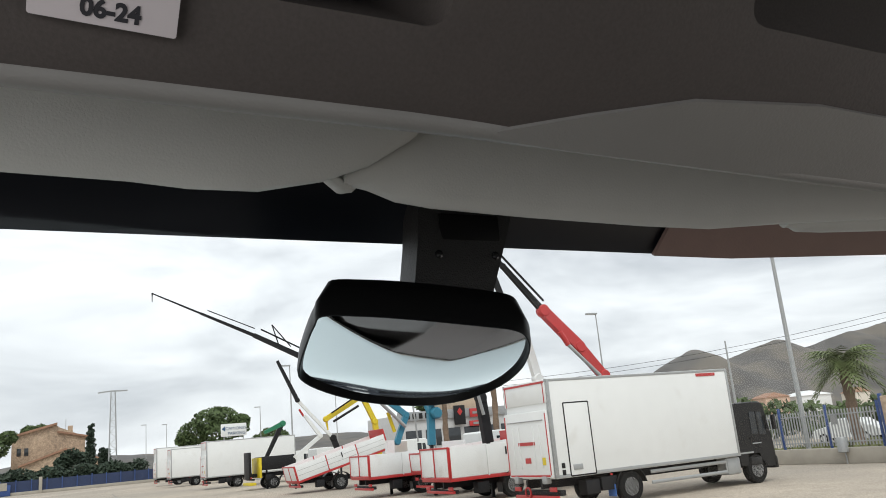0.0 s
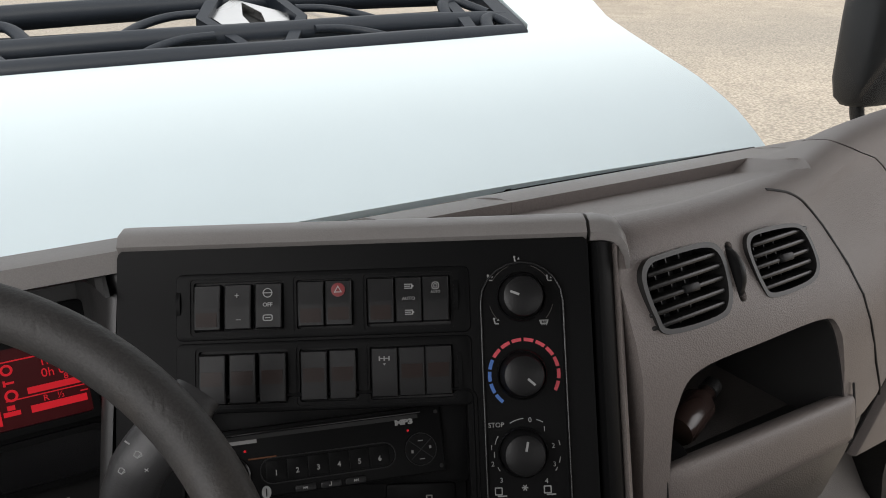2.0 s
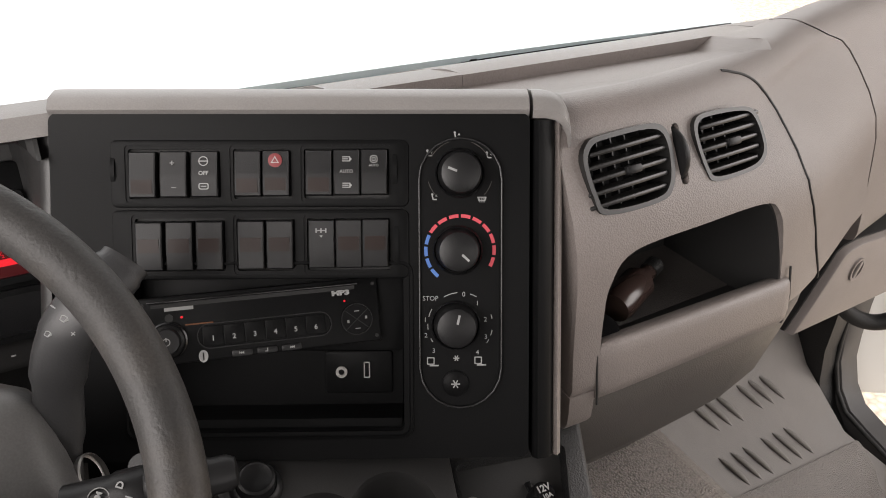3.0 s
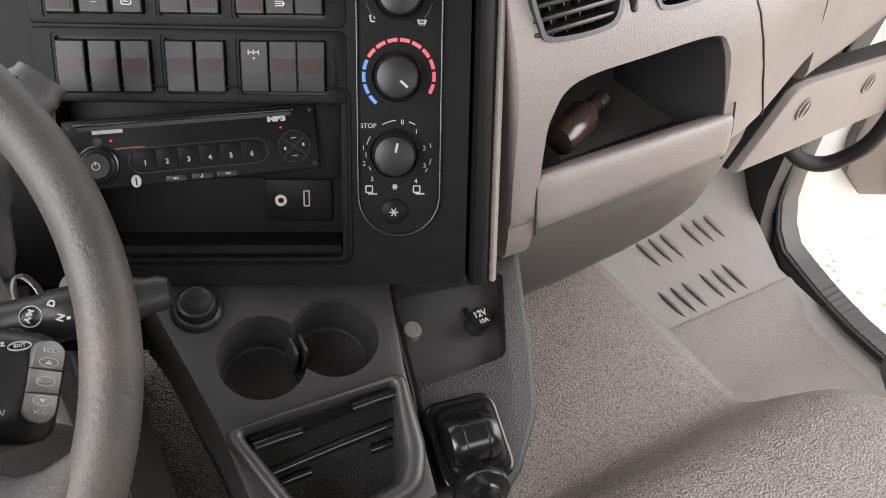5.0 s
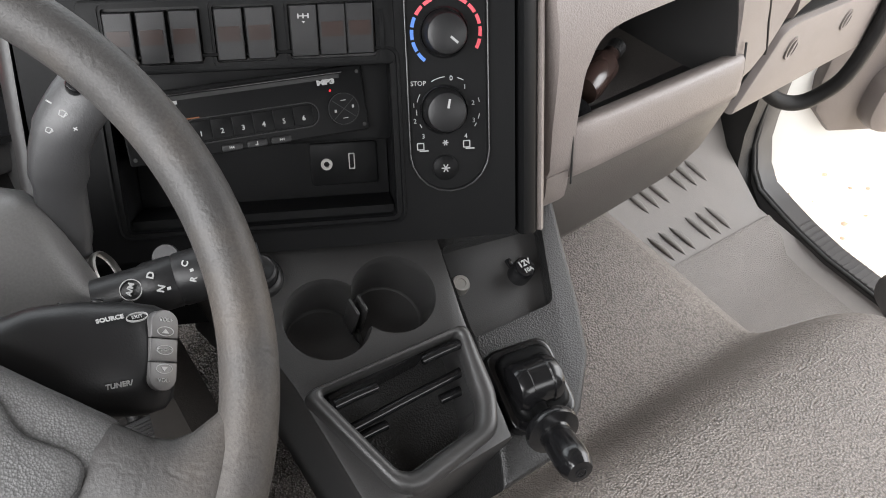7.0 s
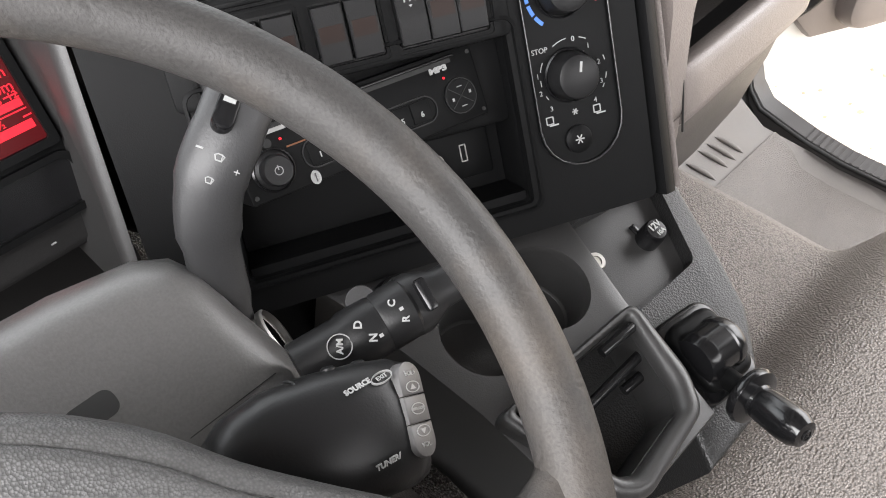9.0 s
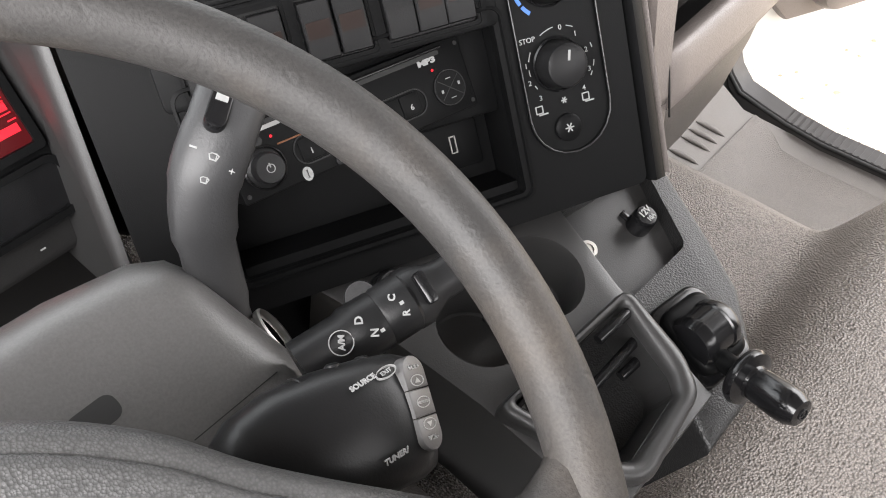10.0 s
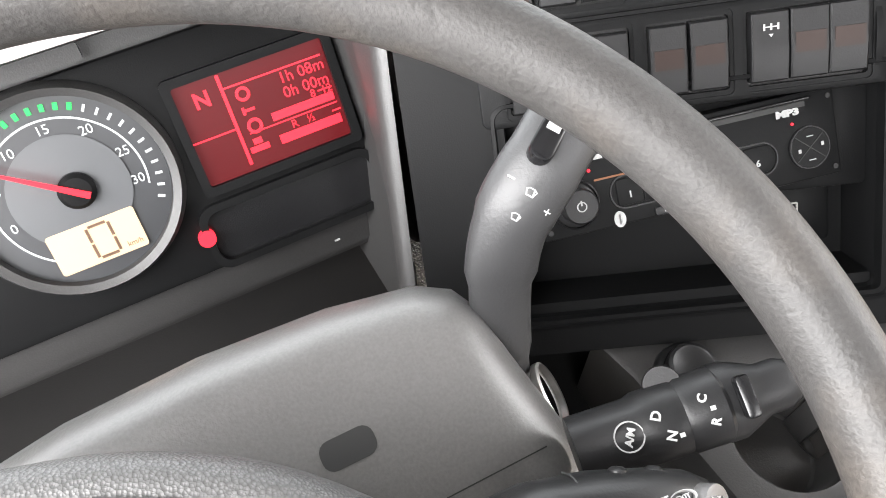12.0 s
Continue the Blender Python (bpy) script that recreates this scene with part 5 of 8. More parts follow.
lg = part("lighter_knob", lathe([(0.0150, 0.0), (0.0150, 0.012), (0.0142, 0.0145), (0.0122, 0.0155), (0.0112, 0.0146), (0.001, 0.0142)], 36, TRAY @ T(-0.0655, 0.056, 0)), M_SWITCH, console)
part("knob_base", lathe([(0.0158, 0.0065), (0.0172, 0.0060), (0.0195, 0.0035), (0.0205, 0.0), (0.0205, -0.004)], 36, TRAY @ T(-0.0655, 0.056, 0), cap=False), M_SWITCH, lg)
# right wing: pocket with sockets, brake plinth
WING = face_y((0.42, 0.34, 1.69), 70, 0)
wing_o = [(-0.058, 0.085), (0.080, 0.085), (0.074, 0.048), (0.056, 0.005), (0.034, -0.050), (0.014, -0.092), (-0.022, -0.128), (-0.060, -0.150), (-0.12, -0.150), (-0.100, -0.11), (-0.078, -0.034)]
pocket = round_poly([(-0.055, 0.053), (0.048, 0.036), (0.012, -0.037), (-0.073, -0.034)], 0.008)
bm = cut(prism(wing_o, -0.20, 0.0, WING, 0.006, seg=3), [prism(pocket, -0.018, 0.06, WING)])
part("console_wing", bm, M_BLACKR, console)
part("pocket_floor", prism(pocket, -0.0178, -0.0170, WING), M_CONS, console)
part("wing_seam", loft([[WING @ Vector((x - 0.0012, y, 0.0015)), WING @ Vector((x + 0.0012, y, 0.0015)), WING @ Vector((x + 0.0012, y, -0.02)), WING @ Vector((x - 0.0012, y, -0.02))] for x, y in ((-0.057, 0.085), (-0.060, 0.06), (-0.078, -0.034), (-0.101, -0.11))]), M_CONS, console)
SOCK = WING @ T(0.0065, 0.0030, -0.017) @ Matrix.Diagonal((0.74, 0.74, 0.95, 1))
so = part("power_socket", lathe([(0.0145, 0.0), (0.0142, 0.014), (0.0134, 0.0185), (0.0118, 0.0203), (0.001, 0.0206)], 32, SOCK), M_BLACKG, console, "black capped power socket")
words("12V", 0.0110, SOCK @ T(0.0005, 0.0040, 0.0209), M_WHITEMARK, so, "lettering", bold=0.0003)
words("10A", 0.0075, SOCK @ T(0.0010, -0.0055, 0.0209), M_WHITEMARK, so, "lettering", bold=0.0002)
part("tab", box((0.007, 0.014, 0.004), (-0.003, 0.0170, 0.002), SOCK, 0.001), M_BLACKG, so)
part("chrome_button", lathe([(0.0085, 0.0), (0.0085, 0.006), (0.0075, 0.0085), (0.0045, 0.0085), (0.0042, 0.0075), (0.001, 0.0075)], 28, WING @ T(-0.0515, 0.0175, -0.017)), mat("brushed_nickel", (0.52, 0.50, 0.47), 0.36, metal=0.95, var=0.05), console, "polished chrome push button")

# ---- parking brake lever ----
brake = thing("parking_brake", "glossy black hand brake valve lever on the console", "brake lever")
BP = WING @ T(-0.056, -0.090, 0.0) @ Euler((0, 0, radians(-9))).to_matrix().to_4x4()
part("plinth", prism(round_rect(0.064, 0.072, 0.014, 5), -0.002, 0.012, BP, 0.004, seg=3), M_BLACKG, brake)
part("gaiter", prism(round_rect(0.050, 0.058, 0.012, 5, 0, 0.0), 0.008, 0.022, BP, 0.006, seg=3), M_BLACK, brake)
part("drum", lathe([(0.010, -0.026), (0.022, -0.024), (0.0255, -0.018), (0.0255, -0.012), (0.024, -0.0105), (0.024, 0.0105), (0.0255, 0.012), (0.0255, 0.018), (0.022, 0.024), (0.010, 0.026)], 36, BP @ T(-0.003, -0.001, 0.020) @ Euler((0, radians(90), 0)).to_matrix().to_4x4() @ Matrix.Scale(0.82, 4)), M_BLACKG, brake)
root, tip = Vector((0.3600, 0.256, 1.664)), Vector((0.333, 0.154, 1.690))
dv = (tip - root).normalized()
LV = Matrix.Translation(root) @ dv.to_track_quat('Z', 'X').to_matrix().to_4x4() @ Matrix.Diagonal((0.80, 0.80, 0.86, 1))
part("lever", lathe([(0.0105, -0.01), (0.0105, 0.045), (0.0120, 0.055), (0.0120, 0.060)], 24, LV), M_BLACK, brake)
part("flange", lathe([(0.012, 0.056), (0.0265, 0.058), (0.0280, 0.062), (0.0265, 0.066), (0.0165, 0.069), (0.0150, 0.073)], 36, LV), M_BLACKG, brake)
kn = part("knob", lathe([(0.0150, 0.068), (0.0165, 0.078), (0.0175, 0.098), (0.0165, 0.108), (0.0125, 0.115), (0.001, 0.117)], 36, LV), M_BLACKG, brake)
part("knob_mark", ring_prism([(0.0055 * math.cos(a), 0.0055 * math.sin(a)) for a in circ24], [(0.0047 * math.cos(a), 0.0047 * math.sin(a)) for a in circ24], 0.1160, 0.1172, LV), M_SWITCH, kn)
words("P", 0.006, LV @ T(0, 0, 0.1172), M_SWITCH, kn, "lettering")

# ---- steering column ----
SW = face_y((-0.042, 0.290, 1.936), 55, 0)
column = thing("steering_column", "grey plastic steering column shroud with control stalks", "steering column")
top = [(-0.145, -0.07), (-0.140, 0.0), (-0.130, 0.045), (-0.126, 0.070), (-0.118, 0.084), (-0.102, 0.093), (-0.06, 0.100), (0.0, 0.103), (0.06, 0.100), (0.102, 0.093), (0.118, 0.084), (0.126, 0.070), (0.130, 0.045), (0.140, 0.0), (0.145, -0.07)]
sc = []
for z, inset in [(-0.30, 0.012), (-0.20, 0.003)] + [(-0.150 + 0.030 * math.sin(radians(a)), 0.030 * (1 - math.cos(radians(a)))) for a in (0, 15, 30, 45, 58, 70, 80, 90)]:
    sc.append([(x * (1 - inset / 0.140), y * (1 - inset / 0.102), z) for x, y in top])
part("shroud", loft(sc, m=SW, deg=75), M_COL, column)
part("shroud_seam", box((0.050, 0.0006, 0.008), (0.095, 0.002, -0.1238), SW), M_DARKSLOT, column)
part("shroud_slot", prism(round_rect(0.024, 0.013, 0.005, 4, 0.0435, 0.038), -0.124, -0.1196, SW), M_DARKSLOT, column)
part("ignition_ring", lathe([(0.0150, 0), (0.0168, 0.001), (0.0168, 0.004), (0.0155, 0.005)], 28, SW @ T(0.140, 0.018, -0.160) @ Euler((0, radians(60), 0)).to_matrix().to_4x4(), cap=False), M_PORT, column)
# gear selector stalk
SZ = Vector((0.967, -0.128, 0.217)).normalized()     # the stalk runs along this; its -x side faces the driver
SX = (Vector((0, 0, -1)) + SZ * SZ.z).normalized()
ST = SW @ axes((0.1275, -0.0040, -0.112), SX, SZ.cross(SX), SZ) @ Matrix.Scale(0.88, 4)
stalk = part("gear_stalk", lathe([(0.0165, 0.0), (0.0165, 0.030), (0.0180, 0.034), (0.0180, 0.052), (0.0175, 0.053), (0.0185, 0.055), (0.0185, 0.072), (0.0170, 0.074)], 32, ST, deg=30), M_SWITCH, column, "black gear selector stalk")
part("stalk_end", loft([[(0.0155 * a * math.cos(t), 0.019 * b * math.sin(t), z) for t in circ24] for z, a, b in ((0.072, 1.05, 1.0), (0.079, 1.0, 1.0), (0.086, 0.8, 0.85), (0.094, 0.66, 0.66), (0.104, 0.62, 0.66), (0.110, 0.45, 0.5))], m=ST, deg=60), M_SWITCH, stalk)
part("thumb_slider", box((0.008, 0.020, 0.007), (-0.0185, 0.001, 0.081), ST, 0.002), M_BLACKG, stalk)
part("paddle", lathe([(0.001, -0.002), (0.009, -0.002), (0.0095, 0), (0.009, 0.002), (0.001, 0.002)], 24, ST @ T(-0.002, 0.0165, 0.050) @ Euler((0, radians(80), 0)).to_matrix().to_4x4()), M_SWITCH, stalk)


def stalk_text(txt, size, along, off, spin=62):
    """Letters wrapped on the driver's side of the selector stalk."""
    a = off / 0.018
    m = ST @ T(-0.0191 * math.cos(a), 0.0191 * math.sin(a), along) @ Euler((0, radians(-90), 0)).to_matrix().to_4x4() @ Euler((0, 0, radians(spin))).to_matrix().to_4x4()
    return words(txt, size, m @ Euler((0, 0, 0)).to_matrix().to_4x4(), M_WHITEMARK, stalk, "lettering", bold=0.0002)


# wiper stalk
pts = [SW @ Vector(p) for p in ((0.122, 0.015, -0.170), (0.130, 0.050, -0.152), (0.138, 0.080, -0.124), (0.149, 0.098, -0.104), (0.168, 0.112, -0.090), (0.188, 0.126, -0.084), (0.192, 0.129, -0.083))]
wst = part("wiper_stalk", tube(curve_points(pts, 5), [0.013] * 5 + [0.0150] * 5 + [0.0172] * 5 + [0.0182] * 5 + [0.0176] * 5 + [0.0160] * 5 + [0.013], 20, flat=0.60, up=tuple(SW.to_3x3() @ Vector((0, 0, 1)))), M_STALK, column, "charcoal wiper stalk")
WM = SW @ T(0.160, 0.106, -0.0795) @ Euler((0, 0, radians(37))).to_matrix().to_4x4()
part("rocker", prism(round_rect(0.030, 0.011, 0.005, 4, 0.016, 0.004), -0.003, 0.004, WM, 0.002), M_BLACKG, wst)
for cx, cy, z, k in ((-0.0120, 0.0, 0.0004, 1.0), (-0.0240, 0.0010, -0.0011, 0.85)):
    fan = [(cx + k * a, cy + k * b) for a, b in ((-0.0022, -0.0016), (-0.0022, 0.0016), (0.0006, 0.0026), (0.0016, 0.0012), (0.0016, -0.0012), (0.0006, -0.0026))]
    part("symbol", ring_prism(fan, [(cx + (x - cx) * 0.78, cy + (y - cy) * 0.78) for x, y in fan], z, z + 0.0007, WM), M_WHITEMARK, wst)
    part("symbol", box((0.0034 * k, 0.0005, 0.0006), (cx - 0.0004, cy - 0.0012 * k, z + 0.0004), WM), M_WHITEMARK, wst)
part("symbol", box((0.006, 0.006, 0.0006), (0.018, 0.004, 0.0044), WM), M_WHITEMARK, wst)
part("symbol", box((0.0008, 0.0035, 0.0006), (-0.010, 0.010, -0.0004), WM), M_WHITEMARK, wst)
words("+", 0.006, WM @ T(-0.016, -0.010, -0.0008), M_WHITEMARK, wst, "symbol")

# radio remote pod
POD = SW @ T(0.1195, -0.0400, -0.071) @ Euler((0, 0, radians(-25))).to_matrix().to_4x4() @ Euler((0, radians(10), 0)).to_matrix().to_4x4()
sec = []
for x, h, d, zc in ((-0.062, 0.012, 0.016, -0.010), (-0.054, 0.020, 0.022, -0.008), (-0.040, 0.0262, 0.026, -0.004), (-0.018, 0.0298, 0.0270, -0.001), (0.006, 0.0305, 0.0235, 0.002), (0.020, 0.0295, 0.0195, 0.003), (0.029, 0.0265, 0.0145, 0.002), (0.0335, 0.021, 0.007, 0.0)):
    sec.append([(x, h * math.copysign(abs(math.sin(t)) ** 0.8, math.sin(t)), zc + d * 0.8 * math.copysign(abs(math.cos(t)) ** 0.8, math.cos(t))) for t in circ24])
pod2 = part("remote_pod", loft(sec, m=POD, deg=60), M_SWITCH, column, "black audio remote pod")
KEY = POD @ T(0.0230, 0.0035, 0.0145) @ Euler((0, radians(24), 0)).to_matrix().to_4x4() @ Matrix.Diagonal((1.0, 0.86, 1, 1))
M_KEY = mat("key_grey", (0.06, 0.058, 0.058), 0.45, bump=0.2, bscale=800)
for dy, y0, y1 in ((0.0150, 0.0075, 0.0250), (0.0, -0.0070, 0.0070), (-0.0150, -0.0250, -0.0075)):
    if dy > 0:
        ol = [(-0.0085, y0), (0.0085, y0)] + [(0.0085 * math.cos(a), 0.0165 + 0.0085 * math.sin(a)) for a in [math.pi * k / 10 for k in range(11)]]
    elif dy < 0:
        ol = [(0.0085, y1), (-0.0085, y1)] + [(0.0085 * math.cos(a), -0.0165 + 0.0085 * math.sin(a)) for a in [math.pi * (1 + k / 10) for k in range(11)]]
    else:
        ol = [(-0.0085, y0), (0.0085, y0), (0.0085, y1), (-0.0085, y1)]
    kb = part("remote_key", prism(ol, -0.010, 0.0035, KEY, 0.0008), M_KEY, pod2, "grey audio remote key")
    oy = dy + (0.0035 if dy < 0 else (-0.0035 if dy > 0 else 0))
    part("key_oval", ring_prism([(0.0052 * math.cos(a), oy + 0.0030 * math.sin(a)) for a in circ24], [(0.0048 * math.cos(a), oy + 0.0026 * math.sin(a)) for a in circ24], 0.0034, 0.0039, KEY), M_GREYMARK, kb)
    if dy > 0:
        part("arrow", prism([(-0.0022, oy - 0.0012), (0.0022, oy - 0.0012), (0, oy + 0.0015)], 0.0034, 0.0039, KEY), M_GREYMARK, kb)
        words("VOL+", 0.0034, KEY @ T(0, dy + 0.0036, 0.0038), M_GREYMARK, kb, "lettering")
    elif dy < 0:
        part("arrow", prism([(0, oy - 0.0015), (0.0022, oy + 0.0012), (-0.0022, oy + 0.0012)], 0.0034, 0.0039, KEY), M_GREYMARK, kb)
        words("VOL-", 0.0034, KEY @ T(0, dy - 0.0036, 0.0038), M_GREYMARK, kb, "lettering")
    else:
        words("MENU/OK", 0.0021, KEY @ T(0, dy, 0.0038), M_GREYMARK, kb, "lettering")
words("SOURCE", 0.0036, POD @ T(-0.004, 0.0185, 0.0208) @ Euler((radians(-30), 0, radians(15))).to_matrix().to_4x4(), M_WHITEMARK, pod2, "lettering", bold=0.0001)
words("EXIT", 0.0028, POD @ T(0.0095, 0.0205, 0.0190) @ Euler((radians(-32), 0, radians(15))).to_matrix().to_4x4(), M_WHITEMARK, pod2, "lettering")
exit_m = POD @ T(0.0095, 0.0205, 0.0189) @ Euler((radians(-32), 0, radians(15))).to_matrix().to_4x4()
part("exit_oval", ring_prism([(0.0056 * math.cos(a), 0.0028 * math.sin(a)) for a in circ24], [(0.0052 * math.cos(a), 0.0025 * math.sin(a)) for a in circ24], -0.001, 0.0003, exit_m), M_GREYMARK, pod2)
words("TUNER/", 0.0038, POD @ T(0.002, -0.0150, 0.0212) @ Euler((radians(24), 0, radians(12))).to_matrix().to_4x4(), M_WHITEMARK, pod2, "lettering", bold=0.0001)
part("pod_seam", tube([POD @ Vector((-0.026, 0.0290 * math.sin(t), -0.003 + 0.0268 * 0.8 * math.copysign(abs(math.cos(t)) ** 0.8, math.cos(t)))) for t in [math.pi * (k / 16 - 0.5) for k in range(17)]], 0.0006, 6), M_DARKSLOT, pod2)
for bx in (-0.004, 0.011):
    part("top_button", lathe([(0.0035, -0.004), (0.0035, 0.001), (0.0022, 0.002), (0.001, 0.0021)], 16, POD @ T(bx - 0.004, 0.0290, 0.005) @ Euler((radians(-85), 0, 0)).to_matrix().to_4x4()), M_SWITCH, pod2)
# ---- steering wheel ----
wheel = thing("steering_wheel", "charcoal four-spoke truck steering wheel with a grained pad, slightly turned", "steering wheel")
WH = face_y((-0.0598, 0.2906, 1.9317), 55, 0) @ Euler((0, 0, radians(-38))).to_matrix().to_4x4()     # turned to the right
R = 0.204
bm = tube([(R * math.cos(2 * math.pi * k / 140), R * math.sin(2 * math.pi * k / 140), 0) for k in range(140)], 0.0143, 24, True, m=WH, flat=1.05)
part("rim", bm, M_RIM, wheel)
half = [(0.0, 0.0605), (0.04, 0.0550), (0.0735, 0.0425), (0.1037, 0.0340), (0.130, 0.0275), (0.147, 0.0215), (0.1535, 0.004), (0.1515, -0.018), (0.1445, -0.0365), (0.1283, -0.0655), (0.106, -0.095), (0.06, -0.118)]
pad_o = half + [(-x, y) for x, y in half[:0:-1]]
pc = curve_points([(*p, 0) for p in pad_o], 4, True)
sc = []
for z, k in ((-0.070, 0.84), (-0.032, 0.975), (-0.018, 1.0), (-0.009, 0.997), (-0.003, 0.975), (0.0005, 0.94), (0.0022, 0.885)):
    sc.append([(p[0] * k, (p[1] + 0.02) * k - 0.02, z - 0.22 * max(0, p[0] * p[0] - 0.009)) for p in pc])
part("pad", loft(sc, m=WH, deg=60), M_PAD, wheel)
# raised grained centre with its shoulder notch
ih = [(0.0, 0.0500), (0.04, 0.0440), (0.070, 0.0335), (0.0885, 0.0285), (0.0975, 0.0215), (0.1045, 0.0140), (0.1130, 0.0095), (0.131, 0.0062), (0.1385, -0.002), (0.136, -0.022), (0.1285, -0.042), (0.112, -0.070), (0.094, -0.092), (0.055, -0.106)]
icv = curve_points([(*p, 0) for p in ih + [(-x, y) for x, y in ih[:0:-1]]], 4, True)
part("pad_centre", loft([[(p[0] * k, (p[1] + 0.02) * k - 0.02, z - 0.22 * max(0, p[0] * p[0] * k * k - 0.009)) for p in icv] for z, k in ((-0.006, 1.0), (0.0028, 0.992), (0.0050, 0.970), (0.0062, 0.92), (0.0066, 0.6))], m=WH, deg=60), M_PAD, wheel)
part("emblem", ring_prism([(0.026, 0), (0, 0.034), (-0.026, 0), (0, -0.034)], [(0.017, 0), (0, 0.023), (-0.017, 0), (0, -0.023)], 0.005, 0.009, WH @ T(0, -0.028, 0)), M_CHROME, wheel, "chrome diamond emblem")
for sx in (-1, 1):
    up = []
    for x, y0, y1, z, th in ((0.138, -0.040, 0.0240, -0.0140, 0.0130), (0.150, -0.0245, 0.0210, -0.0105, 0.0145), (0.160, -0.0265, 0.0188, -0.0085, 0.0142), (0.170, -0.032, 0.0195, -0.0065, 0.0138), (0.178, -0.040, 0.0245, -0.0045, 0.0134), (0.186, -0.052, 0.0345, -0.0020, 0.0125), (0.193, -0.069, 0.050, -0.0005, 0.0110), (0.199, -0.088, 0.068, 0.0, 0.0080)):
        n = 16
        loop = []
        for k in range(n):
            t = 2 * math.pi * k / n
            cy, hy = (y0 + y1) / 2, (y1 - y0) / 2
            loop.append((sx * x, cy + hy * math.copysign(abs(math.cos(t)) ** 0.7, math.cos(t)), z + th * math.copysign(abs(math.sin(t)) ** 0.8, math.sin(t))))
        up.append(loop)
    part("spoke", loft(up, m=WH, deg=60), M_RIM, wheel)
    part("lower_spoke", tube([WH @ Vector(p) for p in ((sx * 0.06, -0.09, -0.02), (sx * 0.095, -0.125, -0.012), (sx * 0.128, -0.156, -0.003))], [0.020, 0.018, 0.015], 12, flat=0.6), M_RIM, wheel)
    part("hub_switch", prism(round_rect(0.020, 0.080, 0.007, 4), -0.050, -0.026, WH @ T(sx * 0.128, -0.066, 0) @ Euler((0, 0, radians(-sx * 26))).to_matrix().to_4x4(), 0.003), M_BLACKG, wheel)
part("hub_mark", box((0.007, 0.0010, 0.0005), (0.139, -0.044, -0.0257), WH), M_WHITEMARK, wheel)
part("hub_mark", ring_prism([(0.1335 + 0.0034 * math.cos(a), -0.063 + 0.0034 * math.sin(a)) for a in circ24], [(0.1335 + 0.0028 * math.cos(a), -0.063 + 0.0028 * math.sin(a)) for a in circ24], -0.029, -0.0256, WH), M_WHITEMARK, wheel)
part("hub_mark", ring_prism(round_rect(0.003, 0.005, 0.001, 3, 0.126, -0.081), round_rect(0.002, 0.004, 0.0006, 3, 0.126, -0.081), -0.029, -0.0256, WH), M_WHITEMARK, wheel)
part("hub_stem", lathe([(0.05, -0.17), (0.05, -0.05)], 24, WH), M_BLACKR, wheel)
# accelerator pedal
pedal = thing("accelerator_pedal", "ribbed black rubber pedal in the driver's footwell", "pedal")
PD = face_y((0.095, 0.57, 1.35), 50, 0)
part("plate", prism(round_rect(0.055, 0.075, 0.008, 3), -0.008, 0.004, PD, 0.002), M_BLACKR, pedal)
for k in range(8):
    part("tread", box((0.048, 0.004, 0.004), (0, -0.030 + 0.0085 * k, 0.005), PD, 0.001), M_CONS, pedal)
part("arm", tube([(0.095, 0.575, 1.345), (0.095, 0.66, 1.40), (0.095, 0.70, 1.55)], 0.009, 8), M_BLACKR, pedal)
for txt, size, al, off in (("D", 0.0064, 0.0395, 0.0050), ("N", 0.0064, 0.0435, -0.0050), ("C", 0.0058, 0.0620, 0.0060), ("R", 0.0058, 0.0645, -0.0052)):
    stalk_text(txt, size, al, off)
stalk_text("A/M", 0.0050, 0.0250, 0.0)
for al, off in ((0.0480, -0.0062), (0.0650, 0.0008)):
    a = off / 0.018
    part("index_mark", box((0.0024, 0.0020, 0.0004), (0, 0, 0), ST @ T(-0.0188 * math.cos(a), 0.0188 * math.sin(a), al) @ Euler((0, radians(-90), 0)).to_matrix().to_4x4()), M_WHITEMARK, stalk)
am = ST @ T(-0.0168, 0.0, 0.0250) @ Euler((0, radians(-90), 0)).to_matrix().to_4x4()
part("letter_ring", ring_prism([(0.0072 * math.cos(a), 0.0072 * math.sin(a)) for a in circ24], [(0.0066 * math.cos(a), 0.0066 * math.sin(a)) for a in circ24], -0.004, 0.0003, am), M_GREYMARK, stalk)

# ---- overhead shelf and visors ----
# the shelf's brown-grey plastic, paled to paint windscreen light on its lip and underside
M_SHELFLIT = mat("lit_shelf_plastic", (0.20, 0.195, 0.185), 0.5, bump=0.3, bscale=500, var=0.06)
shelf = thing("overhead_shelf", "dark brown-grey overhead shelf with an open tray above the windscreen", "overhead shelf")
SH = [(-0.6, 2.80), (0.20, 2.66), (0.33, 2.545), (0.375, 2.485), (0.392, 2.475), (0.402, 2.487), (0.410, 2.53), (0.48, 2.60), (0.62, 2.66), (0.64, 2.83), (-0.6, 2.84)]
sec = []
for x, dz in ((CX - 1.0, 0), (0.02, 0.0), (0.20, 0.0), (0.235, -0.001), (0.30, -0.004), (0.5, -0.008), (0.9, -0.012), (CX + 0.93, -0.015)):
    sec.append([(x, y - (0.03 if 2 <= i <= 3 and x > 0.24 else 0), z + (dz if 2 <= i <= 5 else 0) + (0.017 if i == 3 and x > 0.24 else 0)) for i, (y, z) in enumerate(SH)])
SHF = axes((0, 0.33, 2.545), (1, 0, 0), (0, -0.6, 0.8), (0, -0.8, -0.6))
bm = cut(loft(sec, deg=60), [prism(round_rect(0.10, 0.13, 0.012, 4, 0.160, 0.020), -0.13, 0.12, SHF), prism(round_rect(0.80, 0.12, 0.015, 4, 0.768, 0.046), -0.13, 0.12, SHF)])
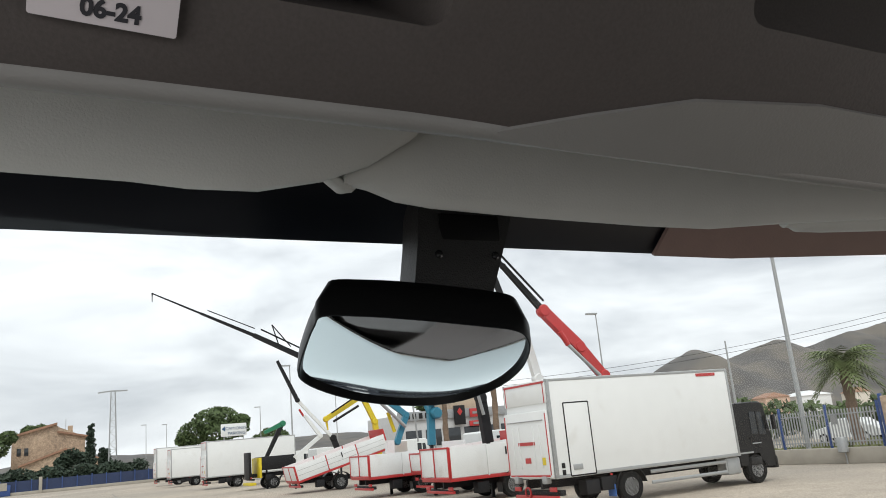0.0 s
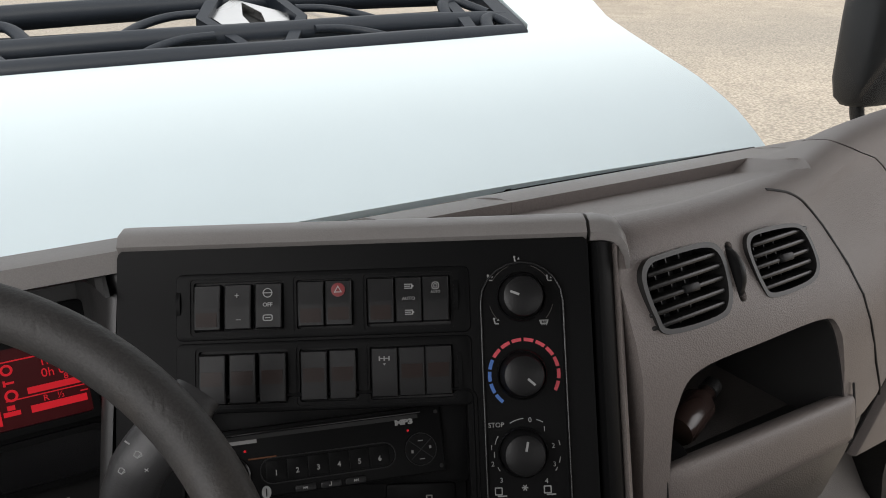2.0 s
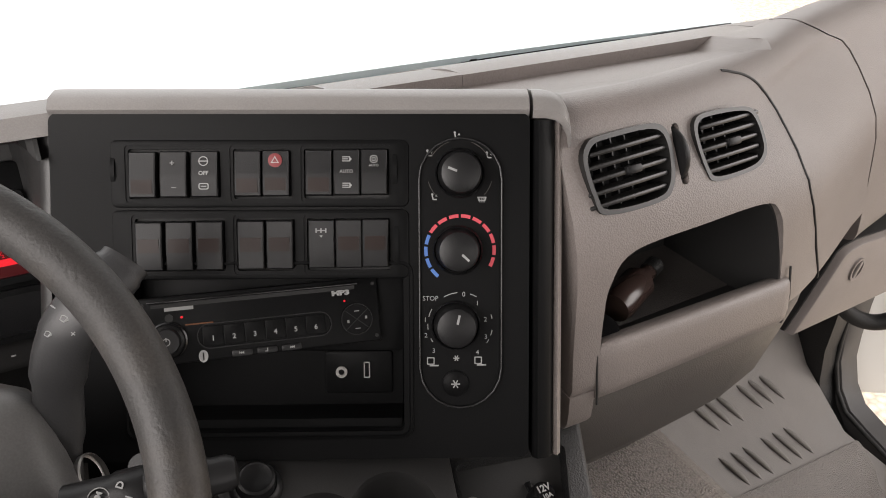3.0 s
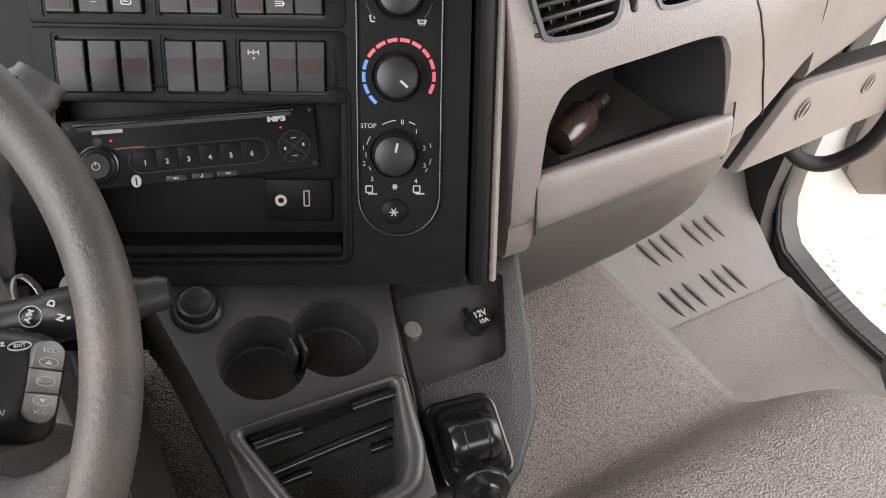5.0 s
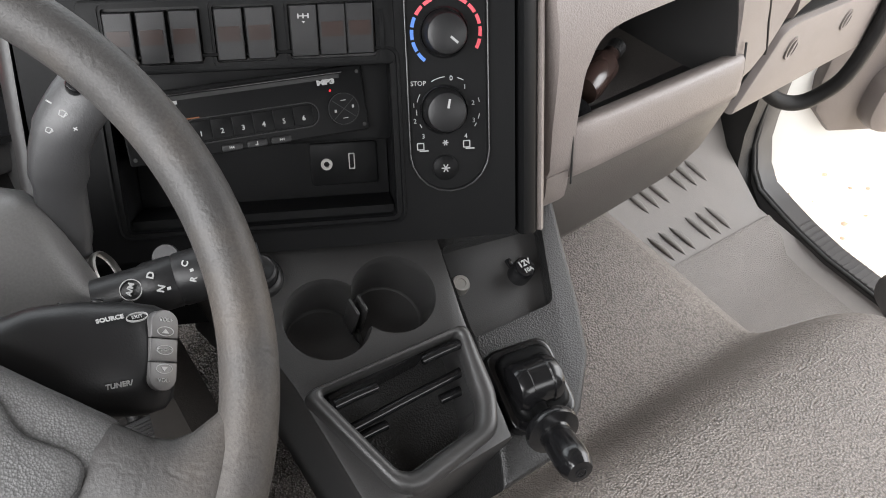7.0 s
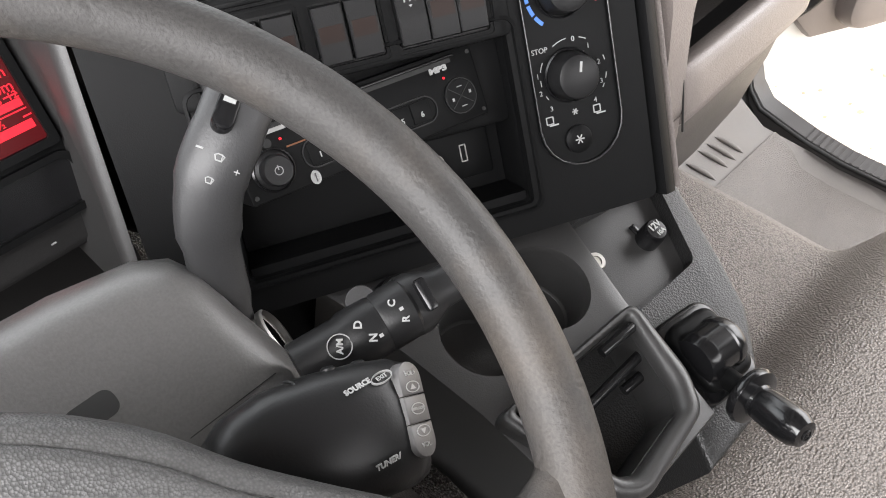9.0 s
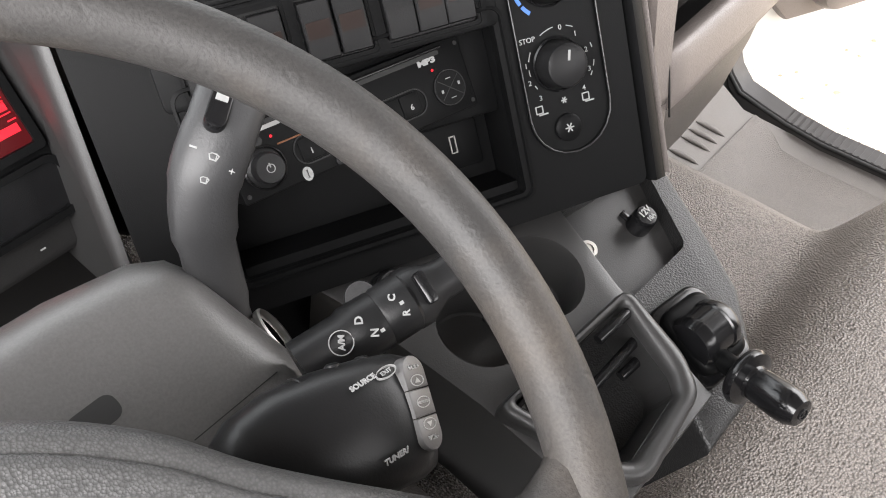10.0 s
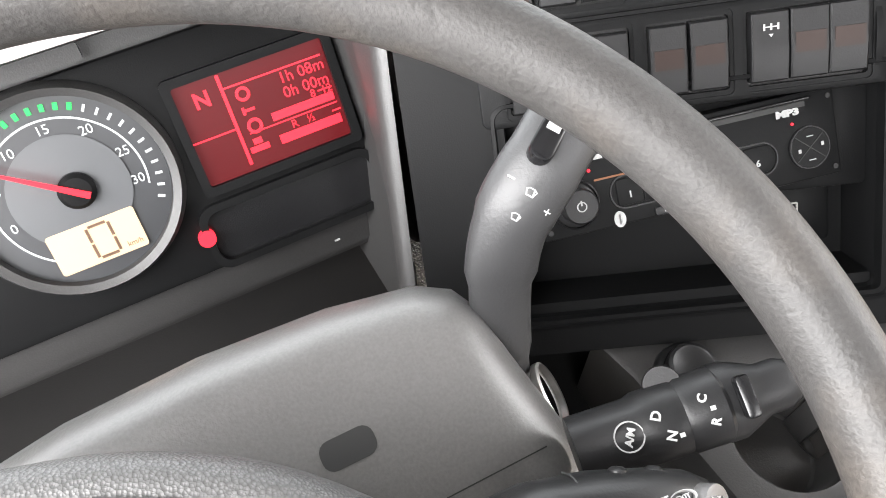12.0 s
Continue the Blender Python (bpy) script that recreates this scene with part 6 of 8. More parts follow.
part("shelf_body", bm, M_ROOF, shelf)
part("shelf_edge", tube([(CX - 1.0, 0.392, 2.479), (0.0, 0.392, 2.479), (0.22, 0.392, 2.478), (0.5, 0.392, 2.471), (0.9, 0.392, 2.467), (1.42, 0.392, 2.464)], 0.0065, 10), M_SHELFLIT, shelf, "lip of the shelf, coloured paler for the windscreen light it catches")
under = []
for x, f in ((0.245, 0.05), (0.30, 0.45), (0.36, 0.8), (0.45, 1.0), (0.70, 1.0), (1.0, 1.0), (CX + 0.92, 1.0)):
    z3 = float(np.interp(x, [0.235, 0.30, 0.5, 0.9, CX + 0.93], [-0.001, -0.004, -0.008, -0.012, -0.015]))
    a, b = Vector((x, 0.345, 2.502 + z3)), Vector((x, 0.392, 2.475 + z3))
    a = b + (a - b) * f
    n = Vector((0, -0.5, -0.866))
    under.append([b + n * 0.0025, a + n * 0.0025, a - n * 0.004, b - n * 0.004])
part("lip_underside", loft(under, deg=40), M_SHELFLIT, shelf, "underside of the shelf lip, coloured paler for the light on it")
note = thing("paper_note", "white paper note with handwriting taped to the overhead shelf", "note")
NM = axes((0.0625, 0.3577, 2.5062), (0.9994, 0.02, -0.03), (0.03, -0.6, 0.8), (0, -0.8, -0.6))
# white paper; the dim light under the shelf is put into its colour
part("paper", prism(round_rect(0.054, 0.036, 0.001, 2), 0.002, 0.0026, NM), mat("dimmed_white_paper", (0.50, 0.46, 0.47), 0.7, var=0.04), note)
M_INK = mat("black_ink", (0.02, 0.02, 0.025), 0.6, var=0.1)
words("06-24", 0.0095, NM @ T(0.002, -0.0120, 0.0027), M_INK, note, "handwriting", depth=0.0002, bold=0.0004)
part("scrawl", box((0.036, 0.005, 0.0003), (0.003, 0.006, 0.0028), NM), M_INK, note)


def visor(pts_low, pts_top, thick, name_label):
    """A padded sun visor hanging below the header; edges rounded."""
    th = thing("sun_visor", name_label, "sun visor", "sun visors over the windscreen")
    sec = []
    for (a, b) in zip(pts_low, pts_top):
        a, b = Vector(a), Vector(b)
        d = (a - b).normalized()
        n = Vector((1, 0, 0)).cross(d).normalized()
        loop = []
        L = (a - b).length
        for s, h in ((0.0, 0.5), (0.1, 0.9), (0.35, 1.0), (0.7, 0.95), (0.9, 0.7), (0.98, 0.35)):
            loop.append(b + d * L * s + n * thick * h)
        for s, h in ((1.0, 0.0), (0.98, 0.35), (0.9, 0.7), (0.7, 0.95), (0.35, 1.0), (0.1, 0.9), (0.0, 0.5)):
            loop.append(b + d * L * s - n * thick * h)
        sec.append(loop)
    part("visor_pad", loft(sec, deg=60), M_VISOR, th)
    return th


visor([(-0.40, 0.56, 2.495), (-0.1, 0.56, 2.495), (0.02, 0.56, 2.4955), (0.09, 0.56, 2.4945), (0.125, 0.56, 2.492), (0.17, 0.56, 2.493), (0.215, 0.56, 2.503), (0.25, 0.56, 2.517), (0.285, 0.56, 2.540), (0.302, 0.56, 2.556)],
      [(-0.40, 0.545, 2.60), (-0.1, 0.545, 2.60), (0.02, 0.545, 2.60), (0.09, 0.545, 2.60), (0.125, 0.545, 2.60), (0.17, 0.545, 2.60), (0.215, 0.545, 2.60), (0.25, 0.545, 2.60), (0.285, 0.545, 2.595), (0.302, 0.545, 2.59)], 0.010, "pale grey padded sun visor over the driver's side")
visor([(0.236, 0.585, 2.514), (0.26, 0.585, 2.507), (0.28, 0.585, 2.500), (0.31, 0.585, 2.4965), (0.40, 0.585, 2.4935), (0.52, 0.585, 2.4915), (0.60, 0.585, 2.492), (0.70, 0.585, 2.5015), (0.85, 0.585, 2.513), (0.95, 0.585, 2.522)],
      [(0.236, 0.57, 2.520), (0.26, 0.57, 2.535), (0.28, 0.57, 2.555), (0.31, 0.57, 2.60), (0.40, 0.57, 2.60), (0.52, 0.57, 2.60), (0.60, 0.57, 2.60), (0.70, 0.57, 2.60), (0.85, 0.57, 2.60), (0.95, 0.57, 2.60)], 0.010, "pale grey padded sun visor over the middle")
v3 = visor([(0.715, 0.60, 2.508), (0.74, 0.60, 2.499), (0.78, 0.60, 2.500), (1.05, 0.60, 2.515), (1.32, 0.60, 2.53)], [(0.715, 0.59, 2.512), (0.74, 0.59, 2.53), (0.78, 0.59, 2.60), (1.05, 0.59, 2.60), (1.32, 0.59, 2.60)], 0.010, "pale grey padded sun visor over the passenger's side")
part("pivot", tube([(0.222, 0.573, 2.515), (0.236, 0.580, 2.508), (0.245, 0.586, 2.512)], 0.006, 8), M_VISOR, v3)

# ---- kerb mirror hung from the header ----
mirror = thing("kerb_mirror", "black framed convex mirror hung from the windscreen header", "mirror")
MN = Vector((-0.216, -0.292, -0.932)).normalized()
MX = Vector((0.971, -0.165, -0.173))
MX = (MX - MN * MX.dot(MN)).normalized()
MY = MN.cross(MX)
MIR = axes((0.352, 0.697, 2.394), MX, MY, MN) @ Matrix.Scale(1.06, 4)
outline = [(p[0] * (1.16 if p[0] > 0 else 1.0), p[1] * (0.66 if p[1] > 0 else 1.10)) for p in curve_points([(-0.103, 0.05, 0), (-0.1, 0.074, 0), (-0.073, 0.086, 0), (-0.037, 0.094, 0), (0.018, 0.101, 0), (0.045, 0.102, 0), (0.058, 0.087, 0), (0.068, 0.05, 0), (0.072, -0.003, 0), (0.064, -0.04, 0), (0.042, -0.072, 0), (0.009, -0.088, 0), (-0.033, -0.09, 0), (-0.072, -0.079, 0), (-0.097, -0.061, 0), (-0.103, -0.036, 0), (-0.104, 0.011, 0)], 4, True)]
hs = []
for z, k in ((-0.045, 0.70), (-0.035, 0.92), (-0.015, 1.0), (-0.003, 1.0), (0.001, 0.990), (0.001, 0.976), (-0.004, 0.966)):
    hs.append([(x * k, y * k, z) for x, y in outline])
part("housing", loft(hs, m=MIR, deg=50), M_BLACK, mirror)
bm = bmesh.new()
rings = []
for k in (1.0, 0.9, 0.75, 0.6, 0.45, 0.3, 0.15):
    rings.append([bm.verts.new((x * 0.968 * k, y * 0.968 * k, -0.003 + 0.014 * (1 - k * k))) for x, y in outline])
cv = bm.verts.new((0, 0, 0.011))
n = len(outline)
for a, b in zip(rings, rings[1:]):
    for k in range(n):
        bm.faces.new((a[k], a[(k + 1) % n], b[(k + 1) % n], b[k]))
for k in range(n):
    bm.faces.new((rings[-1][k], rings[-1][(k + 1) % n], cv))
bmesh.ops.recalc_face_normals(bm, faces=bm.faces)
bmesh.ops.transform(bm, matrix=MIR, verts=bm.verts)
part("mirror_glass", smooth(bm, 80), M_MIRROR, mirror, "convex silvered mirror glass")
sk = [[(0.372 + a * w * 1.05, y + 0.03, z) for a, y in ((-1, y0), (1, y0), (1, y0 + 0.035), (-1, y0 + 0.035))] for w, y0, z in ((0.036, 0.655, 2.430), (0.038, 0.655, 2.445), (0.044, 0.66, 2.50), (0.048, 0.665, 2.53), (0.048, 0.665, 2.62))]
sk = [[(x + (z - 2.43) * 0.32, y, z) for x, y, z in s] for s in sk]
part("stalk", loft(sk, deg=30), M_BLACKR, mirror)
part("stalk_plate", box((0.064, 0.004, 0.028), (0.405, 0.6925, 2.515), None, 0.002), M_BLACK, mirror)
for dx in (-0.028, 0.032):
    part("screw", lathe([(0.004, 0), (0.004, 0.003), (0.002, 0.004)], 12, face_y((0.396 + dx, 0.691, 2.488))), M_BLACKG, mirror)

# black dotted band and pale trim along the top of the glass
band = thing("header_band", "brown tinted trim along the top of the windscreen", "trim", kind="structure")
brown = []
for x in (0.69, 0.75, 0.815, 0.95, 1.135, 1.30, 1.42):
    dy, dz = (float(np.interp(x, [h[0] for h in HEADER], [h[k] for h in HEADER])) for k in (1, 2))
    brown.append([(x, 0.762 + dy, 2.5035 + dz), (x, 0.657, 2.5985), (x, 0.653, 2.5955), (x, 0.758 + dy, 2.5005 + dz)])
part("brown_trim", loft(brown), mat("brown_trim_vinyl", (0.20, 0.13, 0.11), 0.6, var=0.15, bump=0.3, bscale=300), band)

# ---- right-hand door mirror ----
dm2 = thing("door_mirror", "grey two-piece truck door mirror on black tube arms", "door mirror")
M_MIRSHELL = mat("dark_mirror_shell", (0.022, 0.022, 0.023), 0.5, bump=0.3, bscale=600, var=0.06, spec=0.35)
def shell(x0, x1, z0, z1, y, dep):
    sec = []
    for f, k in ((0, 0.55), (0.04, 0.82), (0.15, 0.97), (0.5, 1.0), (0.85, 0.97), (0.96, 0.82), (1, 0.55)):
        z = z0 + (z1 - z0) * f
        cx, hw = (x0 + x1) / 2, (x1 - x0) / 2 * (0.75 + 0.25 * k)
        sec.append([(cx + hw * math.copysign(abs(math.cos(t)) ** 0.55, math.cos(t)), y + dep * k * math.copysign(abs(math.sin(t)) ** 0.6, math.sin(t)), z) for t in circ24])
    return loft(sec, deg=60)
part("upper_shell", shell(1.555, 1.82, 2.24, 2.50, 1.03, 0.06), M_MIRSHELL, dm2)
part("lower_shell", shell(1.515, 1.82, 1.862, 2.205, 1.03, 0.06), M_MIRSHELL, dm2)
part("lower_arm", tube(curve_points([(1.565, 1.03, 1.90), (1.565, 1.025, 1.845), (1.575, 1.01, 1.815), (1.60, 0.98, 1.800), (1.60, 0.90, 1.795), (1.50, 0.86, 1.79)], 5), 0.014, 10), M_BLACKR, dm2)
part("inner_edge", tube([(1.66, 0.965, 1.87), (1.60, 0.962, 1.95), (1.63, 0.962, 2.15)], 0.010, 8), M_BLACKR, dm2)
part("arm", tube(curve_points([(1.43, 0.86, 1.74), (1.60, 1.0, 1.73), (1.68, 1.03, 1.74), (1.70, 1.03, 1.80), (1.70, 1.03, 2.5), (1.68, 1.03, 2.58), (1.60, 0.98, 2.60), (1.46, 0.86, 2.58)], 6), 0.018, 12), M_BLACKR, dm2)

# ---- open front flap with its grille ----
def flap_z(x, y):
    d = abs(x - CX)
    return 1.636 + 0.236 * y + 0.012 * (1 - (d / 0.8) ** 2) - 0.10 * max(0, d - 0.62) ** 2 - 0.022 * max(0, (1.12 - y) / 0.18) ** 2


def flap_half(y):
    return float(np.interp(y, [0.9, 0.96, 1.05, 1.2, 1.45, 1.55, 1.64, 1.69, 1.71, 1.76, 1.816], [0.69, 0.71, 0.738, 0.776, 0.80, 0.815, 0.85, 0.87, 0.862, 0.76, 0.634]))


flap = thing("front_flap", "pale white truck front flap hinged open below the windscreen", "bonnet")
rows = []
for k in range(25):
    y = 0.945 + 0.86 * k / 24
    hw = flap_half(y)
    rows.append([(CX + hw * (i / 20 - 1), y, flap_z(CX + hw * (i / 20 - 1), y)) for i in range(41)])
top = loft(rows, closed=False)
bmesh.ops.solidify(top, geom=top.faces[:], thickness=0.025)
GX, GY0, GY1 = 0.58, 1.462, 1.84
gr = curve_points([(CX - GX - 0.12, GY0 + 0.02, 0), (CX - 0.3, GY0 + 0.004, 0), (CX, GY0, 0), (CX + 0.3, GY0 + 0.004, 0), (1.062, GY0 + 0.02, 0)], 6)
go = [(p[0], p[1]) for p in gr] + [(1.082, GY0 + 0.05), (1.132, GY1 - 0.06), (1.132, 2.3), (CX - GX - 0.02, 2.3), (CX - GX - 0.04, GY1 - 0.09), (CX - GX - 0.13, GY0 + 0.05)]
skin = cut(top, [prism(go, 1.5, 2.6)])
part("flap_skin", skin, M_PAINTW, flap)
# grille: frame, three bars, slanted ribs and a hexagonal badge
def gz(y, x=CX):
    return 1.636 + 0.236 * y - 0.02


def gbar(pts, r, flatk=0.7, name="grille_bar"):
    part(name, tube(curve_points([(x, y, gz(y) + dz) for x, y, dz in pts], 4), r, 10, flat=flatk), M_GRILLE, flap)


M_GRILLE = mat("slate_grille_plastic", (0.0125, 0.0165, 0.0235), 0.5, spec=0.3, bump=0.3, bscale=500, var=0.08)
gbar([(CX - 0.72, GY0 + 0.030, 0.012), (CX - 0.3, GY0 + 0.018, 0.02), (CX, GY0 + 0.014, 0.02), (CX + 0.3, GY0 + 0.018, 0.02), (CX + 0.535, GY0 + 0.030, 0.012)], 0.033)
gbar([(CX - 0.70, GY0 + 0.145, 0.0), (CX - 0.3, GY0 + 0.150, 0.006), (CX, GY0 + 0.150, 0.006), (CX + 0.3, GY0 + 0.150, 0.006), (CX + 0.56, GY0 + 0.145, 0.0)], 0.034)
gbar([(CX - 0.68, GY1 - 0.060, 0.0), (CX - 0.3, GY1 - 0.030, 0.0), (CX, GY1 - 0.022, 0.0), (CX + 0.3, GY1 - 0.030, 0.0), (CX + 0.59, GY1 - 0.045, 0.0)], 0.036)
for sx in (-1, 1):
    gbar([(CX + sx * 0.53, GY0 + 0.028, 0.010), (CX + sx * 0.565, GY0 + 0.15, 0.006), (CX + sx * 0.60, GY1 - 0.05, 0.0)], 0.020, 0.6)
    gbar([(CX + sx * 0.46, GY0 + 0.03, 0.022), (CX + sx * 0.49, GY0 + 0.10, 0.024), (CX + sx * 0.52, GY0 + 0.112, 0.022), (CX + sx * 0.54, GY0 + 0.05, 0.016)], 0.014)
    gbar([(CX + sx * 0.42, GY0 + 0.15, 0.014), (CX + sx * 0.445, GY0 + 0.22, 0.020), (CX + sx * 0.485, GY0 + 0.232, 0.020), (CX + sx * 0.535, GY0 + 0.17, 0.012)], 0.014)
    for y0 in (GY0 + 0.03, GY0 + 0.155):
        gbar([(CX + sx * 0.10, y0 + 0.085, 0.022), (CX + sx * 0.16, y0 + 0.082, 0.020), (CX + sx * 0.22, y0 + 0.055, 0.016), (CX + sx * 0.27, y0 + 0.005, 0.012)], 0.012)
    for y0 in (GY0 + 0.085, GY0 + 0.205):
        part("grille_fin", loft([[(CX + sx * x, y0 + dy, gz(y0) - 0.002), (CX + sx * x, y0 + dy + 0.03, gz(y0) - 0.002), (CX + sx * x, y0 + dy + 0.03, gz(y0) - 0.012), (CX + sx * x, y0 + dy, gz(y0) - 0.012)] for x, dy in ((0.40, -0.01), (0.5, 0.0))]), M_GRILLE, flap)
part("grille_end", ring_prism([(1.062, GY0 + 0.022), (1.078, GY0 + 0.06), (1.122, GY1 - 0.05), (0.99, GY1 - 0.02), (0.95, GY0 + 0.14), (0.92, GY0 + 0.012)], [(1.028, GY0 + 0.05), (1.038, GY0 + 0.07), (1.078, GY1 - 0.085), (1.005, GY1 - 0.06), (0.98, GY0 + 0.14), (0.955, GY0 + 0.045)], -0.022, 0.004, T(0, 0, 1.636 + 0.236 * 0.0) @ Matrix(((1, 0, 0, 0), (0, 1, 0, 0), (0, 0.236, 1, 0), (0, 0, 0, 1))), deg=20), M_GRILLE, flap)
part("grille_pan", box((1.26, 0.37, 0.02), (0, 0, 0), T(CX - 0.06, 1.66, gz(1.66) - 0.060) @ Euler((math.atan(0.236), 0, 0)).to_matrix().to_4x4()), M_DARKSLOT, flap)
for bx in (-0.20, -0.10, 0.14):
    part("bracket", box((0.05, 0.05, 0.02), (CX + bx, GY0 + 0.075, gz(1.58) - 0.045), None, 0.004), M_PAINTW, flap)
HEXM = T(0.512, 1.668, gz(1.668) + 0.006) @ Euler((math.atan(0.236) + 0.06, 0, 0)).to_matrix().to_4x4()
hexo = [(-0.112, 0.005), (-0.030, 0.185), (0.075, 0.165), (0.112, -0.015), (0.036, -0.165), (-0.048, -0.165)]
hexi = [(-0.088, 0.005), (-0.022, 0.140), (0.062, 0.124), (0.090, -0.012), (0.028, -0.128), (-0.040, -0.128)]
part("badge_frame", ring_prism(hexo, hexi, -0.035, 0.020, HEXM, deg=20), M_GRILLE, flap)
part("badge_back", prism(hexi, -0.02, -0.012, HEXM), M_DARKSLOT, flap)
part("badge_plate", ring_prism([(-0.080, 0.042), (-0.010, 0.122), (0.084, 0.030), (0.064, -0.072), (0.006, -0.124), (-0.030, -0.110)], [(-0.012, 0.030), (0.004, 0.100), (0.030, 0.040), (0.022, -0.040), (0.004, -0.074), (-0.002, -0.06)], -0.010, 0.008, HEXM, deg=20), M_CHROME, flap, "chrome diamond badge")

# wiper lying at the foot of the glass
wip = thing("wiper", "black wiper arm and blade lying along the foot of the windscreen", "wiper")
part("arm", tube(curve_points([(0.62, 0.950, 1.829), (0.69, 0.950, 1.836), (0.80, 0.950, 1.837), (1.0, 0.945, 1.836), (1.16, 0.938, 1.836)], 5), 0.0055, 8), M_BLACKG, wip)
part("blade", tube([(0.74, 0.958, 1.833), (0.95, 0.955, 1.838), (1.185, 0.94, 1.840)], 0.005, 8), M_BLACKR, wip)
part("pivot_nut", lathe([(0.009, 0), (0.009, 0.008), (0.005, 0.012)], 16, T(0.690, 0.950, 1.831)), M_BLACK, wip)
wip2 = thing("wiper", "black wiper arm lying along the foot of the glass", "wiper")
part("arm", tube(curve_points([(0.05, 0.955, 1.845), (0.32, 0.955, 1.843), (0.45, 0.955, 1.836), (0.588, 0.952, 1.831)], 5), 0.0055, 8), M_BLACKG, wip2)
part("blade", tube([(0.10, 0.962, 1.845), (0.35, 0.962, 1.839), (0.58, 0.958, 1.829)], 0.005, 8), M_BLACKR, wip2)


# ---- parked lorries ----
RX90 = Euler((radians(90), 0, 0)).to_matrix().to_4x4()


def share(bm, material, name):
    me = bpy.data.meshes.new(name)
    bm.to_mesh(me)
    bm.free()
    me.materials.append(material)
    return me


TYRE = share(lathe([(0.26, -0.14), (0.435, -0.14), (0.47, -0.10), (0.47, 0.10), (0.435, 0.14), (0.26, 0.14)], 32, RX90), M_TYRE, "tyre")
RIMM = share(lathe([(0.02, -0.06), (0.12, -0.07), (0.14, -0.03), (0.20, -0.02), (0.245, -0.06), (0.262, -0.142), (0.275, -0.142), (0.275, 0.14), (0.02, 0.14)], 32, RX90), M_GREYRIM, "rim")


def add_wheels(th, spots):
    for x, y in spots:
        w = new("wheel", TYRE)
        w.parent = th
        w.location = (x, y, 0.47)
        r = new("rim", RIMM)
        r.parent = w


def plate(th, name, size, at, material, bevel=0.0, label=""):
    return part(name, box(size, at, None, bevel), material, th, label)


def chassis(th, x0, x1, y0, z, lamps=True):
    plate(th, "chassis_rail", (x1 - x0, 0.10, 0.26), ((x0 + x1) / 2, y0 + 0.85, z - 0.16), M_DKSTEEL)
    plate(th, "chassis_rail", (x1 - x0, 0.10, 0.26), ((x0 + x1) / 2, y0 + 1.65, z - 0.16), M_DKSTEEL)
    plate(th, "rear_crossbar", (0.12, 2.3, 0.14), (x0 + 0.2, y0 + 1.25, z - 0.42), M_DKSTEEL, 0.01)
    plate(th, "under_run_bar", (0.10, 2.3, 0.10), (x0 + 0.06, y0 + 1.25, 0.42), M_RED, 0.01)
    if lamps:
        for dy in (0.28, 2.22):
            plate(th, "tail_lamp", (0.05, 0.34, 0.13), (x0 + 0.02, y0 + dy, z - 0.30), M_RED, 0.01)
    plate(th, "tool_box", (0.5, 0.4, 0.42), (x0 + 1.35, y0 + 0.30, z - 0.35), M_DKSTEEL, 0.02)
    for dy in (0.2, 2.3):
        part("mudguard", loft([[(x0 + 2.75 + 0.60 * math.cos(a) * k, y0 + dy + w, 0.47 + 0.60 * math.sin(a) * k) for k, w in ((1, -0.2), (1, 0.2), (0.96, 0.2), (0.96, -0.2))] for a in [math.pi * (0.05 + 0.9 * i / 10) for i in range(11)]]), M_BLACKR, th)
    plate(th, "mud_flap", (0.02, 0.36, 0.36), (x0 + 2.10, y0 + 0.2, 0.42), M_BLUEMARK if z > 0.9 and x0 < 13.9 else M_BLACKR)


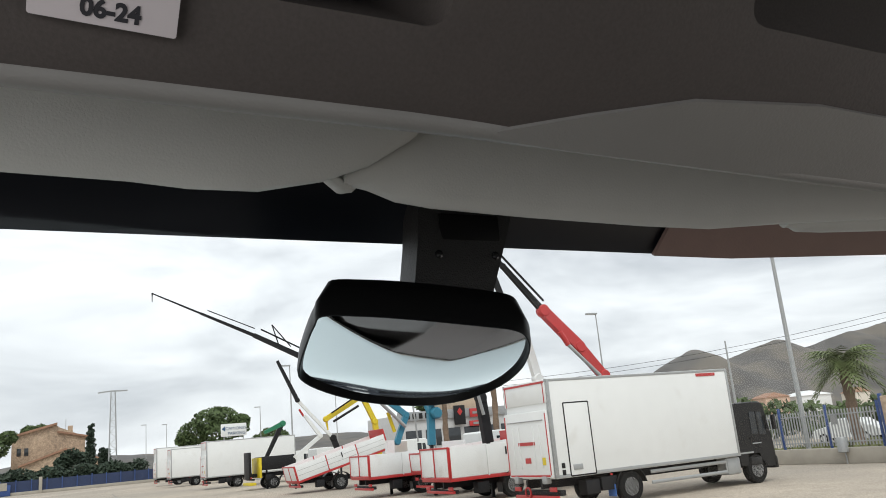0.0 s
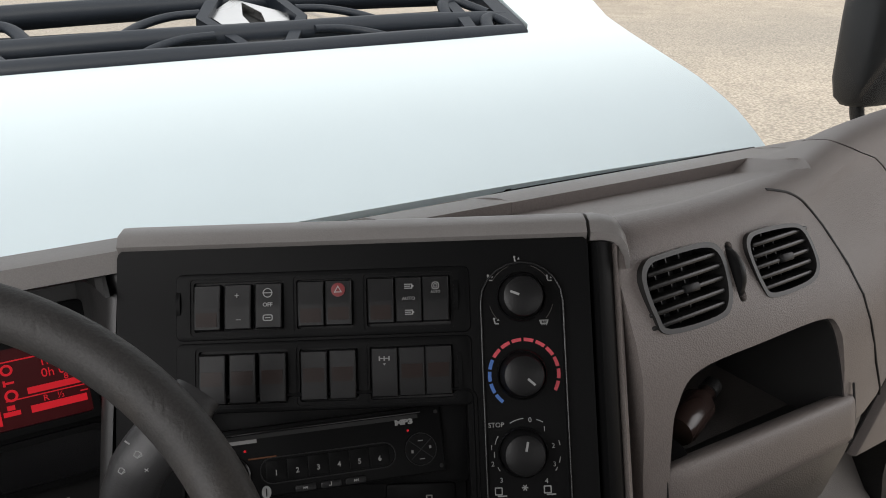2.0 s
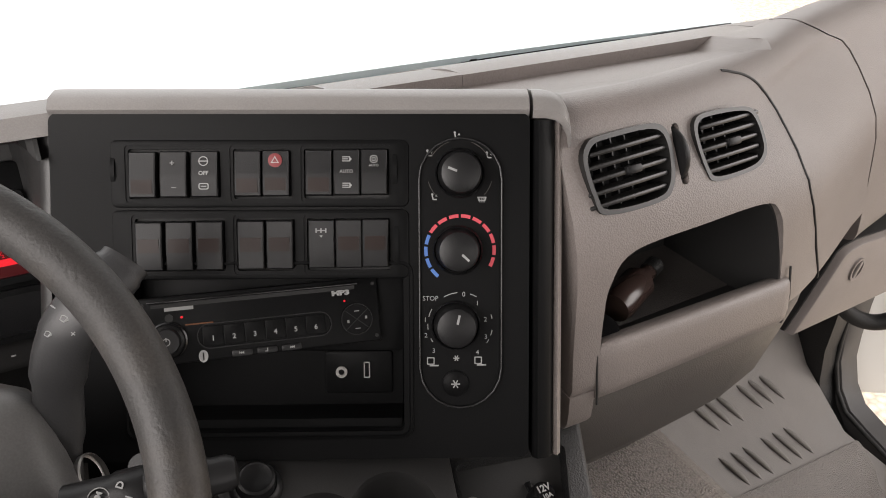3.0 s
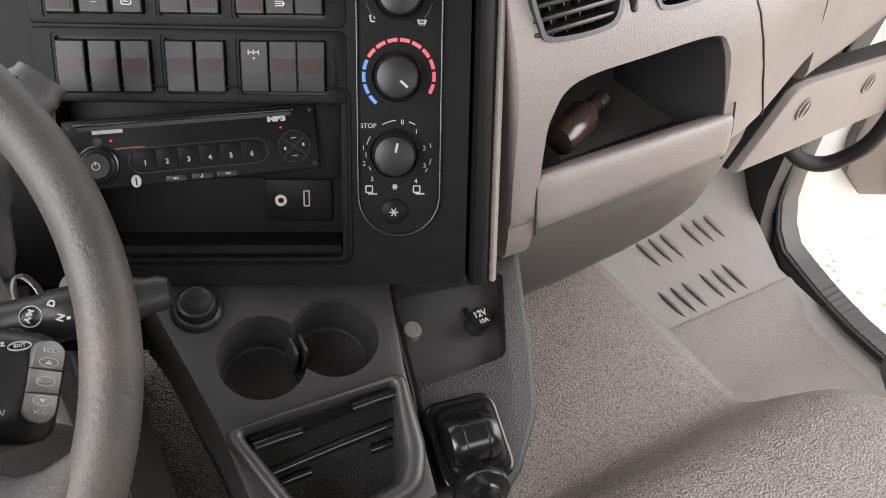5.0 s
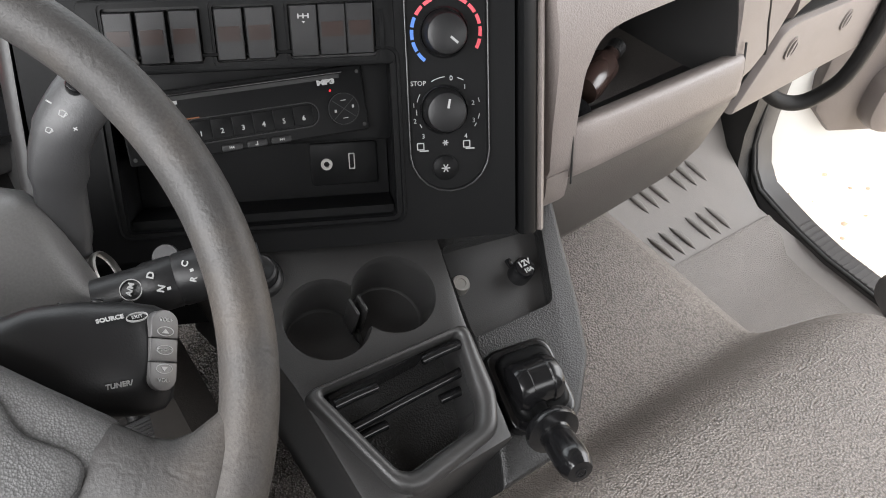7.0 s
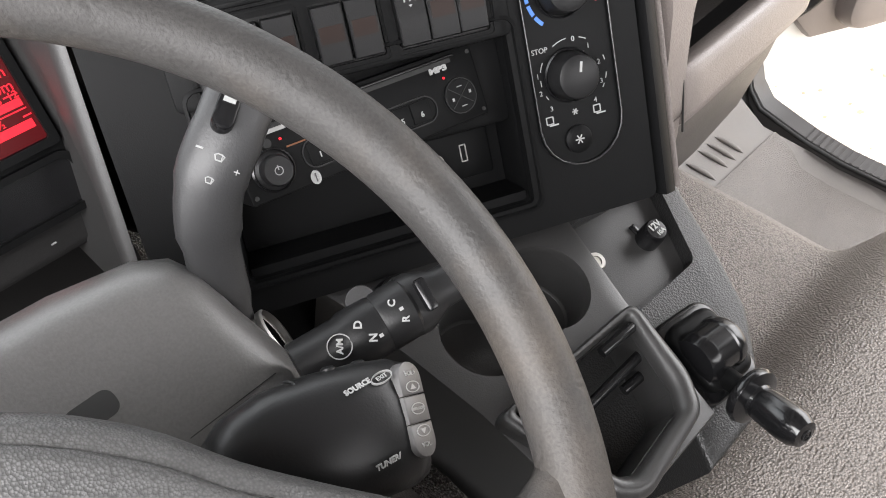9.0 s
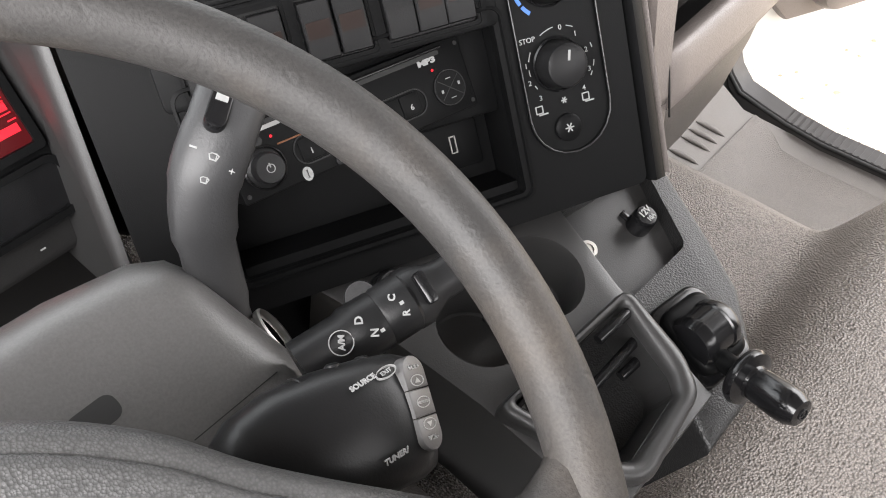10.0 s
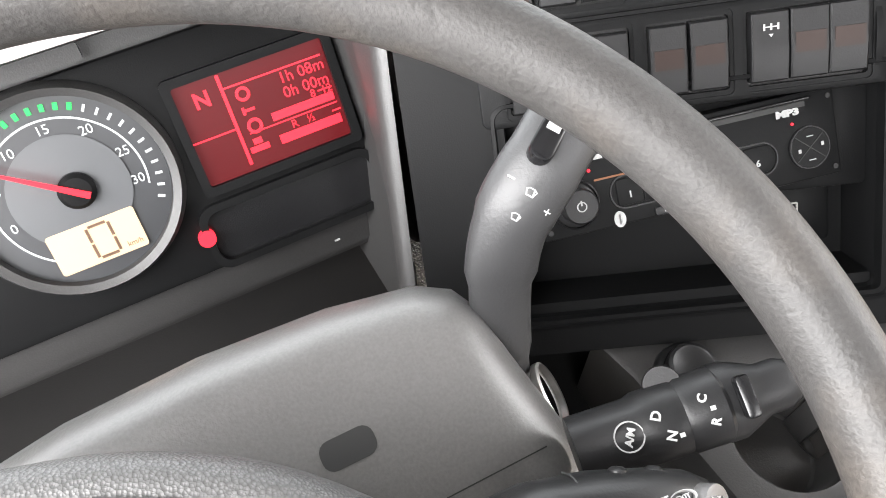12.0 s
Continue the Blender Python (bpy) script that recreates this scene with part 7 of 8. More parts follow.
def cab(th, x, y0, paint, h=2.70):
    """A forward-control cab whose back stands at x."""
    prof = [(x, 0.62), (x + 0.35, 0.60), (x + 0.42, 0.98), (x + 0.98, 0.98), (x + 1.08, 0.50), (x + 1.70, 0.50), (x + 1.72, 0.95), (x + 1.68, 1.45), (x + 1.50, h - 0.12), (x + 1.38, h - 0.02), (x + 0.9, h), (x + 0.1, h - 0.02), (x, h - 0.10)]
    sec = []
    for w, k in ((0.0, 0.985), (0.06, 1.0), (2.24, 1.0), (2.30, 0.985)):
        sec.append([(x + (a - x) * k, y0 + 0.10 + w, 0.5 + (b - 0.5) * k) for a, b in prof])
    part("cab_shell", loft(sec, deg=25), paint, th)
    part("side_window", prism([(x + 0.72, 1.62), (x + 1.42, 1.55), (x + 1.30, 2.32), (x + 0.74, 2.36)], -0.012, 0.012, T(0, y0 + 0.092, 0) @ RX90), M_DKGLASS, th)
    plate(th, "window_post", (0.05, 0.03, 0.76), (x + 1.05, y0 + 0.078, 1.98), paint)
    part("windscreen", loft([[(x + 1.665, y0 + w, 1.55), (x + 1.685, y0 + w, 1.55), (x + 1.535, y0 + w, 2.42), (x + 1.515, y0 + w, 2.42)] for w in (0.25, 2.25)]), M_DKGLASS, th)
    plate(th, "step", (0.5, 0.06, 0.25), (x + 0.72, y0 + 0.09, 0.72), M_BLACKR, 0.01)
    plate(th, "bumper", (0.20, 2.3, 0.40), (x + 1.68, y0 + 1.25, 0.62), M_BLACKR, 0.04)
    plate(th, "door_mirror", (0.12, 0.14, 0.50), (x + 1.62, y0 - 0.12, 1.95), M_BLACKR, 0.03)
    plate(th, "door_stripe", (0.42, 0.008, 0.04), (x + 0.9, y0 + 0.092, 1.30), M_STEEL)
    plate(th, "door_handle", (0.14, 0.02, 0.05), (x + 0.62, y0 + 0.085, 1.48), M_BLACKG)
    plate(th, "wing_strip", (0.62, 0.008, 0.05), (x + 0.35, y0 + 0.092, 1.02), M_STEEL)


def box_lorry(x0, y0, length, z0, z1, label, paint, lift=True, door=True):
    th = thing("box_lorry", label, "lorry", "lorries parked in a row")
    W = 2.5
    plate(th, "box_body", (length, W, z1 - z0), (x0 + length / 2, y0 + W / 2, (z0 + z1) / 2), M_WHITE, 0.02)
    for zz in (z0 + 0.06, z1 - 0.045):
        plate(th, "edge_rail", (length + 0.02, 0.012, 0.10 if zz < 2 else 0.075), (x0 + length / 2, y0 - 0.004, zz), M_STEEL, 0.004)
    for xx in (x0 + 0.05, x0 + length - 0.05):
        plate(th, "corner_post", (0.09, 0.014, z1 - z0 - 0.02), (xx, y0 - 0.006, (z0 + z1) / 2), M_STEEL, 0.004)
    for dy in (0.05, W - 0.05):
        plate(th, "rear_post", (0.014, 0.09, z1 - z0), (x0 - 0.006, y0 + dy, (z0 + z1) / 2), M_STEEL, 0.004)
    plate(th, "rear_header", (0.03, W - 0.1, 0.60), (x0 - 0.012, y0 + W / 2, z1 - 0.40), M_WHITE, 0.01)
    for zz in (z1 - 0.10, z1 - 0.07):
        plate(th, "red_tape", (0.012, W - 0.2, 0.03), (x0 - 0.034, y0 + W / 2, zz), M_RED)
    for dy in (0.16, W - 0.16):
        plate(th, "red_tape", (0.012, 0.03, 0.60), (x0 - 0.034, y0 + dy, z1 - 0.40), M_RED)
    if lift:
        plate(th, "tail_lift", (0.09, W - 0.12, 1.95), (x0 - 0.06, y0 + W / 2, z0 + 1.02), M_WHITE, 0.02)
        plate(th, "lift_rib", (0.03, W - 0.5, 0.03), (x0 - 0.118, y0 + W / 2, z0 + 1.72), M_STEEL, 0.008)
        for dy in (0.5, 0.85, 1.65, 2.0):
            plate(th, "lift_rib", (0.025, 0.04, 1.25), (x0 - 0.116, y0 + dy, z0 + 0.95), M_WHITE, 0.008)
        for dy in (0.10, W - 0.10):
            plate(th, "red_tape", (0.012, 0.04, 1.80), (x0 - 0.110, y0 + dy, z0 + 1.02), M_RED)
        plate(th, "red_tape", (0.012, W - 0.3, 0.05), (x0 - 0.110, y0 + W / 2, z0 + 0.10), M_RED)
        plate(th, "lettering_bar", (0.012, 0.92, 0.10), (x0 - 0.122, y0 + 1.25, z0 + 1.05), M_RED)
        plate(th, "sticker", (0.012, 0.16, 0.22), (x0 - 0.115, y0 + 0.38, z0 + 0.52), M_YELLOW)
        plate(th, "sticker", (0.012, 0.30, 0.16), (x0 - 0.115, y0 + 1.25, z0 + 0.55), M_RED)
        for dy in (0.45, 2.0):
            plate(th, "hinge_block", (0.22, 0.20, 0.22), (x0 - 0.06, y0 + dy, z0 - 0.02), M_STEEL, 0.03)
        plate(th, "lift_tube", (0.16, 2.2, 0.16), (x0 + 0.3, y0 + W / 2, z0 - 0.42), M_DKSTEEL, 0.03)
        part("warning_ring", lathe([(0.12, -0.02), (0.17, -0.02), (0.17, 0.02), (0.12, 0.02)], 20, T(x0 - 0.02, y0 + 1.6, z0 - 0.40) @ Euler((0, radians(90), 0)).to_matrix().to_4x4(), cap=False), M_RED, th)
    if door:
        part("side_door_seal", ring_prism(round_rect(0.96, 2.16, 0.04, 3, x0 + 0.98, z0 + 1.10), round_rect(0.88, 2.08, 0.03, 3, x0 + 0.98, z0 + 1.10), 0.0, 0.012, T(0, y0 + 0.001, 0) @ RX90), M_DKSTEEL, th)
        plate(th, "side_door", (0.88, 0.012, 2.08), (x0 + 0.98, y0 - 0.006, z0 + 1.10), M_WHITE, 0.004)
        plate(th, "door_lock", (0.34, 0.03, 0.16), (x0 + 0.80, y0 - 0.016, z0 + 0.28), M_STEEL, 0.01)
        for zz in (0.16, 0.36):
            plate(th, "switch_plate", (0.12, 0.02, 0.15), (x0 + 0.28, y0 - 0.012, z0 + zz), M_DKSTEEL, 0.01)
        plate(th, "lettering_bar", (0.86, 0.010, 0.10), (x0 + length - 1.0, y0 - 0.008, z1 - 0.16), M_RED)
    chassis(th, x0, x0 + length + 1.5, y0, z0)
    for zz in (0.50, 0.82):
        part("side_guard", tube([(x0 + 3.6, y0 + 0.10, zz), (x0 + length - 0.6, y0 + 0.10, zz)], 0.055, 8, flat=0.3, up=(0, 1, 0)), M_STEEL, th)
    plate(th, "guard_post", (0.06, 0.05, 0.45), (x0 + length - 0.62, y0 + 0.11, 0.68), M_STEEL)
    plate(th, "fuel_tank", (0.62, 0.5, 0.55), (x0 + length - 0.25, y0 + 0.35, 0.66), M_STEEL, 0.06)
    plate(th, "marker_lamp", (0.08, 0.03, 0.05), (x0 + 2.0, y0 + 0.02, z0 - 0.05), M_RED)
    plate(th, "battery_box", (0.6, 0.5, 0.4), (x0 + 1.95, y0 + 0.32, z0 - 0.30), M_DKSTEEL, 0.02)
    cab(th, x0 + length + 0.06, y0, paint)
    add_wheels(th, [(x0 + 2.75, y0 + 0.19), (x0 + 2.75, y0 + 2.31), (x0 + length + 0.80, y0 + 0.24), (x0 + length + 0.80, y0 + 2.28)])
    return th


M_BLACKCAB = mat("black_cab_paint", (0.010, 0.010, 0.0105), 0.3, coat=0.0, var=0.1, spec=0.3)
box_lorry(13.65, 20.0, 7.45, 0.95, 3.86, "white box lorry with a black cab and closed tail lift", M_BLACKCAB)
box_lorry(13.9, 75.0, 8.2, 1.0, 4.2, "white box lorry with a grey-edged rear, in the far row", M_WHITE, True, False)
box_lorry(13.9, 96.0, 6.5, 1.0, 4.2, "white box lorry standing in the far row", M_WHITE, True, False)
box_lorry(13.9, 108.0, 7.5, 1.0, 4.7, "tall white box lorry at the far end of the row", M_WHITE, True, False)


def dropside(x0, y0, length, zb, h, label, paint, tilt=0.0, third=False):
    """A lorry with boarded sides; tilt raises the bed's front."""
    th = thing("dropside_lorry", label, "lorry", "lorries parked in a row")
    W = 2.5
    m = T(x0 + 0.8, 0, zb) @ Euler((0, radians(-tilt), 0)).to_matrix().to_4x4() @ T(-(x0 + 0.8), 0, -zb)
    def p(name, size, at, material, bevel=0.01):
        part(name, box(size, at, m, bevel), material, th)
    p("bed_floor", (length, W, 0.12), (x0 + length / 2, y0 + W / 2, zb + 0.02), M_RED)
    for dy in (0.02, W - 0.02):
        for k in range(3):
            p("side_board", (length / 3 - 0.06, 0.04, h), (x0 + length * (k + 0.5) / 3, y0 + dy, zb + 0.10 + h / 2), M_WHITE)
        for k in range(4):
            p("side_post", (0.06, 0.06, h + 0.05), (x0 + 0.04 + (length - 0.08) * k / 3, y0 + dy, zb + 0.08 + h / 2), M_RED if k in (0, 3) or tilt > 6 else M_WHITE)
        for zz in (0.33, 0.66) if tilt > 6 else ():
            p("board_groove", (length - 0.2, 0.006, 0.02), (x0 + length / 2, y0 + dy - 0.022, zb + 0.1 + h * zz), M_STEEL, 0)
    for k in range(2):
        p("tail_board", (0.04, W / 2 - 0.10, h - 0.08), (x0, y0 + W * (k + 0.5) / 2, zb + 0.10 + h / 2), M_WHITE)
    for dy in (0.04, W / 2, W - 0.04):
        p("tail_frame", (0.05, 0.07, h + 0.04), (x0 - 0.015, y0 + dy, zb + 0.10 + h / 2), M_RED)
    for zz in (0.08, h + 0.08):
        p("tail_frame", (0.05, W, 0.07), (x0 - 0.015, y0 + W / 2, zb + zz), M_RED)
    p("head_board", (0.08, W, h + 0.35), (x0 + length, y0 + W / 2, zb + 0.1 + h / 2 + 0.15), M_RED if tilt else M_WHITE)
    p("rope_cleat", (0.05, 0.06, 0.30), (x0 + length * 0.5, y0 - 0.03, zb + h - 0.2), M_DKSTEEL)
    chassis(th, x0 + 0.1, x0 + length + 2.4, y0, zb)
    cab(th, x0 + length + 1.2, y0, paint, 2.65)
    add_wheels(th, [(x0 + 2.75, y0 + 0.19), (x0 + 2.75, y0 + 2.31), (x0 + length + 2.0, y0 + 0.24), (x0 + length + 2.0, y0 + 2.28)])
    return th


dropside(13.9, 27.3, 5.0, 0.85, 1.12, "red-edged white dropside lorry with a crane", M_TEAL)
dropside(14.1, 36.0, 5.2, 0.90, 0.98, "white dropside lorry with red posts", M_WHITE)
dropside(14.3, 48.3, 6.2, 0.85, 0.90, "white tipper lorry with its bed raised at the front", M_WHITE, 14)
dropside(15.6, 32.0, 5.0, 1.05, 0.80, "white dropside lorry half hidden in the row", M_TEAL, 4)

hook = thing("hook_loader", "black and yellow hook loader with a green crane", "lorry", "lorries parked in a row")
plate(hook, "skip", (2.6, 2.3, 1.0), (16.9, 63.2, 1.9), M_DKSTEEL, 0.05)
plate(hook, "yellow_post", (0.18, 2.4, 1.5), (15.5, 63.2, 1.6), M_YELLOW, 0.02)
plate(hook, "rear_frame", (0.2, 1.6, 2.0), (14.8, 63.2, 1.8), M_DKSTEEL, 0.03)
plate(hook, "tail_bar", (0.5, 2.3, 0.2), (14.9, 63.2, 0.45), M_YELLOW, 0.02)
chassis(hook, 14.8, 21.5, 62.0, 1.2)
cab(hook, 20.0, 62.0, M_WHITE)
add_wheels(hook, [(16.5, 62.2), (16.5, 64.3), (20.8, 62.2), (20.8, 64.3)])


# ---- loader cranes ----
def beam(p, q, w0, w1, material, name, th):
    """A square tapering boom section between two points."""
    p, q = Vector(p), Vector(q)
    d = (q - p).normalized()
    s = d.cross(Vector((0, 1, 0))).normalized()
    u = Vector((0, 1, 0))
    secs = []
    for c, w in ((p, w0), (p.lerp(q, 0.5), (w0 + w1) / 2), (q, w1)):
        secs.append([c + w / 2 * (a * s + b * u) for a, b in ((-1, -0.7), (1, -0.7), (1, 0.7), (-1, 0.7))])
    part(name, loft(secs, deg=30), material, th)


def crane(label, segs, extras=()):
    th = thing("loader_crane", label, "crane", "loader cranes folded up over the lorries")
    for p, q, w0, w1, m_ in segs:
        w0, w1 = w0 * 0.78, w1 * 0.78
        beam(p, q, w0, w1, m_, "boom_section", th)
        pv = Vector(p)
        part("joint", lathe([(0.5 * w0, -0.45 * w0), (0.62 * w0, -0.3 * w0), (0.62 * w0, 0.3 * w0), (0.5 * w0, 0.45 * w0)], 14, T(*pv) @ RX90), m_, th)
    foot = min((v for sg in segs for v in sg[:2]), key=lambda v: v[2])
    part("base", loft([[(foot[0] + a * 0.06, foot[1] + b * 0.06, z) for a, b in ((-1, -1), (1, -1), (1, 1), (-1, 1))] for z in (0.0, foot[2] + 0.02)], deg=30), M_DKSTEEL, th)
    for p, q, r, m_ in extras:
        part("ram", tube([p, q], r, 8), m_, th)
    return th


crane("long black telescopic loader crane with a blue foot", [
    ((16.0, 38, 1.2), (16.1, 38, 2.6), 0.55, 0.5, M_WHITE), ((16.5, 38, 2.5), (17.1, 38, 3.8), 0.36, 0.40, M_TEAL), ((17.1, 38, 3.8), (15.6, 38, 5.0), 0.36, 0.36, M_TEAL), ((15.7, 38, 5.0), (12.8, 38, 6.45), 0.5, 0.42, M_DKSTEEL),
    ((12.8, 38, 6.45), (9.4, 38, 8.1), 0.34, 0.26, M_DKSTEEL), ((9.4, 38, 8.1), (6.9, 38, 9.2), 0.20, 0.14, M_DKSTEEL), ((6.9, 38, 9.2), (4.75, 38, 10.15), 0.11, 0.07, M_DKSTEEL), ((4.75, 38, 10.15), (4.75, 38, 9.75), 0.07, 0.04, M_DKSTEEL)],
    [((12.9, 37.8, 6.75), (9.7, 37.8, 8.35), 0.04, M_DKSTEEL), ((9.4, 37.8, 8.4), (7.2, 37.8, 9.3), 0.025, M_DKSTEEL), ((10.6, 38, 7.6), (10.3, 38, 8.6), 0.03, M_DKSTEEL), ((10.3, 38, 8.6), (11.2, 38, 7.5), 0.03, M_DKSTEEL), ((15.4, 37.7, 4.7), (16.9, 37.7, 3.2), 0.09, M_STEEL), ((16.1, 38, 4.0), (16.4, 38, 3.0), 0.10, M_YELLOW)])
crane("slim dark knuckle crane leaning over the row", [((17.4, 58, 6.23), (20.0, 58, 3.3), 0.28, 0.28, M_WHITE), ((17.4, 58, 6.23), (16.0, 58, 9.2), 0.36, 0.26, M_DKSTEEL), ((20.0, 58, 3.3), (20.5, 58, 1.9), 0.5, 0.5, M_DKSTEEL)])
crane("yellow folded loader crane", [((17.0, 50.5, 4.4), (19.4, 50.5, 5.7), 0.40, 0.5, M_YELLOW), ((19.6, 50.5, 5.75), (20.4, 50.5, 4.0), 0.42, 0.42, M_YELLOW), ((20.4, 50.5, 4.0), (20.6, 50.5, 1.2), 0.45, 0.5, M_YELLOW), ((17.0, 50.5, 4.4), (17.1, 50.5, 3.7), 0.2, 0.1, M_YELLOW)], [((17.4, 50.2, 4.2), (19.2, 50.2, 5.1), 0.08, M_DKSTEEL), ((17.3, 50.2, 4.75), (19.2, 50.2, 5.8), 0.05, M_DKSTEEL)])
crane("white loader crane with blue joints", [((14.3, 33.4, 7.9), (15.35, 33.4, 5.55), 0.28, 0.34, M_WHITE), ((15.35, 33.4, 5.55), (16.3, 33.4, 4.1), 0.42, 0.42, M_WHITE), ((16.3, 33.4, 4.1), (16.2, 33.4, 2.2), 0.42, 0.42, M_TEAL), ((16.45, 33.2, 4.2), (16.5, 33.2, 4.1), 0.55, 0.55, M_TEAL), ((16.45, 33.2, 3.6), (16.5, 33.2, 3.5), 0.55, 0.55, M_TEAL)], [((14.8, 33.2, 7.2), (15.9, 33.2, 5.0), 0.06, M_DKSTEEL), ((15.5, 33.1, 5.0), (16.0, 33.1, 3.6), 0.07, M_TEAL), ((15.2, 33.1, 4.9), (15.4, 33.1, 2.4), 0.04, M_STEEL)])
crane("black folded loader crane", [((14.5, 28.5, 8.3), (15.45, 28.5, 5.9), 0.30, 0.34, M_DKSTEEL), ((15.45, 28.5, 5.9), (16.2, 28.5, 3.9), 0.42, 0.46, M_DKSTEEL), ((16.2, 28.5, 3.9), (16.35, 28.5, 2.1), 0.5, 0.5, M_DKSTEEL)], [((14.9, 28.3, 7.8), (15.9, 28.3, 5.2), 0.05, M_DKSTEEL), ((15.0, 28.3, 7.2), (16.1, 28.3, 4.4), 0.05, M_STEEL), ((15.8, 28.2, 4.6), (16.1, 28.2, 3.2), 0.07, M_STEEL)])
crane("red loader crane with dark extensions", [((14.2, 24.6, 9.8), (15.5, 24.6, 8.45), 0.16, 0.20, M_DKSTEEL), ((15.5, 24.6, 8.45), (17.05, 24.6, 6.75), 0.24, 0.30, M_DKSTEEL), ((17.05, 24.6, 6.75), (18.5, 24.6, 5.35), 0.50, 0.55, M_RED), ((18.5, 24.6, 5.35), (19.5, 24.6, 4.2), 0.50, 0.45, M_RED), ((19.5, 24.6, 4.2), (19.6, 24.6, 2.0), 0.5, 0.5, M_RED)], [((17.7, 24.3, 5.5), (19.1, 24.3, 4.2), 0.07, M_STEEL), ((14.5, 24.4, 9.7), (17.0, 24.4, 7.1), 0.045, M_DKSTEEL), ((17.5, 24.3, 5.9), (17.8, 24.3, 5.4), 0.10, M_RED)])
crane("white and black loader crane", [((15.4, 25.7, 9.4), (16.1, 25.7, 7.1), 0.22, 0.28, M_DKSTEEL), ((16.1, 25.7, 7.1), (16.75, 25.7, 5.6), 0.34, 0.34, M_DKSTEEL), ((16.75, 25.7, 6.4), (17.2, 25.7, 4.3), 0.38, 0.42, M_WHITE), ((17.2, 25.7, 4.3), (17.3, 25.7, 2.0), 0.45, 0.45, M_WHITE)])
crane("green folded loader crane", [((16.1, 62.6, 2.3), (17.4, 62.6, 4.7), 0.35, 0.45, M_DKSTEEL), ((17.5, 62.6, 4.8), (16.0, 62.6, 4.2), 0.5, 0.3, M_GREEN)])
crane("white folded loader crane", [((17.6, 57, 5.0), (18.7, 57, 3.5), 0.25, 0.35, M_WHITE), ((18.7, 57, 3.5), (16.7, 57, 2.1), 0.35, 0.35, M_WHITE)], [((17.5, 57, 5.0), (17.2, 57, 5.5), 0.08, M_RED)])

# ---- boundary: fence on a stone plinth to the right, blue mesh fence far left ----
fence = thing("fence", "pale steel bar fence with blue posts on a low stone wall", "fence", kind="structure")
part("stone_plinth", box((0.35, 14.0, 0.62), (29.2, 25.5, 0.31), None, 0.03), M_CONC, fence)
post_me = share(box((0.09, 0.09, 1.75), (0, 0, 0.875), None, 0.008), M_BLUEFENCE, "post")
bar_me = share(box((0.03, 0.05, 1.45), (0, 0, 0.725)), M_STEEL, "bar")
for k in range(6):
    o = new("post", post_me)
    o.parent, o.location = fence, (29.2, 20.4 + 2.35 * k, 0.62)
for k in range(84):
    o = new("fence_bar", bar_me)
    o.parent, o.location = fence, (29.2, 20.6 + 0.14 * k, 0.70)
for zz in (0.85, 1.95):
    part("rail", box((0.04, 12.0, 0.05), (29.2, 26.4, zz)), M_STEEL, fence)
part("notice", box((0.02, 0.28, 0.40), (29.15, 22.4, 1.75)), M_WHITEMARK, fence)
gate = thing("gate_pillar", "ochre stone gate pillar beside a blue post", "pillar", kind="structure")
part("pillar", box((0.6, 0.55, 2.5), (29.2, 19.75, 1.25), None, 0.03), M_STONE, gate)
part("gate_post", box((0.12, 0.12, 2.6), (29.1, 20.15, 1.3), None, 0.01), M_BLUEFENCE, gate)
bin_ = thing("litter_bin", "small grey litter bin on a post by the fence", "bin")
part("bin_body", lathe([(0.16, 0.45), (0.20, 0.48), (0.20, 1.0), (0.17, 1.05)], 18, T(28.85, 22.0, 0)), M_STEEL, bin_)
part("bin_post", tube([(28.95, 22.0, 0), (28.95, 22.0, 0.9)], 0.03, 8), M_STEEL, bin_)


def lamp_post(x, y, h, r, label, head=True):
    th = thing("lamp_post", label, "lamp post")
    part("pole", tube([(x, y, 0), (x, y, h * 0.5), (x, y, h)], [r, r * 0.8, r * 0.5], 10), M_STEEL, th)
    if head:
        part("lamp_head", box((h * 0.09, h * 0.03, h * 0.012), (x - h * 0.04, y, h), None, 0.0), M_STEEL, th)
    return th


lamp_post(30.0, 24.55, 12.5, 0.115, "tall grey steel lighting pole by the fence", False)
lamp_post(47.6, 60, 12.8, 0.10, "grey street lamp with a single arm")
lamp_post(40.8, 140, 18.0, 0.16, "tall grey floodlight mast", True)
lamp_post(35.2, 140, 11.0, 0.10, "grey street lamp far beyond the yard")
lamp_post(54.0, 110, 18.4, 0.16, "grey mast behind the lorries", False)
lamp_post(48.6, 110, 12.0, 0.13, "dark pole behind the lorries", False)
lamp_post(38.6, 110, 11.5, 0.08, "thin lamp post behind the lorries")
lamp_post(42.6, 40, 7.3, 0.10, "dark timber pole behind the box lorry", False)
lamp_post(20.5, 175, 11.0, 0.09, "thin lamp post far beyond the yard")
lamp_post(24.5, 175, 10.8, 0.09, "thin lamp post far beyond the yard")

# wires across the right-hand sky
wires = thing("power_line", "thin overhead wires sagging over the fence", "wire")
for dz in (0.0, 0.35):
    part("wire", tube([(33 + 24 * f, 58 - 36 * f, 6.3 + 3.2 * f - 1.2 * math.sin(math.pi * f) + dz) for f in [i / 14 for i in range(15)]], 0.014, 5), M_DKSTEEL, wires)

# lattice pylon
py = thing("pylon", "grey lattice power pylon with a flat crossarm", "pylon")
PX, PY, PH, s0, s1 = 12.6, 155.0, 16.2, 0.75, 0.35
for sx in (-1, 1):
    for sy in (-1, 1):
        part("leg", tube([(PX + sx * s0, PY + sy * s0, 0), (PX + sx * s1, PY + sy * s1, PH)], 0.07, 6), M_STEEL, py)
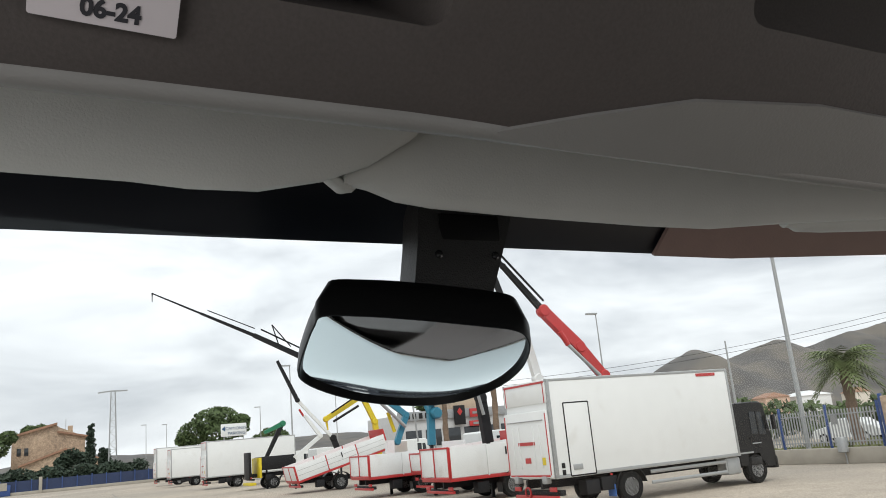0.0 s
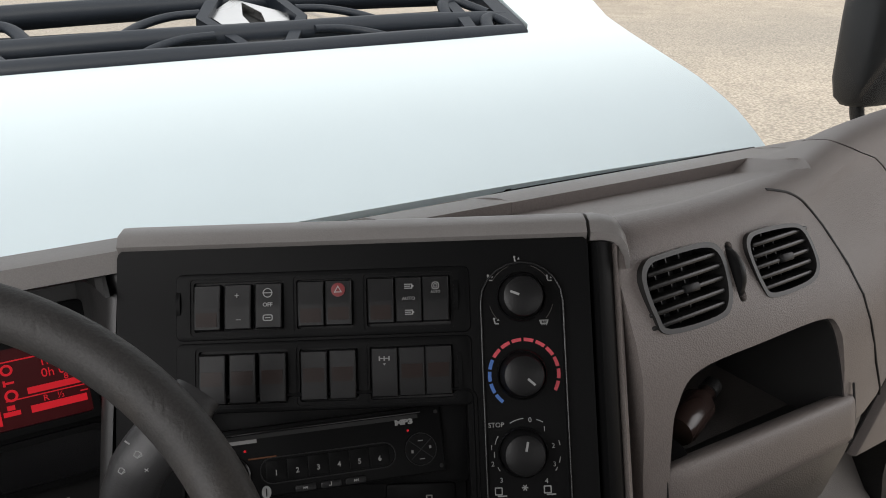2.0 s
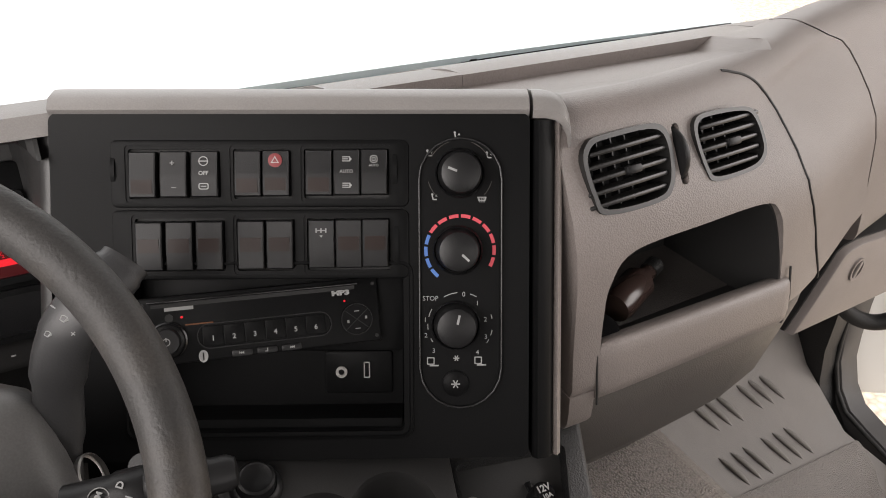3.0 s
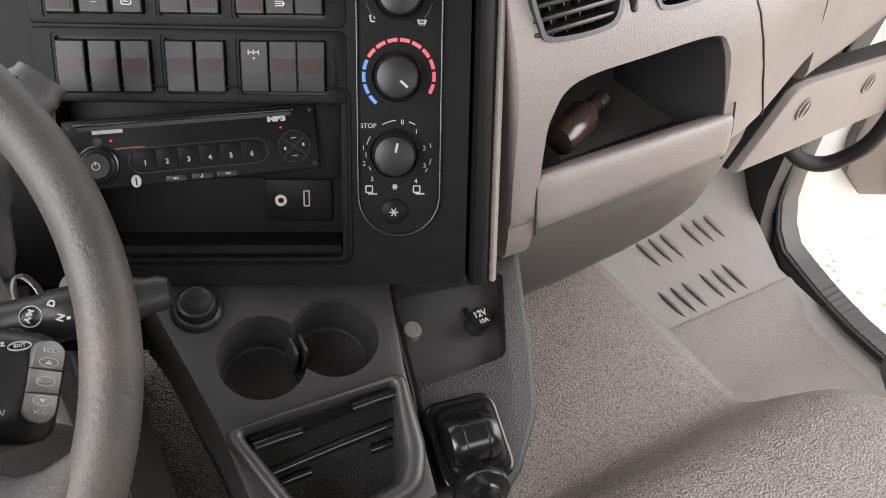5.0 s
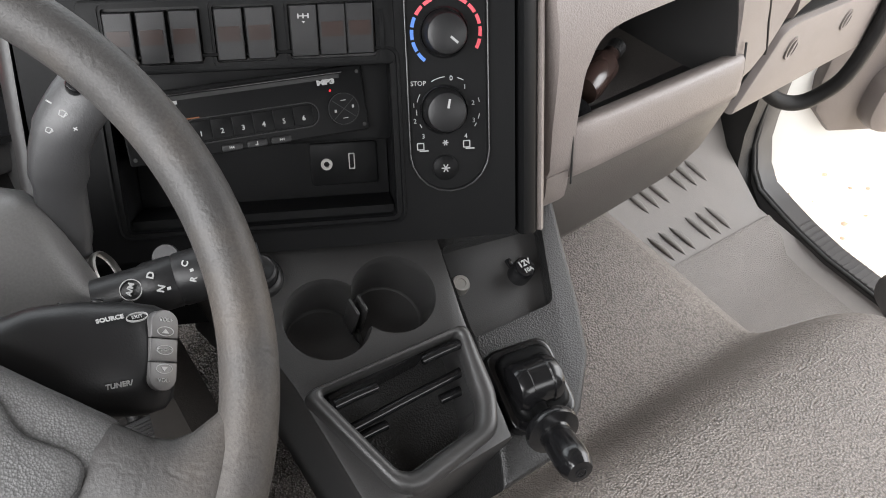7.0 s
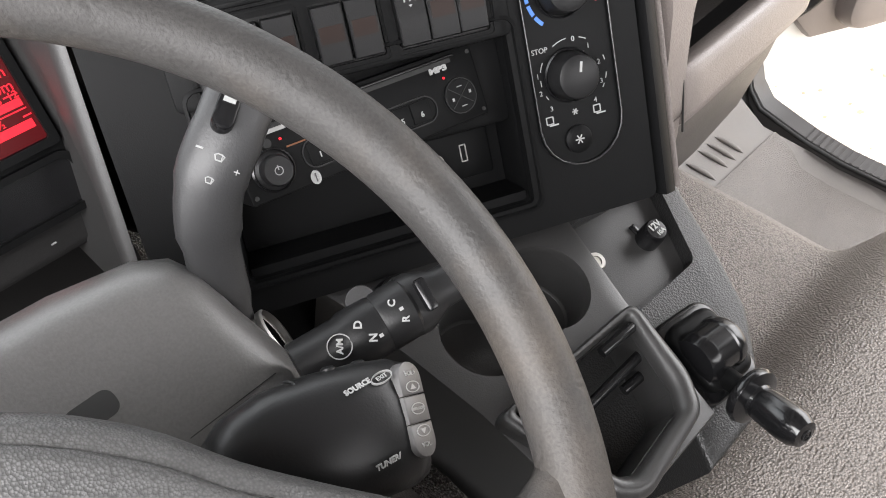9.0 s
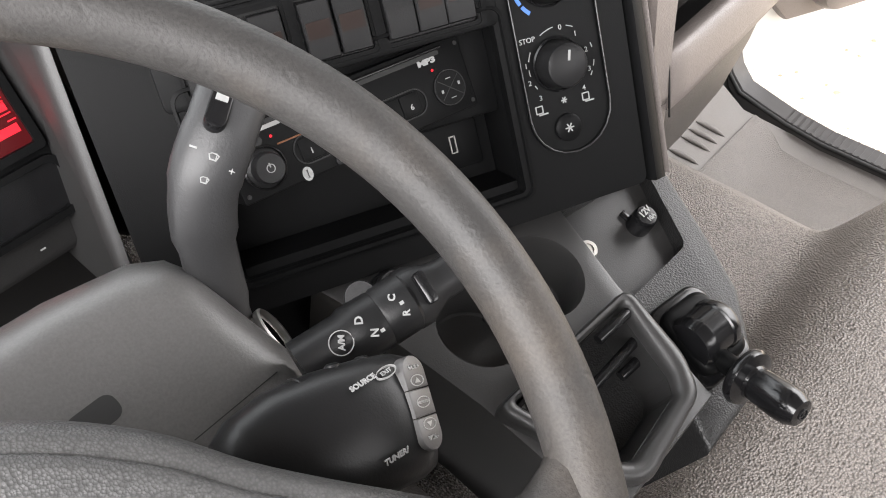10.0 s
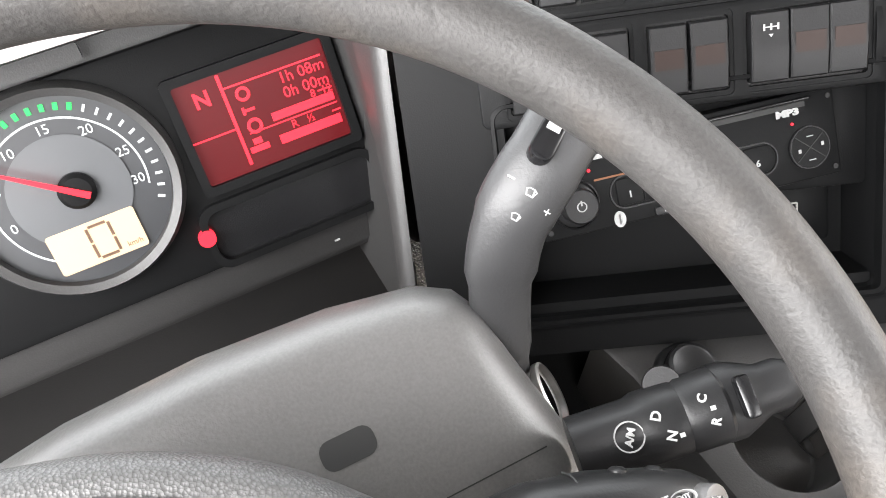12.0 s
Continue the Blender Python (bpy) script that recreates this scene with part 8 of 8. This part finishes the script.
for k in range(16):
    z0, z1 = PH * k / 16, PH * (k + 1) / 16
    w0, w1 = s0 + (s1 - s0) * k / 16, s0 + (s1 - s0) * (k + 1) / 16
    sg = 1 if k % 2 else -1
    part("brace", tube([(PX - sg * w0, PY - w0, z0), (PX + sg * w1, PY - w1, z1)], 0.045, 5), M_STEEL, py)
    part("brace", tube([(PX - w1, PY - w1, z1), (PX + w1, PY - w1, z1)], 0.04, 5), M_STEEL, py)
part("crossarm", loft([[(PX + x, PY, PH + h), (PX + x, PY + 0.2, PH + h), (PX + x, PY + 0.2, PH + h + 0.22), (PX + x, PY, PH + h + 0.22)] for x, h in ((-2.5, -0.15), (-1.2, 0.0), (0, 0.1), (1.2, 0.05), (2.4, 0.1))]), M_STEEL, py)

# far fence, hedge and house
far = thing("mesh_fence", "blue mesh fence along a low concrete kerb at the yard's end", "fence", kind="structure")
part("kerb", box((26, 0.4, 0.5), (8.0, 150, 0.25), None, 0.02), M_CONC, far)
part("mesh_panel", box((26, 0.05, 1.7), (8.0, 150.1, 1.35)), mat("blue_mesh", (0.02, 0.035, 0.09), 0.6, var=0.25, scale=5), far)
for k in range(12):
    part("post", box((0.14, 0.14, 2.2), (-4.5 + 2.25 * k, 149.9, 1.3)), M_BLUEFENCE, far)
part("gate_leaf", box((4.0, 0.1, 1.7), (-5.0, 149.5, 0.9), None, 0.02), M_BLUEFENCE, far)
part("gate_sign", box((2.2, 0.05, 1.2), (-4.6, 149.4, 1.5)), M_CONC, far)
part("gate_pillar", box((0.5, 0.5, 2.6), (1.3, 149.6, 1.3), None, 0.03), M_CONC, far)

house = thing("stone_house", "two-storey ochre stone house with shallow clay roofs", "house")
HY = 200.0
part("wall", prism([(-4.0, 0), (10.2, 0), (10.2, 10.4), (5.2, 12.6), (4.4, 13.2), (-4.0, 11.2)], -6, 6, T(0, HY, 0) @ RX90), M_STONE, house)
part("wing_wall", prism([(-2.0, 0), (13.4, 0), (13.4, 4.9), (6.2, 7.6), (-2.0, 5.0)], 6.0, 9.0, T(0, HY, 0) @ RX90), M_STONE, house)
part("roof", loft([[(x, y, z), (x, y, z + 0.35)] for x, y, z in ((-4.6, HY - 6.6, 11.1), (4.5, HY - 6.6, 13.3))] and [[(-4.8, HY - 6.6, 10.9), (4.6, HY - 6.6, 13.3), (4.6, HY - 6.6, 13.75), (-4.8, HY - 6.6, 11.4)], [(-4.8, HY + 6.6, 10.9), (4.6, HY + 6.6, 13.3), (4.6, HY + 6.6, 13.75), (-4.8, HY + 6.6, 11.4)]]), M_ROOFTILE, house)
part("roof", loft([[(4.6, y, 11.6), (11.2, y, 10.1), (11.2, y, 10.5), (4.6, y, 12.0)] for y in (HY - 6.6, HY + 6.6)]), M_ROOFTILE, house)
part("wing_roof", loft([[(-2.6, y, 4.8), (6.2, y, 7.7), (14.0, y, 4.8), (14.0, y, 5.2), (6.2, y, 8.15), (-2.6, y, 5.2)] for y in (HY - 9.6, HY - 6.0)]), M_ROOFTILE, house)
part("chimney", box((1.0, 1.0, 1.6), (7.3, HY - 2, 12.3), None, 0.05), M_STONE, house)
part("aerial", tube([(6.4, HY - 2, 12), (6.4, HY - 2, 14.6)], 0.06, 5), M_STEEL, house)
for wx, wz in ((-2.6, 8.0), (-1.2, 8.0)):
    part("window", box((0.8, 0.15, 1.6), (wx, HY - 6.05, wz), None, 0.02), M_DKGLASS, house)


# ---- trees ----
def leaf_cloud(centres, n, size, seed, squash=0.8, shell=0.55):
    """Many small leaf clumps scattered through overlapping lobes."""
    rnd = random.Random(seed)
    verts, faces = [], []
    for _ in range(n):
        cx, cy, cz, r = rnd.choice(centres)
        while True:
            v = Vector((rnd.uniform(-1, 1), rnd.uniform(-1, 1), rnd.uniform(-1, 1)))
            if shell < v.length < 1:
                break
        c = Vector((cx, cy, cz)) + Vector((v.x * r, v.y * r, v.z * r * squash))
        a = Vector((rnd.uniform(-1, 1), rnd.uniform(-1, 1), rnd.uniform(-1, 1))).normalized()
        b = a.orthogonal().normalized()
        s = size * rnd.uniform(0.6, 1.4)
        k = len(verts)
        verts += [c + a * s, c + b * s * 0.6, c - a * s, c - b * s * 0.6 + a.cross(b) * s * 0.3]
        faces += [(k, k + 1, k + 2), (k, k + 2, k + 3)]
    me = bpy.data.meshes.new("crown")
    me.from_pydata(verts, [], faces)
    b = bmesh.new()
    b.from_mesh(me)
    bpy.data.meshes.remove(me)
    return b


def tree(x, y, h, lobes, n, size, material, label, seed, trunk_r=0.3):
    th = thing("tree", label, "tree")
    part("trunk", tube(curve_points([(x, y, 0), (x + 0.2, y, h * 0.3), (x - 0.1, y, h * 0.6), (x, y, h * 0.8)], 4), [trunk_r * (1 - 0.05 * k) for k in range(13)], 9), M_TRUNK, th)
    for k, (dx, dy, dz, r) in enumerate(lobes[:4]):
        part("limb", tube([(x, y, h * 0.45), (x + dx * 0.5, y + dy * 0.5, h * 0.5 + (dz - h * 0.5) * 0.6), (x + dx, y + dy, dz)], [trunk_r * 0.5, trunk_r * 0.35, trunk_r * 0.15], 6), M_TRUNK, th)
    part("crown", leaf_cloud([(x + dx, y + dy, dz, r) for dx, dy, dz, r in lobes], n, size, seed), material, th)
    return th


tree(29.0, 150, 12, [(-3.5, 0, 7.6, 2.7), (-1.0, -1, 9.6, 2.8), (2.0, 0, 9.8, 2.7), (4.2, 0, 8.2, 2.4), (0.5, -2, 7.4, 3.0), (-4.6, 1, 6.6, 1.8), (5.2, 0, 9.4, 1.5), (1.0, 1, 11.0, 1.4)], 5200, 0.36, M_LEAF, "broad dark green stone pine", 3, 0.35)
tree(9.3, 160, 11.0, [(0.28 * math.sin(2.3 * k), 0.28 * math.cos(1.7 * k), 1.6 + 0.33 * k, 0.22 + 0.85 * (1 - k / 29) ** 0.8) for k in range(29)], 3000, 0.24, M_LEAF2, "slim dark green cypress tree by the house", 5, 0.15)
tree(11.8, 162, 6.5, [(0.5 * math.sin(2.1 * k), 0, 2.2 + 0.30 * k, 0.4 + 0.9 * (1 - k / 15)) for k in range(15)], 1900, 0.26, M_LEAF2, "dark green conifer by the pylon", 6, 0.15)
tree(6.4, 165, 8.0, [(0, 0, 5.5, 2.0), (1.6, 0, 5.0, 1.7), (-1.4, 0, 4.6, 1.6)], 1800, 0.32, M_LEAF2, "grey-green tree beside the house", 7, 0.2)
tree(-6.8, 190, 12.5, [(0, 0, 9, 2.6), (2.2, 0, 11, 1.8), (-2.0, 0, 7.5, 2.2)], 1600, 0.4, M_LEAF, "dark green tree behind the stone house", 8, 0.25)
tree(1.6, 214, 15, [(0, 0, 13.0, 2.2), (-2.5, 0, 13.2, 1.8)], 1000, 0.4, M_LEAF, "dark green tree behind the roof", 18, 0.25)
tree(38.0, 145, 8.0, [(0, 0, 6.2, 1.7), (2.0, 0, 5.8, 1.5), (-1.8, 0, 5.4, 1.5)], 1500, 0.3, M_LEAF, "green tree beyond the far lorries", 9, 0.2)
tree(56.5, 118, 10, [(0, 0, 8.6, 1.8), (1.6, 0, 8.2, 1.3)], 1000, 0.3, M_LEAF, "dark green tree behind the showroom", 10, 0.2)
hedge = part("hedge", leaf_cloud([(-8 + 1.3 * k, 152, 2.6 + 0.4 * math.sin(k * 1.7), 1.6) for k in range(20)], 7000, 0.32, 12), M_LEAF2)
tagged(hedge, "dense dark green hedge behind the blue fence", "hedge", kind="stuff")
bush = part("bushes", leaf_cloud([(46 + 2.2 * k, 50 - 1.6 * k, 1.6 + 0.5 * math.sin(k), 1.9) for k in range(12)], 5000, 0.3, 14), M_LEAF)
tagged(bush, "rough green bushes beyond the bar fence", "bushes", kind="stuff")
grass = part("grass", leaf_cloud([(33 + 1.7 * (k % 8), 19 + 2.0 * (k // 8), 0.12, 1.3) for k in range(56)], 6000, 0.16, 15, 0.15, 0.0), mat("dry_grass", (0.12, 0.13, 0.05), 0.9, var=0.4, scale=3))
tagged(grass, "rough green grass beyond the bar fence", "grass", kind="stuff")


def palm(x, y, h, r, n, label, seed, skirt=True):
    th = thing("palm_tree", label, "palm tree", "palms beyond the lorries")
    rnd = random.Random(seed)
    prof = []
    for k in range(15):
        prof.append((x + 0.05 * math.sin(k), y, h * k / 14))
    part("trunk", tube(prof, [0.28 + 0.05 * (k % 2) - 0.006 * k for k in range(15)], 10), M_TRUNK, th)
    verts, faces = [], []
    for k in range(n):
        a = rnd.uniform(0, 2 * math.pi)
        el = rnd.uniform(-0.6, 1.25)
        L = r * rnd.uniform(0.8, 1.1)
        d = Vector((math.cos(a), math.sin(a), 0))
        prev = Vector((x, y, h))
        side = Vector((-math.sin(a), math.cos(a), 0))
        for j in range(9):
            f = (j + 1) / 9
            p = Vector((x, y, h)) + d * L * f * math.cos(el * (1 - 0.5 * f)) + Vector((0, 0, L * (math.sin(el) * f - 0.55 * f * f)))
            w = 0.34 * r * math.sin(math.pi * min(0.98, f * 0.9 + 0.05)) * 0.75
            for sg in (-1, 1):
                i = len(verts)
                tipv = p + side * sg * w + d * 0.12 * L - Vector((0, 0, 0.10 * r))
                verts += [prev, prev.lerp(p, 0.55), tipv]
                faces.append((i, i + 1, i + 2))
            i = len(verts)
            verts += [prev, p, p - Vector((0, 0, 0.04))]
            faces.append((i, i + 1, i + 2))
            prev = p
    me = bpy.data.meshes.new("fronds")
    me.from_pydata(verts, [], faces)
    b = bmesh.new()
    b.from_mesh(me)
    bpy.data.meshes.remove(me)
    part("crown", b, M_PALM, th)
    if skirt:
        part("dead_skirt", leaf_cloud([(x, y, h - 0.5 * r, 0.42 * r), (x, y, h - 0.85 * r, 0.34 * r)], 500, 0.22, seed + 1, 1.2), M_TRUNK, th)
    return th


palm(35.6, 70, 9.6, 1.9, 60, "tall fan palm with a shaggy brown trunk", 21)
palm(36.6, 62, 9.7, 2.0, 60, "tall fan palm with a shaggy brown trunk", 22)
palm(37.5, 27.6, 4.5, 1.9, 90, "stout green palm behind the bar fence", 23, False)

# ---- buildings beyond ----
show = thing("showroom", "low grey showroom with dark and red sign boards", "building")
part("wall", box((22, 12, 6.6), (59, 116, 3.3), None, 0.05), M_BLDG, show)
part("fascia", box((20, 0.3, 1.3), (58, 109.8, 6.3), None, 0.02), mat("grey_fascia", (0.30, 0.31, 0.32), 0.5), show)
part("roof_block", box((5.5, 6, 2.0), (60.0, 113, 7.6), None, 0.05), mat("tan_render", (0.45, 0.36, 0.27), 0.8), show)
part("sign_panel", box((1.9, 0.2, 2.9), (58.2, 109.4, 6.0), None, 0.02), M_DKSTEEL, show)
part("sign_diamond", prism([(0.45, 0), (0, 0.6), (-0.45, 0), (0, -0.6)], 0, 0.05, T(58.2, 109.28, 6.5) @ RX90), M_RED, show)
part("red_board", box((3.2, 0.2, 1.3), (61.6, 109.4, 6.2), None, 0.02), M_RED, show)
part("red_board", box((3.2, 0.2, 0.8), (61.4, 109.4, 4.6), None, 0.02), M_RED, show)
for k in range(2):
    part("board_bar", box((2.4, 0.06, 0.35), (61.6, 109.25, 6.2 - 1.6 * k)), M_WHITEMARK, show)
for k in range(7):
    part("fascia_letter", box((0.6, 0.06, 0.8), (49.6 + 1.05 * k, 109.6, 6.3), None, 0.01), M_DKSTEEL, show)
for k in range(6):
    part("window", box((2.6, 0.1, 2.4), (50.5 + 3.3 * k, 109.95, 3.0), None, 0.02), M_DKGLASS, show)
sign = thing("parking_sign", "white roadside board lettered for lorry parking", "sign")
part("board", box((3.7, 0.12, 1.8), (26.2, 120, 6.7), None, 0.02), M_WHITE, sign)
M_SIGNINK = mat("blue_sign_ink", (0.04, 0.10, 0.20), 0.5)
words("CAMIONES", 0.62, T(26.5, 119.92, 6.9) @ RX90, M_SIGNINK, sign, "lettering", 0.01)
words("PARKING", 0.62, T(26.6, 119.92, 6.2) @ RX90, M_SIGNINK, sign, "lettering", 0.01)
part("arrow", prism([(24.45, 6.9), (24.95, 7.3), (24.95, 6.5)], 0, 0.02, T(0, 119.93, 0) @ RX90), M_SIGNINK, sign)
for sx in (24.8, 27.6):
    part("leg", tube([(sx, 120.1, 0), (sx, 120.1, 6)], 0.08, 6), M_STEEL, sign)
for nm, x, y, w, d, h, col, lab in (("villa", 345, 300, 18, 10, 9, (0.55, 0.38, 0.28), "distant tan villa with a tiled roof"), ("hall", 372, 300, 26, 12, 8.5, (0.7, 0.7, 0.69), "distant white hall under the hills"), ("villa", 400, 290, 12, 9, 8, (0.66, 0.6, 0.52), "distant pale villa under the hills")):
    th = thing(nm, lab, "building")
    part("wall", box((w, d, h), (x, y, h / 2), None, 0.1), mat(lab[:20] + "_wall", col, 0.8), th)
    part("roof", loft([[(x - w * 0.55, y + s * d * 0.55, h), (x, y + s * d * 0.3, h + 2.6), (x + w * 0.55, y + s * d * 0.55, h)] for s in (-1, 1)]), M_ROOFTILE if nm == "villa" else M_WHITE, th)

# white car behind the bar fence, pale car far left
def car(x, y, yaw, paint, label):
    th = thing("car", label, "car", at=T(x, y, 0) @ Euler((0, 0, yaw)).to_matrix().to_4x4())
    prof = [(-2.05, 0.35), (-2.1, 0.75), (-1.95, 0.98), (-1.5, 1.05), (-0.95, 1.42), (0.55, 1.46), (1.1, 1.02), (1.85, 0.88), (2.08, 0.6), (2.05, 0.32)]
    part("body", loft([[(a * k, w, 0.3 + (b - 0.3) * k2) for a, b in prof] for w, k, k2 in ((-0.85, 0.97, 0.93), (-0.78, 1.0, 1.0), (0.78, 1.0, 1.0), (0.85, 0.97, 0.93))], deg=30), paint, th)
    for s in (-1, 1):
        part("side_window", prism([(-1.35, 1.05), (-0.9, 1.36), (0.5, 1.39), (0.95, 1.05)], 0, 0.02, T(0, s * 0.845, 0) @ RX90), M_DKGLASS, th)
        for wx in (-1.28, 1.3):
            w = part("wheel", lathe([(0.1, -0.1), (0.3, -0.1), (0.32, 0), (0.3, 0.1), (0.1, 0.1)], 20, T(wx, s * 0.78, 0.32) @ RX90), M_TYRE, th)
            part("rim", lathe([(0.02, -0.105), (0.19, -0.105), (0.2, 0.105), (0.02, 0.105)], 16, T(wx, s * 0.79, 0.32) @ RX90), M_GREYRIM, w)
    return th


car(45.2, 33.7, radians(100), M_WHITE, "white hatchback parked beyond the bar fence")
car(12.5, 153.2, radians(4), mat("silver_blue_paint", (0.35, 0.42, 0.48), 0.3, metal=0.3), "silver-blue car beyond the mesh fence")


# ---- hills ----
def ridge(pts, y, depth, seed):
    rnd = random.Random(seed)
    base = curve_points([(x, y, z) for x, z in pts], 10)
    rows = []
    for f, k in ((0.0, 0.0), (0.12, 0.18), (0.35, 0.5), (0.6, 0.8), (0.85, 0.97), (1.0, 1.0), (1.5, 0.6)):
        rows.append([(p[0] + (f - 1) * 20 + 14 * noise.noise((p[0] * 0.02, f * 6, seed)), y - depth * (1 - f), max(0, p[2] * k * (1 + 0.16 * noise.noise((p[0] * 0.03, f * 4, seed + 9))) if f not in (0.0, 1.0) else p[2] * k)) for p in base])
    return loft(rows, closed=False, deg=80)


hills = part("backdrop_hills", ridge([(380, 3), (430, 30), (459, 47), (487, 54.5), (516, 47.5), (545, 52), (578, 61), (605, 57), (631, 56), (670, 64), (712, 71), (800, 80), (950, 60), (1200, 30)], 500, 110, 2), M_HILL)
tagged(hills, "hazy grey-brown scrub hills on the skyline", "hills", kind="structure")
low = part("backdrop_low_hills", ridge([(-500, 8), (-250, 16), (-60, 10), (30, 24), (70, 19), (160, 14), (260, 22), (400, 18), (520, 10)], 900, 200, 4), M_HILL)
tagged(low, "low hazy hills far beyond the yard", "hills", kind="structure")

# ---- tyre tracks in the gravel ----
def track(pts, w, label):
    c = curve_points(pts, 8)
    th = thing("tyre_track", label, "tyre track", kind="stuff")
    secs = []
    for i, p in enumerate(c):
        a, b = c[max(i - 1, 0)], c[min(i + 1, len(c) - 1)]
        d = (b - a).normalized()
        s = Vector((-d.y, d.x, 0)) * w * (0.75 + 0.35 * noise.noise((p.x, p.y, 0)))
        secs.append([p + s, p - s])
    part("tread_mark", loft(secs, closed=False), M_TRACK, th)


track([(7.8, 96, 0.012), (6.9, 80, 0.012), (6.0, 65, 0.012), (6.2, 50, 0.012), (6.4, 37, 0.012), (6.6, 26, 0.012), (6.7, 14, 0.012)], 0.13, "dark wheel mark curving across the gravel")
track([(-4, 96, 0.012), (0, 97, 0.012), (2.7, 94, 0.012), (3.3, 82, 0.012), (3.2, 71, 0.012), (3.0, 60, 0.012)], 0.22, "faint wheel mark curving across the gravel")
track([(2.9, 62, 0.012), (2.2, 46, 0.012), (1.0, 34, 0.012)], 0.2, "faint wheel mark in the gravel")

# ---- loose stones on the gravel beside the truck ----
rng = random.Random(41)
bm = bmesh.new()
for k in range(900):
    cx, cy, r = rng.uniform(1.7, 5.5), rng.uniform(-1.5, 5.0), rng.uniform(0.008, 0.022)
    h, sp = r * rng.uniform(0.3, 0.6), rng.uniform(0, 6.28)
    ring = [bm.verts.new((cx + r * rng.uniform(0.6, 1.1) * math.cos(sp + 1.0472 * i) * 1.4, cy + r * rng.uniform(0.6, 1.1) * math.sin(sp + 1.0472 * i), -0.002)) for i in range(6)]
    top = bm.verts.new((cx + rng.uniform(-0.3, 0.3) * r, cy, h))
    for i in range(6):
        bm.faces.new((ring[i], ring[(i + 1) % 6], top))
M_STONE = mat("brown_loose_stone", (0.16, 0.115, 0.08), 0.85, var=0.35, scale=40)
tagged(part("loose_stones", bm, M_STONE), "small brown stones scattered on the pale gravel yard", "stones", kind="stuff")
